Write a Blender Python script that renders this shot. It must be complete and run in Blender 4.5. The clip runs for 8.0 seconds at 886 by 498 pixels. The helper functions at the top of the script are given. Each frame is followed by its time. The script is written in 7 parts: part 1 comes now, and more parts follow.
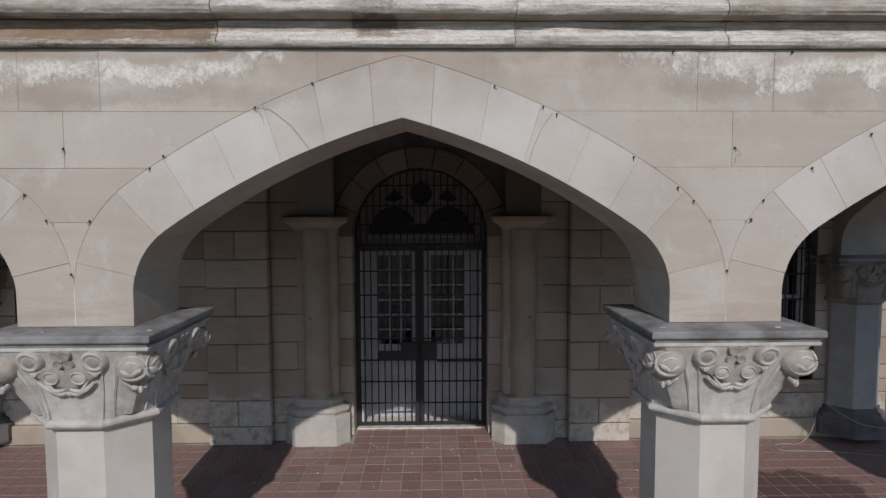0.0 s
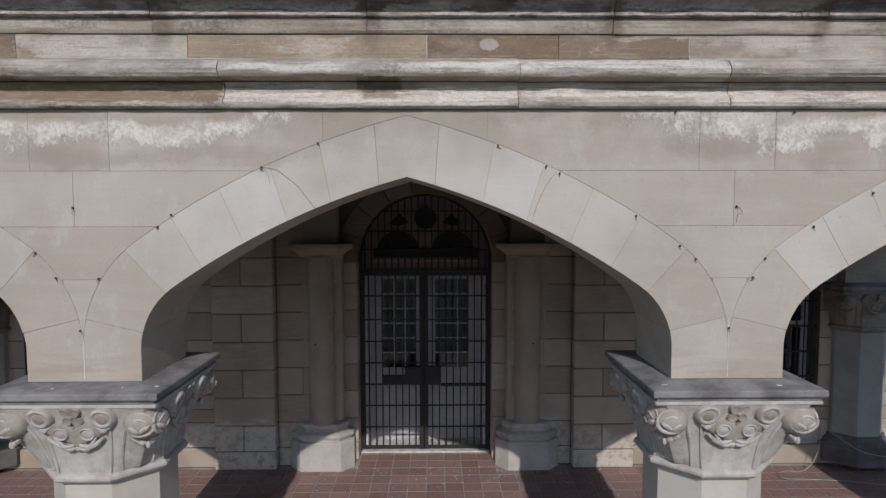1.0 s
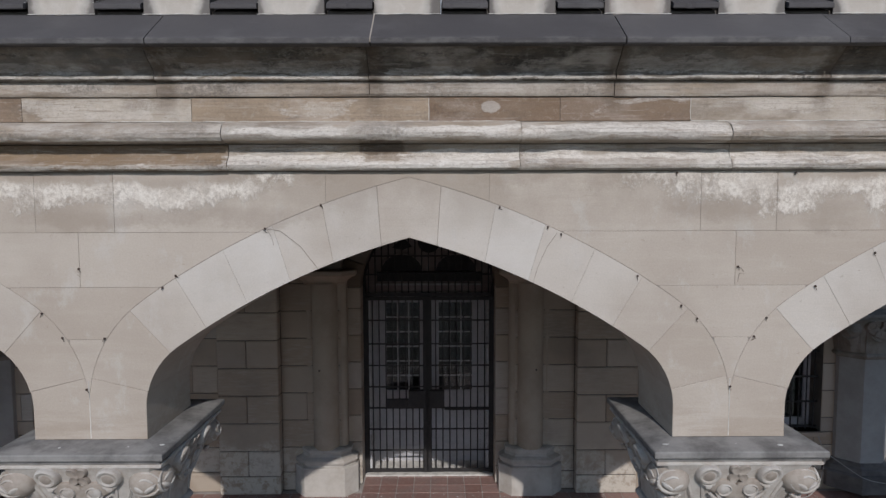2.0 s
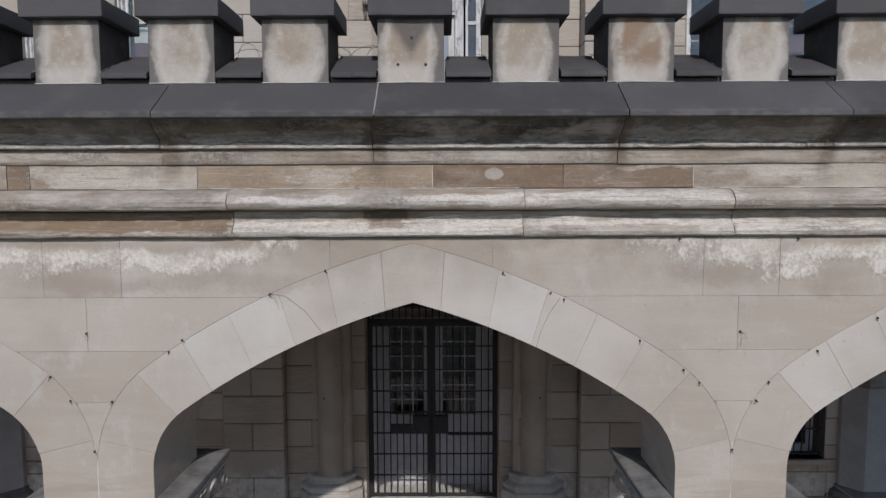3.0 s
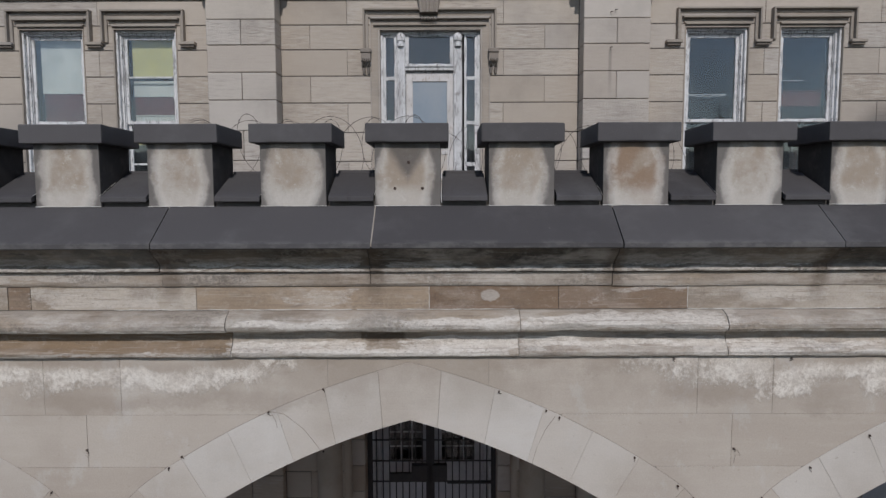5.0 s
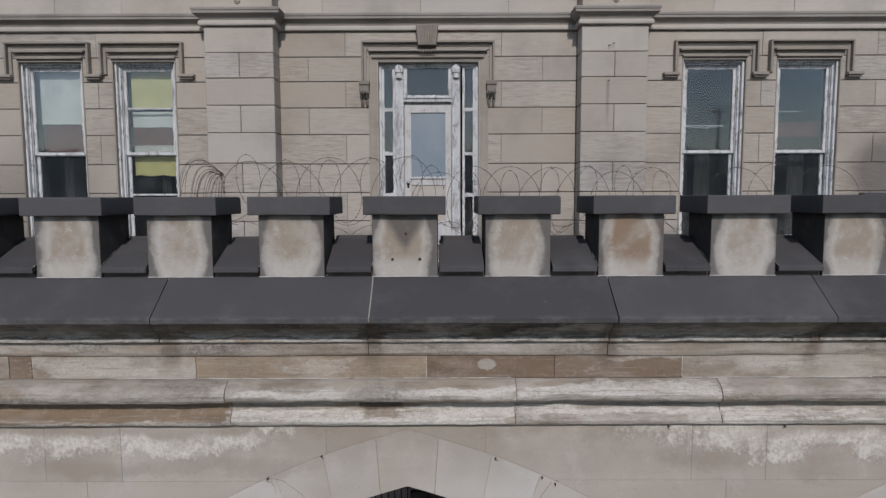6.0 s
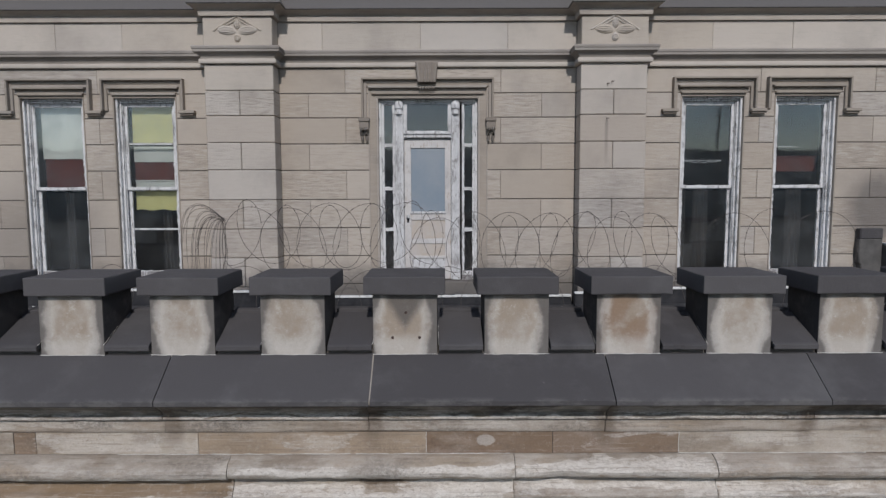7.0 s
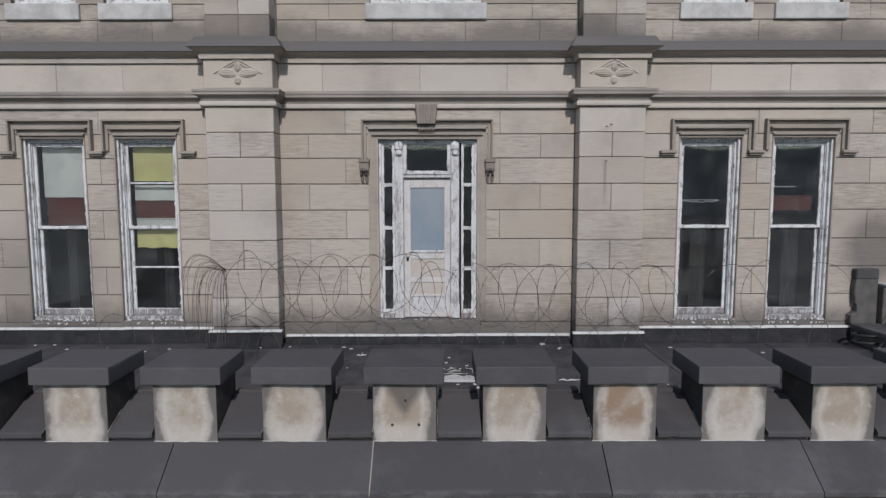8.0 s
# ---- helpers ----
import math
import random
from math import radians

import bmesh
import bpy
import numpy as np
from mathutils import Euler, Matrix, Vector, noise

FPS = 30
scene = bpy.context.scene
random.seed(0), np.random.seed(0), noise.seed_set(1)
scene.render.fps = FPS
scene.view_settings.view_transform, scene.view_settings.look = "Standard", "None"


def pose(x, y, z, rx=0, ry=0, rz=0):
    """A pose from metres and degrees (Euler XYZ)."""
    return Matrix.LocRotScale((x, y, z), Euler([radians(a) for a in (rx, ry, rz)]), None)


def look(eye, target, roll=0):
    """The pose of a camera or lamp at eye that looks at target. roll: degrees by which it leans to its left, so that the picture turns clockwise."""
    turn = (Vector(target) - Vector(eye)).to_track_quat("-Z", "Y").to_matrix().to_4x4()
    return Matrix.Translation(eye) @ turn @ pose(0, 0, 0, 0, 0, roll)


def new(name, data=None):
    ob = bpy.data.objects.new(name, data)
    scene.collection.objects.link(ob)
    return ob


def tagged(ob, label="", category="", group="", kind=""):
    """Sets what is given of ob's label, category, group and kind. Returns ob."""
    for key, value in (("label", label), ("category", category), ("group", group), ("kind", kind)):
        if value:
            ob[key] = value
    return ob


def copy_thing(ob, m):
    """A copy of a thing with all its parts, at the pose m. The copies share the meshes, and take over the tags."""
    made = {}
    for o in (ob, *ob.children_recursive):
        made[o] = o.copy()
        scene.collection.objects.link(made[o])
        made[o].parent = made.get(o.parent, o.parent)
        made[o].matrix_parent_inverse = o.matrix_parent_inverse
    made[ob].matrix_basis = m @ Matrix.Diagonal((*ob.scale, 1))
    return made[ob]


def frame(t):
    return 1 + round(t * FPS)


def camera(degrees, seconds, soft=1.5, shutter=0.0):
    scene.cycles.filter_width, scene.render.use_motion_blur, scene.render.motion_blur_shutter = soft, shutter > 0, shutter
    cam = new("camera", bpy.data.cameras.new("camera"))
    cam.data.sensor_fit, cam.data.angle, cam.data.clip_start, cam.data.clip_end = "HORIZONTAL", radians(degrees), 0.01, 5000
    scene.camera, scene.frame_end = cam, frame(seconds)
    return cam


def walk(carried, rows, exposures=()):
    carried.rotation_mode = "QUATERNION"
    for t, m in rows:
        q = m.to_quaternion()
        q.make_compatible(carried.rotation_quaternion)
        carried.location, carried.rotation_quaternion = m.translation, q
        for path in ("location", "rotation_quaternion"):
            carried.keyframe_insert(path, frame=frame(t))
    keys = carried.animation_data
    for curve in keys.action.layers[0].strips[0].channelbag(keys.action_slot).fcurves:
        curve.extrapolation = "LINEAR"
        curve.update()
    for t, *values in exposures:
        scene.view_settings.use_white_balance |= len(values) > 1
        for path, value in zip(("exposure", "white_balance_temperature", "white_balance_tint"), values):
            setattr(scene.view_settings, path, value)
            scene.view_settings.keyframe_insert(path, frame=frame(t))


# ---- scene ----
cam = camera(72.7, 8.0, 1.4)
PATH = [
    (0, (-0.022, 0.136, 3.588), (0.018, 2.131, 3.454), -0.2),
    (0.5, (-0.02, 0.128, 3.795), (0.012, 2.123, 3.66), -0.1),
    (1, (-0.013, 0.118, 3.997), (0.011, 2.114, 3.863), -0.1),
    (2.5, (0.008, 0.125, 4.684), (0.01, 2.12, 4.535), -0.2),
    (3, (0.009, 0.129, 4.93), (0.005, 2.123, 4.776), -0.2),
    (3.5, (0.011, 0.14, 5.157), (0.007, 2.133, 4.999), -0.2),
    (4, (0.021, 0.144, 5.35), (0.015, 2.138, 5.195), -0.2),
    (5.5, (0.048, 0.157, 6.05), (0.043, 2.15, 5.883), -0.2),
    (6, (0.056, 0.156, 6.314), (0.053, 2.148, 6.143), -0.2),
    (6.5, (0.058, 0.151, 6.596), (0.056, 2.144, 6.42), -0.2),
    (7, (0.059, 0.158, 6.89), (0.057, 2.15, 6.711), -0.2),
    (7.5, (0.061, 0.157, 7.226), (0.059, 2.149, 7.041), -0.1),
    (8, (0.062, 0.161, 7.561), (0.062, 2.152, 7.369), -0.1),
]
walk(cam, [(t, look(eye, target, roll)) for t, eye, target, roll in PATH], [(0, -0.2, 6540, 12), (3, -0.25, 6540, 12), (4, -0.31, 6540, 12), (5.5, -0.47, 6540, 12), (6.5, -0.48, 6540, 12), (7, -0.40, 6540, 12), (8, -0.28, 6540, 12)])

# ---- world, sun ----
SUN_WAY = Vector((-0.058, 1.0, -0.68)).normalized()
SUN_ELEVATION = math.asin(-SUN_WAY.z)
world = bpy.data.worlds.new("sky")
scene.world = world
world.use_nodes = True
sky = world.node_tree.nodes.new("ShaderNodeTexSky")
sky.sky_type = "NISHITA"
sky.sun_disc = False
sky.sun_elevation = SUN_ELEVATION
sky.sun_rotation = math.pi
sky.air_density, sky.dust_density, sky.ozone_density = 1.0, 0.3, 1.0
background = world.node_tree.nodes["Background"]
background.inputs["Strength"].default_value = 0.14
world.node_tree.links.new(sky.outputs["Color"], background.inputs["Color"])
sun_data = bpy.data.lights.new("sun", "SUN")
sun_data.energy, sun_data.angle, sun_data.color = 3.15, radians(0.6), (1.0, 0.985, 0.965)
sun = new("sun", sun_data)
sun.matrix_world = look((3, -30, 30), Vector((3, -30, 30)) + SUN_WAY)

# ---- materials ----
def nd(nt, kind, values=None, **props):
    n = nt.nodes.new(kind)
    for k, v in props.items():
        if k == "data_type":
            n.data_type = v
        elif k == "blend_type":
            n.blend_type = v
        elif k == "operation":
            n.operation = v
        elif k == "feature":
            n.feature = v
        elif k == "interpolation_type":
            n.interpolation_type = v
    for k, v in (values or {}).items():
        if isinstance(v, bpy.types.NodeSocket):
            nt.links.new(v, n.inputs[k])
        else:
            n.inputs[k].default_value = v
    return n


def mth(nt, op, a, b=0.0):
    return nd(nt, "ShaderNodeMath", {0: a, 1: b}, operation=op).outputs[0]


def mixc(nt, f, a, b, blend="MIX"):
    a = (*a, 1) if isinstance(a, tuple) and len(a) == 3 else a
    b = (*b, 1) if isinstance(b, tuple) and len(b) == 3 else b
    return nd(nt, "ShaderNodeMix", {0: f, 6: a, 7: b}, data_type="RGBA", blend_type=blend).outputs[2]


def span(nt, v, a, b, c=0.0, d=1.0):
    return nd(nt, "ShaderNodeMapRange", {0: v, 1: a, 2: b, 3: c, 4: d}, interpolation_type="SMOOTHSTEP").outputs[0]


def fuzz(nt, vec, scale, detail=5.0, rough=0.6, stretch=(1, 1, 1)):
    if stretch != (1, 1, 1):
        vec = nd(nt, "ShaderNodeVectorMath", {0: vec, 1: stretch}, operation="MULTIPLY").outputs[0]
    return nd(nt, "ShaderNodeTexNoise", {"Vector": vec, "Scale": scale, "Detail": detail, "Roughness": rough}).outputs[0]


def place(nt):
    p = nd(nt, "ShaderNodeNewGeometry").outputs["Position"]
    s = nd(nt, "ShaderNodeSeparateXYZ", {0: p})
    return p, s.outputs[0], s.outputs[1], s.outputs[2]


def begin(name, rough=0.85, metal=0.0):
    m = bpy.data.materials.new(name)
    m.use_nodes = True
    b = m.node_tree.nodes["Principled BSDF"]
    b.inputs["Roughness"].default_value = rough
    b.inputs["Metallic"].default_value = metal
    b.inputs["Specular IOR Level"].default_value = 0.3
    return m, m.node_tree, b


def finish(nt, b, colour, height=None, strength=0.3, distance=0.01):
    if isinstance(colour, bpy.types.NodeSocket):
        nt.links.new(colour, b.inputs["Base Color"])
    else:
        b.inputs["Base Color"].default_value = (*colour, 1)
    if height is not None:
        bump = nd(nt, "ShaderNodeBump", {"Strength": strength, "Distance": distance, "Height": height})
        nt.links.new(bump.outputs[0], b.inputs["Normal"])


def rnd(nt):
    return nd(nt, "ShaderNodeObjectInfo").outputs["Random"]


def crusts(nt, p, x, z, rows, sx=0.06, sz=0.02, grain=(9.0, 26.0), stretch=(0.6, 1, 1.6), warp=(0.5, 0.2), edge=(0.30, 0.78)):
    """Patches with frayed edges: rows of (x from, x to, z from, z to). The place is warped by noise of three sizes and the soft edge eaten."""
    wide = mth(nt, "SUBTRACT", fuzz(nt, p, grain[0] * 0.35, 3, 0.5), 0.5)
    near = mth(nt, "SUBTRACT", fuzz(nt, p, grain[0], 6, 0.7, stretch), 0.5)
    fine = mth(nt, "SUBTRACT", fuzz(nt, p, grain[1], 8, 0.82, stretch), 0.5)
    xw = mth(nt, "ADD", x, mth(nt, "MULTIPLY", mth(nt, "ADD", wide, mth(nt, "MULTIPLY", near, 0.7)), warp[0]))
    zw = mth(nt, "ADD", z, mth(nt, "MULTIPLY", mth(nt, "ADD", wide, mth(nt, "ADD", near, mth(nt, "MULTIPLY", fine, 0.45))), warp[1]))
    total = 0.0
    for x0, x1, z0, z1 in rows:
        m = mth(nt, "MULTIPLY", mth(nt, "MULTIPLY", span(nt, xw, x0 - sx, x0 + sx), span(nt, xw, x1 + sx, x1 - sx)), mth(nt, "MULTIPLY", span(nt, zw, z0 - sz, z0 + sz), span(nt, zw, z1 + sz, z1 - sz)))
        total = mth(nt, "MAXIMUM", m, total)
    eat = mth(nt, "ADD", mth(nt, "MULTIPLY", near, 1.6), mth(nt, "MULTIPLY", fine, 2.2))
    return span(nt, mth(nt, "ADD", total, mth(nt, "MULTIPLY", eat, mth(nt, "MINIMUM", mth(nt, "MULTIPLY", total, 3.0), 1.0))), edge[0], edge[1])


# white salt on the wall under the cornice, and brown damp above and inside it
SALT = ((-5.6, -3.3, 4.50, 4.63), (-3.45, -2.80, 4.50, 4.62), (-2.97, -2.845, 4.42, 4.60), (-2.86, -2.20, 4.49, 4.60), (-2.32, -1.55, 4.455, 4.59), (-1.72, -1.25, 4.52, 4.63), (-1.30, -0.92, 4.63, 4.69),
        (1.35, 1.86, 4.61, 4.69), (1.60, 1.86, 4.55, 4.69), (1.87, 2.40, 4.48, 4.69), (2.38, 2.62, 4.40, 4.61), (2.50, 3.20, 4.50, 4.63), (2.95, 3.5, 4.40, 4.60), (3.5, 5.8, 4.44, 4.64))
DAMP = ((-5.6, -2.84, 4.58, 4.70), (-2.83, -0.75, 4.575, 4.69), (-2.9, -0.9, 4.30, 4.44), (2.62, 2.95, 4.25, 4.47), (1.0, 1.75, 4.56, 4.68), (1.5, 2.42, 4.36, 4.50), (0.3, 0.9, 4.60, 4.69))
# salt on the cornice: hollow foot, roll, band, cove
CRUST = ((-1.46, -0.70, 4.755, 4.805), (-1.46, 0.55, 4.69, 4.755), (-0.68, -0.48, 4.74, 4.80), (-0.22, 0.55, 4.74, 4.83), (0.58, 1.0, 4.765, 4.835), (1.0, 1.84, 4.765, 4.80), (1.78, 2.0, 4.70, 4.83), (2.04, 2.38, 4.69, 4.825),
         (2.36, 3.05, 4.75, 4.80), (2.04, 3.9, 4.69, 4.725), (-5.6, -1.48, 4.69, 4.725), (-1.43, -0.63, 4.922, 4.968), (-0.25, 0.54, 4.905, 4.985), (0.57, 1.1, 4.90, 4.995), (0.98, 1.97, 4.918, 5.015), (-3.5, -1.5, 4.875, 4.898), (2.1, 2.7, 4.885, 4.91),
         (-2.88, -1.98, 5.045, 5.185), (-0.98, -0.64, 5.06, 5.165), (1.165, 1.205, 5.08, 5.15), (1.33, 1.74, 5.163, 5.192), (2.2, 2.75, 5.10, 5.18), (-0.07, 0.55, 5.225, 5.30), (-3.3, -2.2, 5.23, 5.30), (0.9, 1.1, 5.23, 5.31),
         (-6.5, 6.5, 5.298, 5.328), (-3.3, -2.3, 5.345, 5.395), (-1.78, -0.56, 5.34, 5.41), (1.24, 2.58, 5.35, 5.43), (-0.36, 0.2, 5.34, 5.38))


def stone_arcade(name="arcade_sandstone", lo=(0.41, 0.36, 0.312), hi=(0.475, 0.428, 0.38)):
    """Smooth pale sandstone ashlar; white salt bloom in a ragged belt under the cornice, soft brown damp patches."""
    m, nt, b = begin(name, 0.9)
    p, x, y, z = place(nt)
    r = rnd(nt)
    c = mixc(nt, r, lo, hi)
    big = fuzz(nt, p, 1.3, 4, 0.55)
    c = mixc(nt, span(nt, big, 0.35, 0.7, 0, 0.6), c, (0.36, 0.31, 0.265))
    bed = fuzz(nt, p, 3.0, 6, 0.65, (0.35, 1, 3.0))
    c = mixc(nt, span(nt, bed, 0.45, 0.75, 0, 0.35), c, (0.50, 0.46, 0.41))
    wash = span(nt, fuzz(nt, p, 4.2, 8, 0.72, (1.0, 1, 0.6)), 0.53, 0.66, 0, 0.4)
    c = mixc(nt, wash, c, (0.50, 0.485, 0.465))
    spot = span(nt, fuzz(nt, p, 17, 7, 0.75), 0.63, 0.70, 0, 0.5)
    c = mixc(nt, spot, c, (0.27, 0.22, 0.18))
    # grey water stain under the cornice
    damp = mth(nt, "MULTIPLY", span(nt, z, 4.1, 4.6), span(nt, fuzz(nt, p, 1.6, 5, 0.6), 0.4, 0.62))
    c = mixc(nt, mth(nt, "MULTIPLY", damp, 0.55), c, (0.30, 0.255, 0.21))
    foot = mth(nt, "MULTIPLY", span(nt, mth(nt, "SUBTRACT", z, mth(nt, "MULTIPLY", fuzz(nt, p, 2.5, 5, 0.65), 0.5)), 2.92, 2.55), span(nt, bed, 0.40, 0.60))
    c = mixc(nt, mth(nt, "MULTIPLY", foot, 0.5), c, (0.29, 0.235, 0.185))
    # brown damp and white salt bloom
    wet = crusts(nt, p, x, z, DAMP, 0.2, 0.06, (3.0, 11.0), (0.8, 1, 1.2), (0.6, 0.25), (-0.1, 1.2))
    c = mixc(nt, mth(nt, "MULTIPLY", wet, 0.42), c, (0.275, 0.23, 0.19))
    salt = crusts(nt, p, x, z, SALT, 0.12, 0.06, (9.0, 55.0), (1, 1, 0.7), (0.5, 0.2), (0.06, 0.92))
    speck = mth(nt, "MULTIPLY", span(nt, fuzz(nt, p, 42, 8, 0.85), 0.39, 0.56, 0.25, 1.0), span(nt, fuzz(nt, p, 9, 6, 0.7), 0.36, 0.58, 0.45, 1.0))
    c = mixc(nt, mth(nt, "MULTIPLY", mth(nt, "MULTIPLY", salt, speck), 0.9), c, (0.70, 0.66, 0.61))
    grain = fuzz(nt, p, 95, 6, 0.75)
    c = mixc(nt, 0.36, c, mixc(nt, grain, (0.2, 0.17, 0.15), (0.75, 0.7, 0.64)), "OVERLAY")
    h = mth(nt, "ADD", mth(nt, "MULTIPLY", grain, 0.25), bed)
    finish(nt, b, c, mth(nt, "ADD", h, mth(nt, "MULTIPLY", salt, 0.8)), 0.5, 0.008)
    return m


def stone_cornice(name, base, white, z_lo, z_hi, soot=0.5, seed=0.0, amount=0.55, tint=0.0):
    """Weathered moulded sandstone: bedding streaks, blotches, crusts of white salt between two heights, sooty lichen."""
    m, nt, b = begin(name, 0.92)
    p, x, y, z = place(nt)
    q = p
    p = nd(nt, "ShaderNodeVectorMath", {0: p, 1: (seed, seed * 0.7, 0.0)}, operation="ADD").outputs[0]
    r = rnd(nt)
    c = mixc(nt, mth(nt, "MULTIPLY", r, 0.35), base, (0.40, 0.375, 0.35))
    patch = fuzz(nt, p, 1.6, 5, 0.65, (0.8, 1, 1.6))
    c = mixc(nt, span(nt, patch, 0.46, 0.66, 0, 0.65), c, (0.435, 0.388, 0.345))
    c = mixc(nt, span(nt, patch, 0.46, 0.30, 0, 0.7), c, (0.25, 0.19, 0.14))
    c = mixc(nt, span(nt, fuzz(nt, p, 0.9, 6, 0.7, (0.6, 1, 2.0)), 0.5, 0.62, 0, 0.55), c, (0.34, 0.265, 0.19))
    streak = fuzz(nt, p, 5.0, 7, 0.70, (0.6, 1, 1.3))
    c = mixc(nt, span(nt, streak, 0.54, 0.70, 0, 0.4), c, (0.20, 0.17, 0.145))
    c = mixc(nt, span(nt, streak, 0.47, 0.34, 0, 0.45), c, (0.47, 0.44, 0.40))
    cloud = fuzz(nt, p, 3.0, 6, 0.62, (0.6, 1, 1.5))
    c = mixc(nt, span(nt, cloud, 0.51, 0.65, 0, 0.6), c, (0.21, 0.165, 0.125))
    c = mixc(nt, span(nt, cloud, 0.46, 0.34, 0, 0.6), c, (0.53, 0.49, 0.445))
    if tint:
        c = mixc(nt, tint, c, base)
    crust = mth(nt, "ADD", mth(nt, "MULTIPLY", fuzz(nt, p, 2.0, 4, 0.6, (0.35, 1, 2.2)), 0.75), mth(nt, "SUBTRACT", mth(nt, "MULTIPLY", fuzz(nt, p, 30, 8, 0.8, (0.6, 1, 1.5)), 0.45), 0.065))
    zr = mth(nt, "ADD", z, mth(nt, "MULTIPLY", mth(nt, "SUBTRACT", fuzz(nt, p, 7, 6, 0.75), 0.5), 0.09))
    belt = mth(nt, "MULTIPLY", span(nt, zr, z_lo, z_lo + 0.03), span(nt, zr, z_hi, z_hi - 0.03))
    keep = mth(nt, "MULTIPLY", span(nt, crust, amount - 0.03, amount + 0.05), belt)
    keep = mth(nt, "MULTIPLY", keep, mth(nt, "ADD", mth(nt, "MULTIPLY", span(nt, fuzz(nt, p, 24, 8, 0.8, (0.7, 1, 1.3)), 0.40, 0.56), 0.75), 0.25))
    c = mixc(nt, mth(nt, "MULTIPLY", keep, white * 0.35), c, (0.62, 0.59, 0.555))
    rows = [q for q in CRUST if q[2] > z_lo - 0.05 and q[3] < z_hi + 0.1]
    salt = crusts(nt, p, x, z, rows, 0.08, 0.014, (10.0, 36.0), (0.3, 1, 1.4), (0.6, 0.09), (0.34, 0.72))
    salt = mth(nt, "MULTIPLY", salt, mth(nt, "MULTIPLY", span(nt, fuzz(nt, p, 38, 8, 0.85, (0.5, 1, 1.3)), 0.38, 0.56, 0.3, 1.0), span(nt, fuzz(nt, p, 6, 7, 0.72, (0.5, 1, 1.4)), 0.34, 0.54, 0.5, 1.0)))
    salt = mth(nt, "MULTIPLY", salt, span(nt, zr, 5.385, 5.335, 0.45, 1.0))
    c = mixc(nt, mth(nt, "MULTIPLY", salt, white * 0.92), c, (0.68, 0.645, 0.605))
    # thin beds, dark and pale, run through stone and crust alike
    beds = fuzz(nt, p, 20, 6, 0.7, (0.10, 1, 2.6))
    c = mixc(nt, span(nt, beds, 0.54, 0.64, 0, 0.45), c, (0.20, 0.16, 0.125))
    c = mixc(nt, span(nt, beds, 0.44, 0.35, 0, 0.3), c, (0.52, 0.49, 0.45))
    keep = mth(nt, "MAXIMUM", keep, salt)
    pits = mth(nt, "MULTIPLY", span(nt, fuzz(nt, p, 55, 4, 0.6, (0.7, 1, 1.2)), 0.60, 0.66), keep)
    c = mixc(nt, mth(nt, "MULTIPLY", pits, 0.6), c, (0.22, 0.185, 0.15))
    # one round daub of lime on the flat band
    daub = nd(nt, "ShaderNodeVectorMath", {0: nd(nt, "ShaderNodeVectorMath", {0: q, 1: (15.0, 0.0, 24.0)}, operation="MULTIPLY").outputs[0], 1: (0.357 * 15.0, 0.0, 5.128 * 24.0)}, operation="DISTANCE").outputs["Value"]
    daub = span(nt, mth(nt, "ADD", daub, mth(nt, "MULTIPLY", fuzz(nt, p, 30, 5, 0.7), 0.5)), 1.35, 1.1)
    c = mixc(nt, mth(nt, "MULTIPLY", daub, 0.5), c, (0.60, 0.575, 0.54))
    black = mth(nt, "MULTIPLY", span(nt, fuzz(nt, p, 2.4, 8, 0.75, (0.45, 1, 1.6)), 0.50, 0.62), span(nt, fuzz(nt, p, 40, 5, 0.75), 0.36, 0.58))
    c = mixc(nt, mth(nt, "MULTIPLY", black, soot), c, (0.05, 0.045, 0.042))
    # a dark damp patch and drips under the roll
    damp = mth(nt, "MULTIPLY", span(nt, mth(nt, "ADD", mth(nt, "ABSOLUTE", mth(nt, "ADD", x, 0.40)), mth(nt, "MULTIPLY", fuzz(nt, p, 7, 4), 0.1)), 0.22, 0.19), mth(nt, "MULTIPLY", span(nt, zr, 4.80, 4.82), span(nt, zr, 4.90, 4.88)))
    c = mixc(nt, mth(nt, "MULTIPLY", damp, 0.75), c, (0.10, 0.072, 0.05))
    # rust-brown runs under the joints of the coping
    runs = 0.0
    for j in (-3.38, -1.886, -0.443, 1.207, 2.648, 4.15):
        wide = mth(nt, "ABSOLUTE", mth(nt, "SUBTRACT", mth(nt, "ADD", x, mth(nt, "MULTIPLY", fuzz(nt, p, 6, 4, 0.6), 0.12)), j + 0.06))
        runs = mth(nt, "MAXIMUM", span(nt, wide, 0.11, 0.02), runs)
    runs = mth(nt, "MULTIPLY", runs, span(nt, z, 4.98, 5.30))
    c = mixc(nt, mth(nt, "MULTIPLY", runs, 0.65), c, (0.115, 0.085, 0.062))
    mott = fuzz(nt, p, 13, 8, 0.72, (0.9, 1, 1.0))
    c = mixc(nt, span(nt, mott, 0.57, 0.70, 0, 0.32), c, (0.17, 0.145, 0.12))
    c = mixc(nt, span(nt, mott, 0.46, 0.36, 0, 0.2), c, (0.50, 0.47, 0.43))
    grain = fuzz(nt, p, 75, 6, 0.75)
    c = mixc(nt, 0.36, c, mixc(nt, grain, (0.15, 0.13, 0.12), (0.8, 0.75, 0.7)), "OVERLAY")
    h = mth(nt, "ADD", mth(nt, "ADD", streak, mth(nt, "MULTIPLY", grain, 0.3)), mth(nt, "MULTIPLY", keep, 0.12))
    finish(nt, b, c, mth(nt, "ADD", h, mth(nt, "MULTIPLY", mott, 0.8)), 0.8, 0.014)
    return m


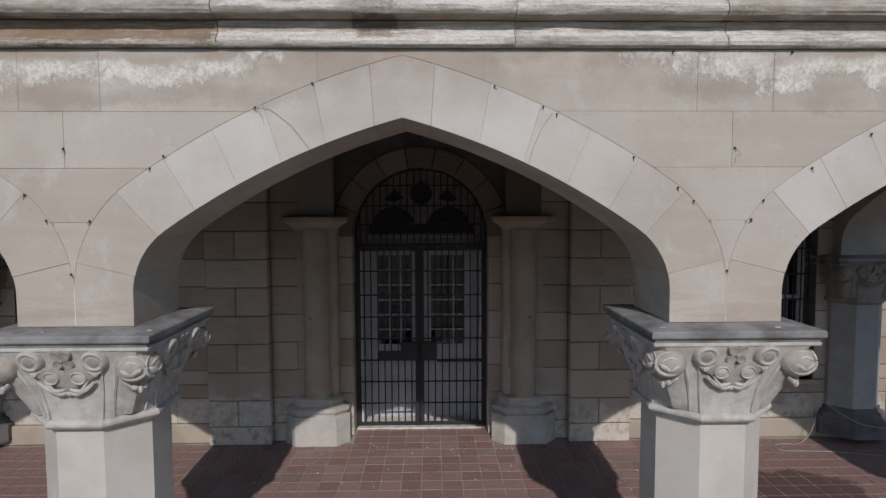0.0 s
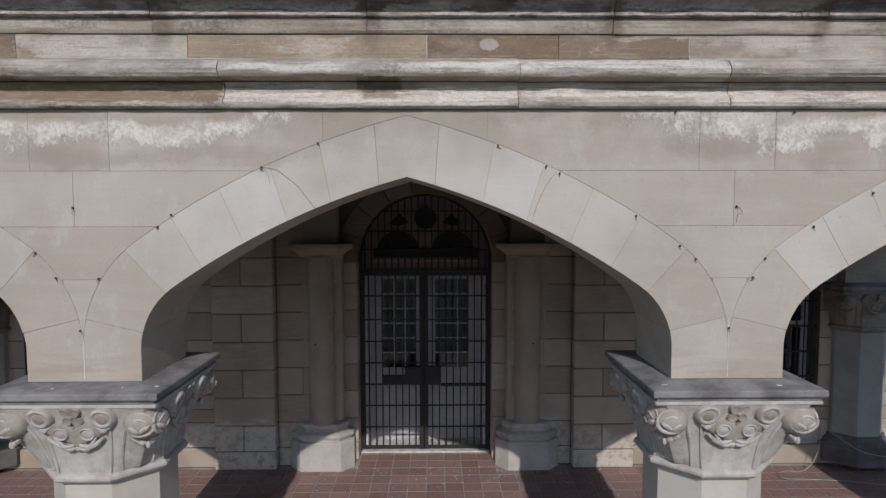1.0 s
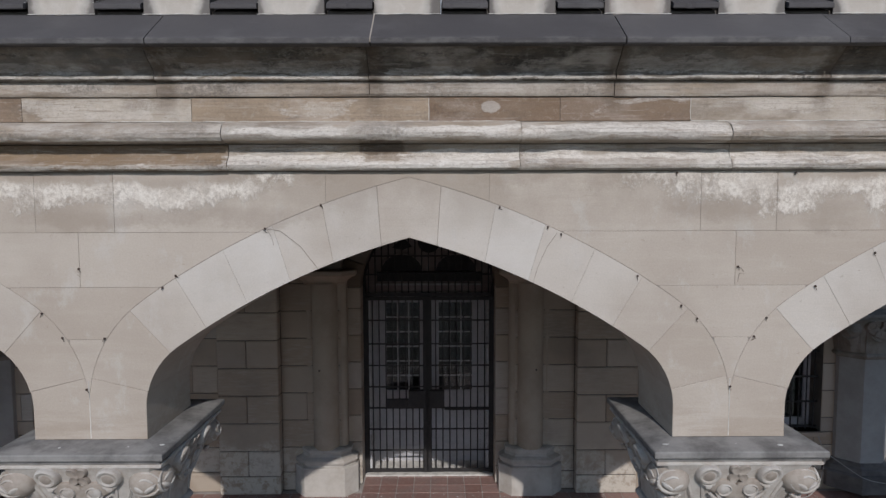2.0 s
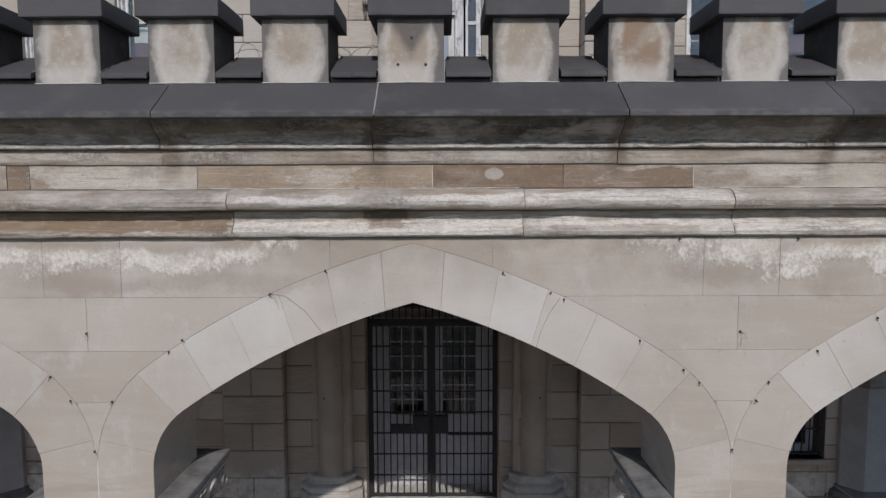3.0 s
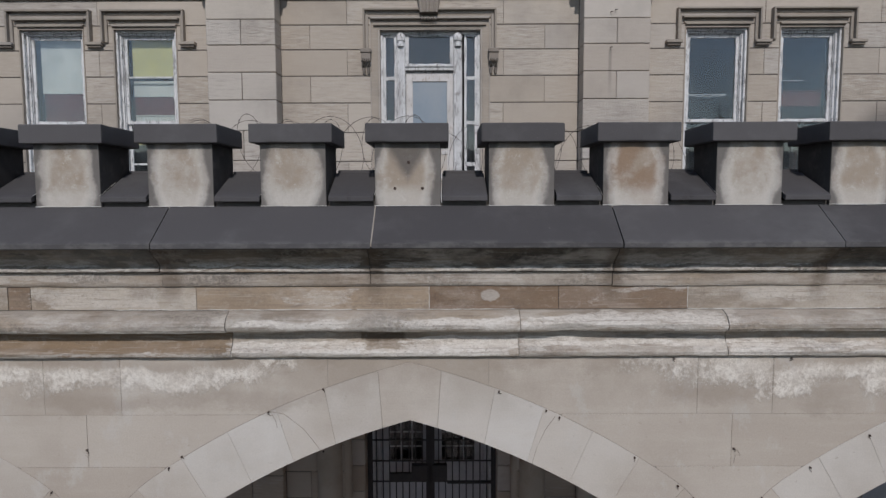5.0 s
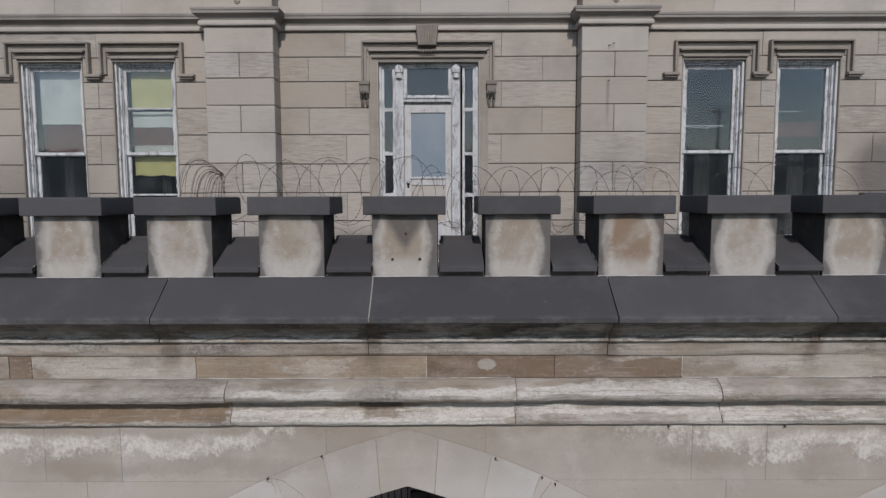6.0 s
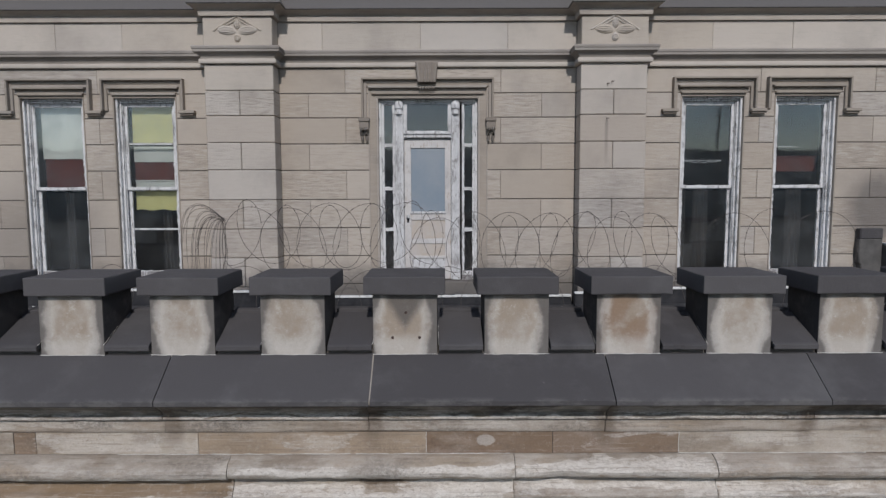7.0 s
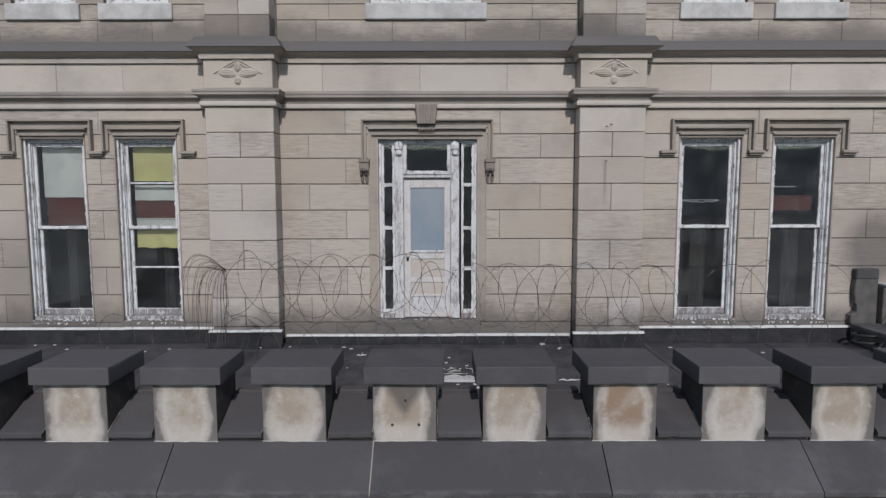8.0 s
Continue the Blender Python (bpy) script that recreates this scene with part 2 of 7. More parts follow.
def stone_merlon():
    """Pale rain-washed face with soot left along the edges; the sides hold soot and their shade in one near-black
    colour.
    """
    m, nt, b = begin("merlon_sandstone", 0.92)
    p, x, y, z = place(nt)
    o = nd(nt, "ShaderNodeTexCoord").outputs["Object"]
    s = nd(nt, "ShaderNodeSeparateXYZ", {0: o})
    r = rnd(nt)
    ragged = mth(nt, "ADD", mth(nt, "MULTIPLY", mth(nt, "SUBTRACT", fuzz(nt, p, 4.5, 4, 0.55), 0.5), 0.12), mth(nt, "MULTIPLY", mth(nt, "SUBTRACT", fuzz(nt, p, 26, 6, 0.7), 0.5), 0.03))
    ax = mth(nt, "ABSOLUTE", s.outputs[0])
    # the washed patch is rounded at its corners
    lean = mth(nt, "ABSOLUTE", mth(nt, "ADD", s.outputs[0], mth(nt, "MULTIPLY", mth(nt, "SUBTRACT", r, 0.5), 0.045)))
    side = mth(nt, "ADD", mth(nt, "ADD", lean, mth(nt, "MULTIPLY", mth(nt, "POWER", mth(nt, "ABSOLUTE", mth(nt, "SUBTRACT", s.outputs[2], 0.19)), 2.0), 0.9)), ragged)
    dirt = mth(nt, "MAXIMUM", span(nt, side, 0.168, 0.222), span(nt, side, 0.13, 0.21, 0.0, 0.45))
    # The darker strip at the top paints in the cap's shadow too.
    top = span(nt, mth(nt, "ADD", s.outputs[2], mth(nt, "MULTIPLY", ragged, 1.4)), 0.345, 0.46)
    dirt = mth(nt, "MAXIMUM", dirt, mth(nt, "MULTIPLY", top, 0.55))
    warm = span(nt, mth(nt, "ADD", fuzz(nt, p, 3.5, 5, 0.65), mth(nt, "MULTIPLY", mth(nt, "SUBTRACT", r, 0.5), 0.26)), 0.42, 0.66)
    c = mixc(nt, warm, (0.43, 0.39, 0.345), (0.33, 0.272, 0.215))
    c = mixc(nt, span(nt, fuzz(nt, p, 8.0, 8, 0.72), 0.49, 0.62, 0, 0.7), c, (0.335, 0.285, 0.235))
    c = mixc(nt, span(nt, fuzz(nt, p, 13.0, 8, 0.75), 0.46, 0.34, 0, 0.6), c, (0.51, 0.475, 0.43))
    # one merlon is of browner stone
    brown = mth(nt, "MULTIPLY", span(nt, mth(nt, "ABSOLUTE", mth(nt, "SUBTRACT", x, 1.37)), 0.34, 0.30), span(nt, fuzz(nt, p, 5.0, 5, 0.6), 0.30, 0.56))
    c = mixc(nt, mth(nt, "MULTIPLY", brown, 0.9), c, (0.255, 0.175, 0.12))
    # a paler tide line runs inside the sooty edge
    tide = mth(nt, "MULTIPLY", span(nt, side, 0.10, 0.155), span(nt, fuzz(nt, p, 7, 6, 0.7), 0.36, 0.56))
    c = mixc(nt, mth(nt, "MULTIPLY", tide, 0.6), c, (0.55, 0.52, 0.48))
    low = span(nt, mth(nt, "ADD", s.outputs[2], ragged), 0.17, 0.05)
    c = mixc(nt, mth(nt, "MULTIPLY", low, 0.6), c, (0.53, 0.50, 0.46))
    # a wedge of soot that has run down round the top plug of one merlon
    wedge = mth(nt, "SUBTRACT", mth(nt, "ADD", mth(nt, "MULTIPLY", mth(nt, "SUBTRACT", z, 5.96), 0.72), mth(nt, "MULTIPLY", ragged, 0.5)), mth(nt, "ABSOLUTE", mth(nt, "ADD", x, 0.215)))
    dirt = mth(nt, "MAXIMUM", dirt, mth(nt, "MULTIPLY", span(nt, wedge, -0.06, 0.04), 0.95))
    # Side faces: near-black with grey mottles, soot and side shade coloured together.
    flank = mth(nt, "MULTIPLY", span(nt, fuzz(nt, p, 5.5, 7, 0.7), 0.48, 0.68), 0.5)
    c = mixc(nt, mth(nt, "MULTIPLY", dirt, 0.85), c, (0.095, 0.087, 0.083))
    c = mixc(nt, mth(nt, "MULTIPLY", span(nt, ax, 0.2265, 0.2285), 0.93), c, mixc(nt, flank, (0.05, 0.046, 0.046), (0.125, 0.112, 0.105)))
    grain = fuzz(nt, p, 110, 5, 0.7)
    c = mixc(nt, 0.2, c, mixc(nt, grain, (0.15, 0.13, 0.12), (0.8, 0.75, 0.7)), "OVERLAY")
    finish(nt, b, c, mth(nt, "ADD", fuzz(nt, p, 16, 6, 0.7), mth(nt, "MULTIPLY", grain, 0.3)), 0.5, 0.01)
    return m


def slate(name="dark_coping", lift=1.0):
    """Dark grey coated coping stone with faint wipes and dust."""
    m, nt, b = begin(name, 0.72)
    p, x, y, z = place(nt)
    r = rnd(nt)
    c = mixc(nt, r, (0.060 * lift, 0.055 * lift, 0.056 * lift), (0.078 * lift, 0.072 * lift, 0.073 * lift))
    c = mixc(nt, span(nt, fuzz(nt, p, 2.5, 6, 0.65), 0.45, 0.8, 0, 0.55), c, (0.12, 0.115, 0.115))
    c = mixc(nt, span(nt, fuzz(nt, p, 9, 7, 0.75, (0.4, 1, 1)), 0.58, 0.8, 0, 0.5), c, (0.035, 0.034, 0.036))
    c = mixc(nt, span(nt, fuzz(nt, p, 48, 5, 0.75), 0.66, 0.74, 0, 0.55), c, (0.24, 0.23, 0.215))
    rim = mth(nt, "MULTIPLY", mth(nt, "MULTIPLY", span(nt, z, 5.545, 5.515), span(nt, z, 5.478, 5.482)), span(nt, fuzz(nt, p, 9, 7, 0.75, (0.5, 1, 1)), 0.46, 0.6))
    c = mixc(nt, mth(nt, "MULTIPLY", rim, 0.22), c, (0.25, 0.24, 0.22))
    finish(nt, b, c, mth(nt, "ADD", fuzz(nt, p, 70, 6, 0.75), mth(nt, "MULTIPLY", fuzz(nt, p, 9, 5, 0.6), 1.5)), 0.45, 0.006)
    return m


def stone_facade(name, a, a2, tool, dirt=0.5):
    """Tan ashlar, each block its own tone, with horizontal tooling and grey weathering."""
    m, nt, b = begin(name, 0.92)
    p, x, y, z = place(nt)
    r = rnd(nt)
    c = mixc(nt, r, a, a2)
    r2 = mth(nt, "FRACT", mth(nt, "MULTIPLY", r, 17.3))
    c = mixc(nt, mth(nt, "MULTIPLY", span(nt, r2, 0.7, 1.0), 0.35), c, (0.43, 0.405, 0.385))
    c = mixc(nt, span(nt, fuzz(nt, p, 1.1, 5, 0.6), 0.42, 0.75, 0, dirt), c, (0.17, 0.15, 0.135))
    ground = min(1.0, tool)
    lines = fuzz(nt, p, 10.0, 5, 0.72, (0.45, 1, 3.4))
    rough_block = span(nt, mth(nt, "FRACT", mth(nt, "MULTIPLY", r, 7.7)), 0.2, 0.9, 0.1, 0.8)
    c = mixc(nt, mth(nt, "MULTIPLY", span(nt, lines, 0.5, 0.64, 0, 0.6 * ground), rough_block), c, (0.50, 0.465, 0.42))
    c = mixc(nt, mth(nt, "MULTIPLY", span(nt, lines, 0.48, 0.34, 0, 0.6 * ground), rough_block), c, (0.19, 0.17, 0.15))
    # black weathering over and between the string courses
    drift = mth(nt, "ADD", z, mth(nt, "MULTIPLY", mth(nt, "SUBTRACT", fuzz(nt, p, 1.1, 5, 0.6, (0.7, 1, 1)), 0.5), 1.1))
    sooty = mth(nt, "MAXIMUM", mth(nt, "MULTIPLY", span(nt, drift, 10.12, 9.80), span(nt, z, 9.68, 9.76)), mth(nt, "MULTIPLY", span(nt, drift, 10.15, 10.5), 0.5))
    c = mixc(nt, mth(nt, "MULTIPLY", sooty, 0.72), c, (0.12, 0.11, 0.105))
    # soot blown on the wall beside the end pier, and a rust run under a hook
    d = nd(nt, "ShaderNodeVectorMath", {0: p, 1: (6.75, 9.4, 6.65)}, operation="DISTANCE").outputs["Value"]
    soot = span(nt, mth(nt, "ADD", d, mth(nt, "MULTIPLY", fuzz(nt, p, 2.2, 4), 0.5)), 1.0, 0.55)
    c = mixc(nt, mth(nt, "MULTIPLY", soot, 0.7), c, (0.10, 0.092, 0.09))
    d = nd(nt, "ShaderNodeVectorMath", {0: p, 1: (-6.2, 9.4, 6.0)}, operation="DISTANCE").outputs["Value"]
    soot = span(nt, mth(nt, "ADD", d, mth(nt, "MULTIPLY", fuzz(nt, p, 2.2, 4), 0.6)), 1.9, 0.7)
    c = mixc(nt, mth(nt, "MULTIPLY", soot, 0.5), c, (0.15, 0.135, 0.125))
    # grime washed up the wall from the terrace
    grime = mth(nt, "MULTIPLY", span(nt, mth(nt, "ADD", z, mth(nt, "MULTIPLY", fuzz(nt, p, 2.6, 6, 0.7), 0.7)), 6.30, 5.80), span(nt, z, 5.0, 5.1))
    c = mixc(nt, mth(nt, "MULTIPLY", grime, 0.85), c, (0.12, 0.11, 0.102))
    # lime and dirt splashed up the foot of the porch wall
    splash = mth(nt, "MULTIPLY", span(nt, mth(nt, "SUBTRACT", z, mth(nt, "MULTIPLY", fuzz(nt, p, 1.8, 6, 0.7), 1.5)), 0.0, -0.35), span(nt, fuzz(nt, p, 9, 7, 0.75), 0.38, 0.54))
    c = mixc(nt, mth(nt, "MULTIPLY", splash, 0.8), c, (0.54, 0.495, 0.43))
    run = mth(nt, "MULTIPLY", span(nt, mth(nt, "ABSOLUTE", mth(nt, "SUBTRACT", x, 2.455)), 0.035, 0.008), mth(nt, "MULTIPLY", span(nt, z, 8.0, 7.95), span(nt, z, 7.2, 7.75)))
    c = mixc(nt, mth(nt, "MULTIPLY", run, 0.45), c, (0.15, 0.135, 0.125))
    grain = fuzz(nt, p, 90, 4, 0.7)
    c = mixc(nt, 0.15, c, mixc(nt, grain, (0.15, 0.13, 0.12), (0.8, 0.75, 0.7)), "OVERLAY")
    h = mth(nt, "ADD", mth(nt, "MULTIPLY", mth(nt, "MULTIPLY", lines, rough_block), tool), mth(nt, "MULTIPLY", grain, 0.2))
    finish(nt, b, c, h, 0.8, 0.02)
    return m


def plain(name, a, a2, scale=6, rough=0.85, bump=0.25, metal=0.0, fine=60):
    m, nt, b = begin(name, rough, metal)
    p, x, y, z = place(nt)
    c = mixc(nt, span(nt, fuzz(nt, p, scale, 6, 0.65), 0.35, 0.7), a, a2)
    g = fuzz(nt, p, fine, 4, 0.7)
    c = mixc(nt, 0.12, c, mixc(nt, g, (0.15, 0.15, 0.15), (0.8, 0.8, 0.8)), "OVERLAY")
    finish(nt, b, c, g, bump, 0.004)
    return m


def tile_clay():
    m, nt, b = begin("red_quarry_tile", 0.62)
    p, x, y, z = place(nt)
    r = rnd(nt)
    c = mixc(nt, r, (0.225, 0.125, 0.105), (0.31, 0.19, 0.165))
    r2 = mth(nt, "FRACT", mth(nt, "MULTIPLY", r, 13.7))
    c = mixc(nt, span(nt, r2, 0.75, 1.0, 0, 0.4), c, (0.17, 0.115, 0.105))
    c = mixc(nt, span(nt, fuzz(nt, p, 2.2, 6, 0.65), 0.42, 0.68, 0, 0.7), c, (0.215, 0.155, 0.14))
    c = mixc(nt, span(nt, fuzz(nt, p, 14, 7, 0.75), 0.48, 0.70, 0, 0.6), c, (0.33, 0.285, 0.26))
    # a damp rust-brown stain by the end bay
    d = nd(nt, "ShaderNodeVectorMath", {0: p, 1: (4.75, 7.35, 0.0)}, operation="DISTANCE").outputs["Value"]
    damp = span(nt, mth(nt, "ADD", d, mth(nt, "MULTIPLY", fuzz(nt, p, 3.0, 4, 0.6), 0.9)), 1.22, 1.14)
    c = mixc(nt, mth(nt, "MULTIPLY", damp, 0.8), c, (0.085, 0.045, 0.04))
    finish(nt, b, c, fuzz(nt, p, 70, 4, 0.7), 0.2, 0.003)
    return m


def peeling_paint(name, paint, under, amount, dust):
    """Old white lead paint, curled off the grey wood in long flakes."""
    m, nt, b = begin(name, 0.7)
    p, x, y, z = place(nt)
    flake = mth(nt, "ADD", mth(nt, "MULTIPLY", fuzz(nt, p, 9, 8, 0.75, (1.5, 1, 0.4)), 0.5), mth(nt, "MULTIPLY", fuzz(nt, p, 30, 8, 0.8, (1.8, 1, 0.35)), 0.5))
    bare = span(nt, flake, amount - 0.01, amount + 0.03)
    c = mixc(nt, bare, paint, under)
    c = mixc(nt, span(nt, fuzz(nt, p, 5, 6, 0.7), 0.45, 0.7, 0, dust), c, (0.30, 0.285, 0.28))
    c = mixc(nt, span(nt, fuzz(nt, p, 60, 6, 0.7), 0.58, 0.68, 0, 0.3), c, (0.2, 0.185, 0.17))
    finish(nt, b, c, mth(nt, "ADD", mth(nt, "MULTIPLY", bare, -1.0), fuzz(nt, p, 80, 3)), 0.5, 0.006)
    return m


def glass_mat(name, tint, rough=0.02, alpha=0.25):
    m = bpy.data.materials.new(name)
    m.use_nodes = True
    nt = m.node_tree
    nt.nodes.clear()
    out = nt.nodes.new("ShaderNodeOutputMaterial")
    clear = nd(nt, "ShaderNodeBsdfTransparent", {"Color": (*tint, 1)})
    gloss = nd(nt, "ShaderNodeBsdfGlossy", {"Color": (0.9, 0.92, 0.95, 1), "Roughness": rough})
    p = nd(nt, "ShaderNodeNewGeometry").outputs["Position"]
    # Thin dust film; it also stands in for hazy reflections on the panes.
    film = nd(nt, "ShaderNodeBsdfDiffuse", {"Color": (0.32, 0.33, 0.34, 1)})
    dusty = span(nt, fuzz(nt, p, 2.0, 6, 0.65), 0.4, 0.8, alpha * 0.25, alpha)
    mix1 = nd(nt, "ShaderNodeMixShader", {0: dusty, 1: clear.outputs[0], 2: film.outputs[0]})
    wav = nd(nt, "ShaderNodeBump", {"Strength": 0.025, "Distance": 0.02, "Height": fuzz(nt, p, 3.5, 2)})
    nt.links.new(wav.outputs[0], gloss.inputs["Normal"])
    fres = nd(nt, "ShaderNodeFresnel", {"IOR": 1.6})
    mix2 = nd(nt, "ShaderNodeMixShader", {0: fres.outputs[0], 1: mix1.outputs[0], 2: gloss.outputs[0]})
    nt.links.new(mix2.outputs[0], out.inputs[0])
    return m


ARCADE = stone_arcade()
RINGSTONE = stone_arcade("arch_ring_sandstone", (0.485, 0.443, 0.40), (0.545, 0.522, 0.495))
CAPITAL = plain("carved_limestone", (0.475, 0.445, 0.41), (0.365, 0.32, 0.28), 9, 0.9, 0.7)
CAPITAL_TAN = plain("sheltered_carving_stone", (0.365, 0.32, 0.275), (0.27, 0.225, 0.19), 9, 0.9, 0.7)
# Dimmer copies of the column stone, with the porch's shade put into their colour.
CAPITAL_DIM = plain("shaded_carved_stone", (0.25, 0.225, 0.20), (0.17, 0.145, 0.12), 5, 0.9, 0.7)
SHAFT_DIM = plain("shaded_shaft_stone", (0.33, 0.32, 0.31), (0.27, 0.255, 0.245), 2.5, 0.9, 0.3)
BASE_DIM = plain("shaded_base_stone", (0.15, 0.14, 0.135), (0.09, 0.083, 0.08), 4, 0.9, 0.3)
SHAFT = plain("shaft_sandstone", (0.52, 0.47, 0.42), (0.45, 0.40, 0.35), 2.5, 0.9, 0.25)
ABACUS = plain("abacus_stone", (0.25, 0.24, 0.228), (0.115, 0.108, 0.104), 4, 0.9, 0.35)
TORUS_GREY = stone_cornice("roll_stone_grey", (0.30, 0.262, 0.22), 0.8, 4.885, 4.985, 0.4, 3.3, 0.515)
TORUS_PALE = stone_cornice("roll_stone_pale", (0.37, 0.33, 0.28), 0.9, 4.885, 5.0, 0.35, 6.1, 0.49)
FOOT_PALE = stone_cornice("foot_stone_pale", (0.41, 0.355, 0.295), 0.95, 4.67, 4.83, 0.3, 0.0, 0.45)
FOOT_GREY = stone_cornice("foot_stone_grey", (0.40, 0.345, 0.285), 0.95, 4.67, 4.82, 0.3, 3.3, 0.47)
FOOT_BROWN = stone_cornice("foot_stone_brown", (0.215, 0.148, 0.09), 0.75, 4.66, 4.745, 0.35, 7.1, 0.45, 0.72)
BAND_PALE = stone_cornice("band_stone_pale", (0.44, 0.385, 0.32), 0.45, 5.03, 5.19, 0.12, 1.7)
BAND_BROWN = stone_cornice("band_stone_brown", (0.20, 0.135, 0.09), 0.5, 5.03, 5.19, 0.3, 5.2, 0.60, 0.6)
BAND_TAN = stone_cornice("band_stone_tan", (0.34, 0.265, 0.195), 0.5, 5.03, 5.19, 0.25, 9.3, 0.58, 0.45)
# Cove stone: soot, with part of the coping's shadow kept in the base colour.
COVE_DARK = stone_cornice("cove_stone_sooty_shaded", (0.085, 0.076, 0.064), 0.8, 5.29, 5.345, 0.9, 2.9, 0.5)
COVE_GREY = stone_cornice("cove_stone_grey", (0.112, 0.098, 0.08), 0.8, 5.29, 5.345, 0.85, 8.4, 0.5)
FILLET = stone_cornice("fillet_stone", (0.36, 0.31, 0.26), 0.4, 5.19, 5.34, 0.5, 4.4)
MERLON = stone_merlon()
SLATE = slate()
CAP_SLATE = slate("dark_cap_stone", 1.12)
FACADE = stone_facade("facade_ashlar", (0.388, 0.331, 0.274), (0.452, 0.396, 0.339), 1.0, 0.38)
FRIEZE = stone_facade("frieze_ashlar", (0.44, 0.385, 0.325), (0.50, 0.45, 0.40), 0.2, 0.3)
PILASTER = stone_facade("pilaster_ashlar", (0.40, 0.345, 0.295), (0.47, 0.425, 0.38), 1.3, 0.40)
SOOT_TOP = stone_facade("sooty_weathering", (0.085, 0.08, 0.08), (0.11, 0.105, 0.10), 0.2, 0.3)
TRIM = stone_facade("moulded_trim_stone", (0.235, 0.20, 0.17), (0.275, 0.24, 0.205), 0.3, 0.6)
HOODSTONE = stone_facade("hood_mould_stone", (0.29, 0.25, 0.21), (0.35, 0.305, 0.26), 0.3, 0.6)
TRIM_PALE = stone_facade("pale_moulded_stone", (0.35, 0.30, 0.25), (0.40, 0.345, 0.29), 0.3, 0.5)
TRIM_DARK = stone_facade("sooty_string_stone", (0.21, 0.19, 0.175), (0.25, 0.225, 0.205), 0.3, 0.7)
LOWER = stone_facade("porch_ashlar", (0.31, 0.24, 0.18), (0.43, 0.365, 0.30), 0.5, 0.5)
# Darker copy of the porch ashlar: the dimness high in the porch as colour.
PORTAL = stone_facade("shade_darkened_portal_stone", (0.15, 0.115, 0.085), (0.20, 0.155, 0.115), 0.4, 0.5)
LOWCOL = plain("porch_column_stone", (0.38, 0.315, 0.25), (0.31, 0.25, 0.195), 2.0, 0.9, 0.3)
PEDESTAL = plain("washed_pedestal_stone", (0.47, 0.435, 0.395), (0.36, 0.32, 0.28), 3.0, 0.9, 0.4)
MORTAR = plain("grey_mortar", (0.21, 0.185, 0.165), (0.28, 0.25, 0.22), 4, 0.95, 0.3)
MORTAR_MID = plain("dusty_mortar", (0.29, 0.255, 0.22), (0.23, 0.20, 0.175), 6, 0.95, 0.3)
MORTAR_PALE = plain("pale_mortar", (0.36, 0.315, 0.27), (0.30, 0.26, 0.22), 5, 0.95, 0.3)
MORTAR_DARK = plain("sooty_mortar", (0.10, 0.09, 0.08), (0.15, 0.13, 0.115), 5, 0.95, 0.3)
GROUT = plain("tile_grout", (0.40, 0.365, 0.34), (0.24, 0.22, 0.205), 3, 0.95, 0.3)
TILE = tile_clay()
POINTING = plain("white_lime_pointing", (0.62, 0.59, 0.55), (0.40, 0.375, 0.345), 9, 0.95, 0.4)
IRON = plain("black_painted_iron", (0.02, 0.019, 0.02), (0.036, 0.032, 0.031), 12, 0.55, 0.3)
PAINT = peeling_paint("peeling_white_paint", (0.64, 0.63, 0.625), (0.25, 0.24, 0.235), 0.535, 0.55)
SILLWOOD = peeling_paint("nearly_bare_sill_wood", (0.50, 0.49, 0.485), (0.20, 0.185, 0.18), 0.47, 0.6)
PAINT_BARE = peeling_paint("worn_white_paint", (0.56, 0.55, 0.545), (0.30, 0.28, 0.27), 0.53, 0.55)
PAINT_DOOR = peeling_paint("worn_door_paint", (0.56, 0.53, 0.51), (0.42, 0.35, 0.29), 0.55, 0.4)
PANEL = plain("scuffed_door_panel", (0.46, 0.395, 0.335), (0.47, 0.43, 0.40), 6, 0.75, 0.2)
GREYDOOR = plain("grey_door_paint", (0.49, 0.475, 0.49), (0.40, 0.39, 0.405), 5, 0.6, 0.15)
GLASS = glass_mat("dusty_window_glass", (0.93, 0.95, 0.95), 0.03, 0.10)
GLASS_DARK = glass_mat("dark_door_glass", (0.6, 0.62, 0.62), 0.03, 0.05)
FROST = plain("frosted_blue_glass", (0.20, 0.245, 0.29), (0.265, 0.29, 0.315), 0.9, 0.3, 0.05)
BLIND_WHITE = plain("white_blind_cloth", (0.64, 0.63, 0.58), (0.54, 0.535, 0.50), 3, 0.9, 0.2)
BLIND_YELLOW = plain("yellow_blind_cloth", (0.63, 0.57, 0.27), (0.55, 0.49, 0.22), 4, 0.9, 0.2)
BOARD_RED = plain("red_brown_board", (0.13, 0.036, 0.027), (0.10, 0.028, 0.022), 4, 0.6, 0.1)
MEMBRANE = plain("black_roof_felt", (0.04, 0.039, 0.041), (0.078, 0.073, 0.075), 3, 0.8, 0.5)
FELT_UP = plain("tarred_upstand_felt", (0.016, 0.016, 0.018), (0.034, 0.033, 0.034), 4, 0.85, 0.5)
FLASHING = plain("pale_metal_flashing", (0.72, 0.71, 0.69), (0.55, 0.54, 0.52), 8, 0.6, 0.1)
WIRE = plain("rusty_wire", (0.085, 0.07, 0.064), (0.15, 0.132, 0.122), 20, 0.6, 0.1, 0.5)
STRAND = plain("dull_brown_wire", (0.24, 0.20, 0.17), (0.18, 0.15, 0.13), 10, 0.7, 0.1)
BARK = plain("weathered_pole_wood", (0.12, 0.10, 0.085), (0.09, 0.075, 0.065), 6, 0.9, 0.3)
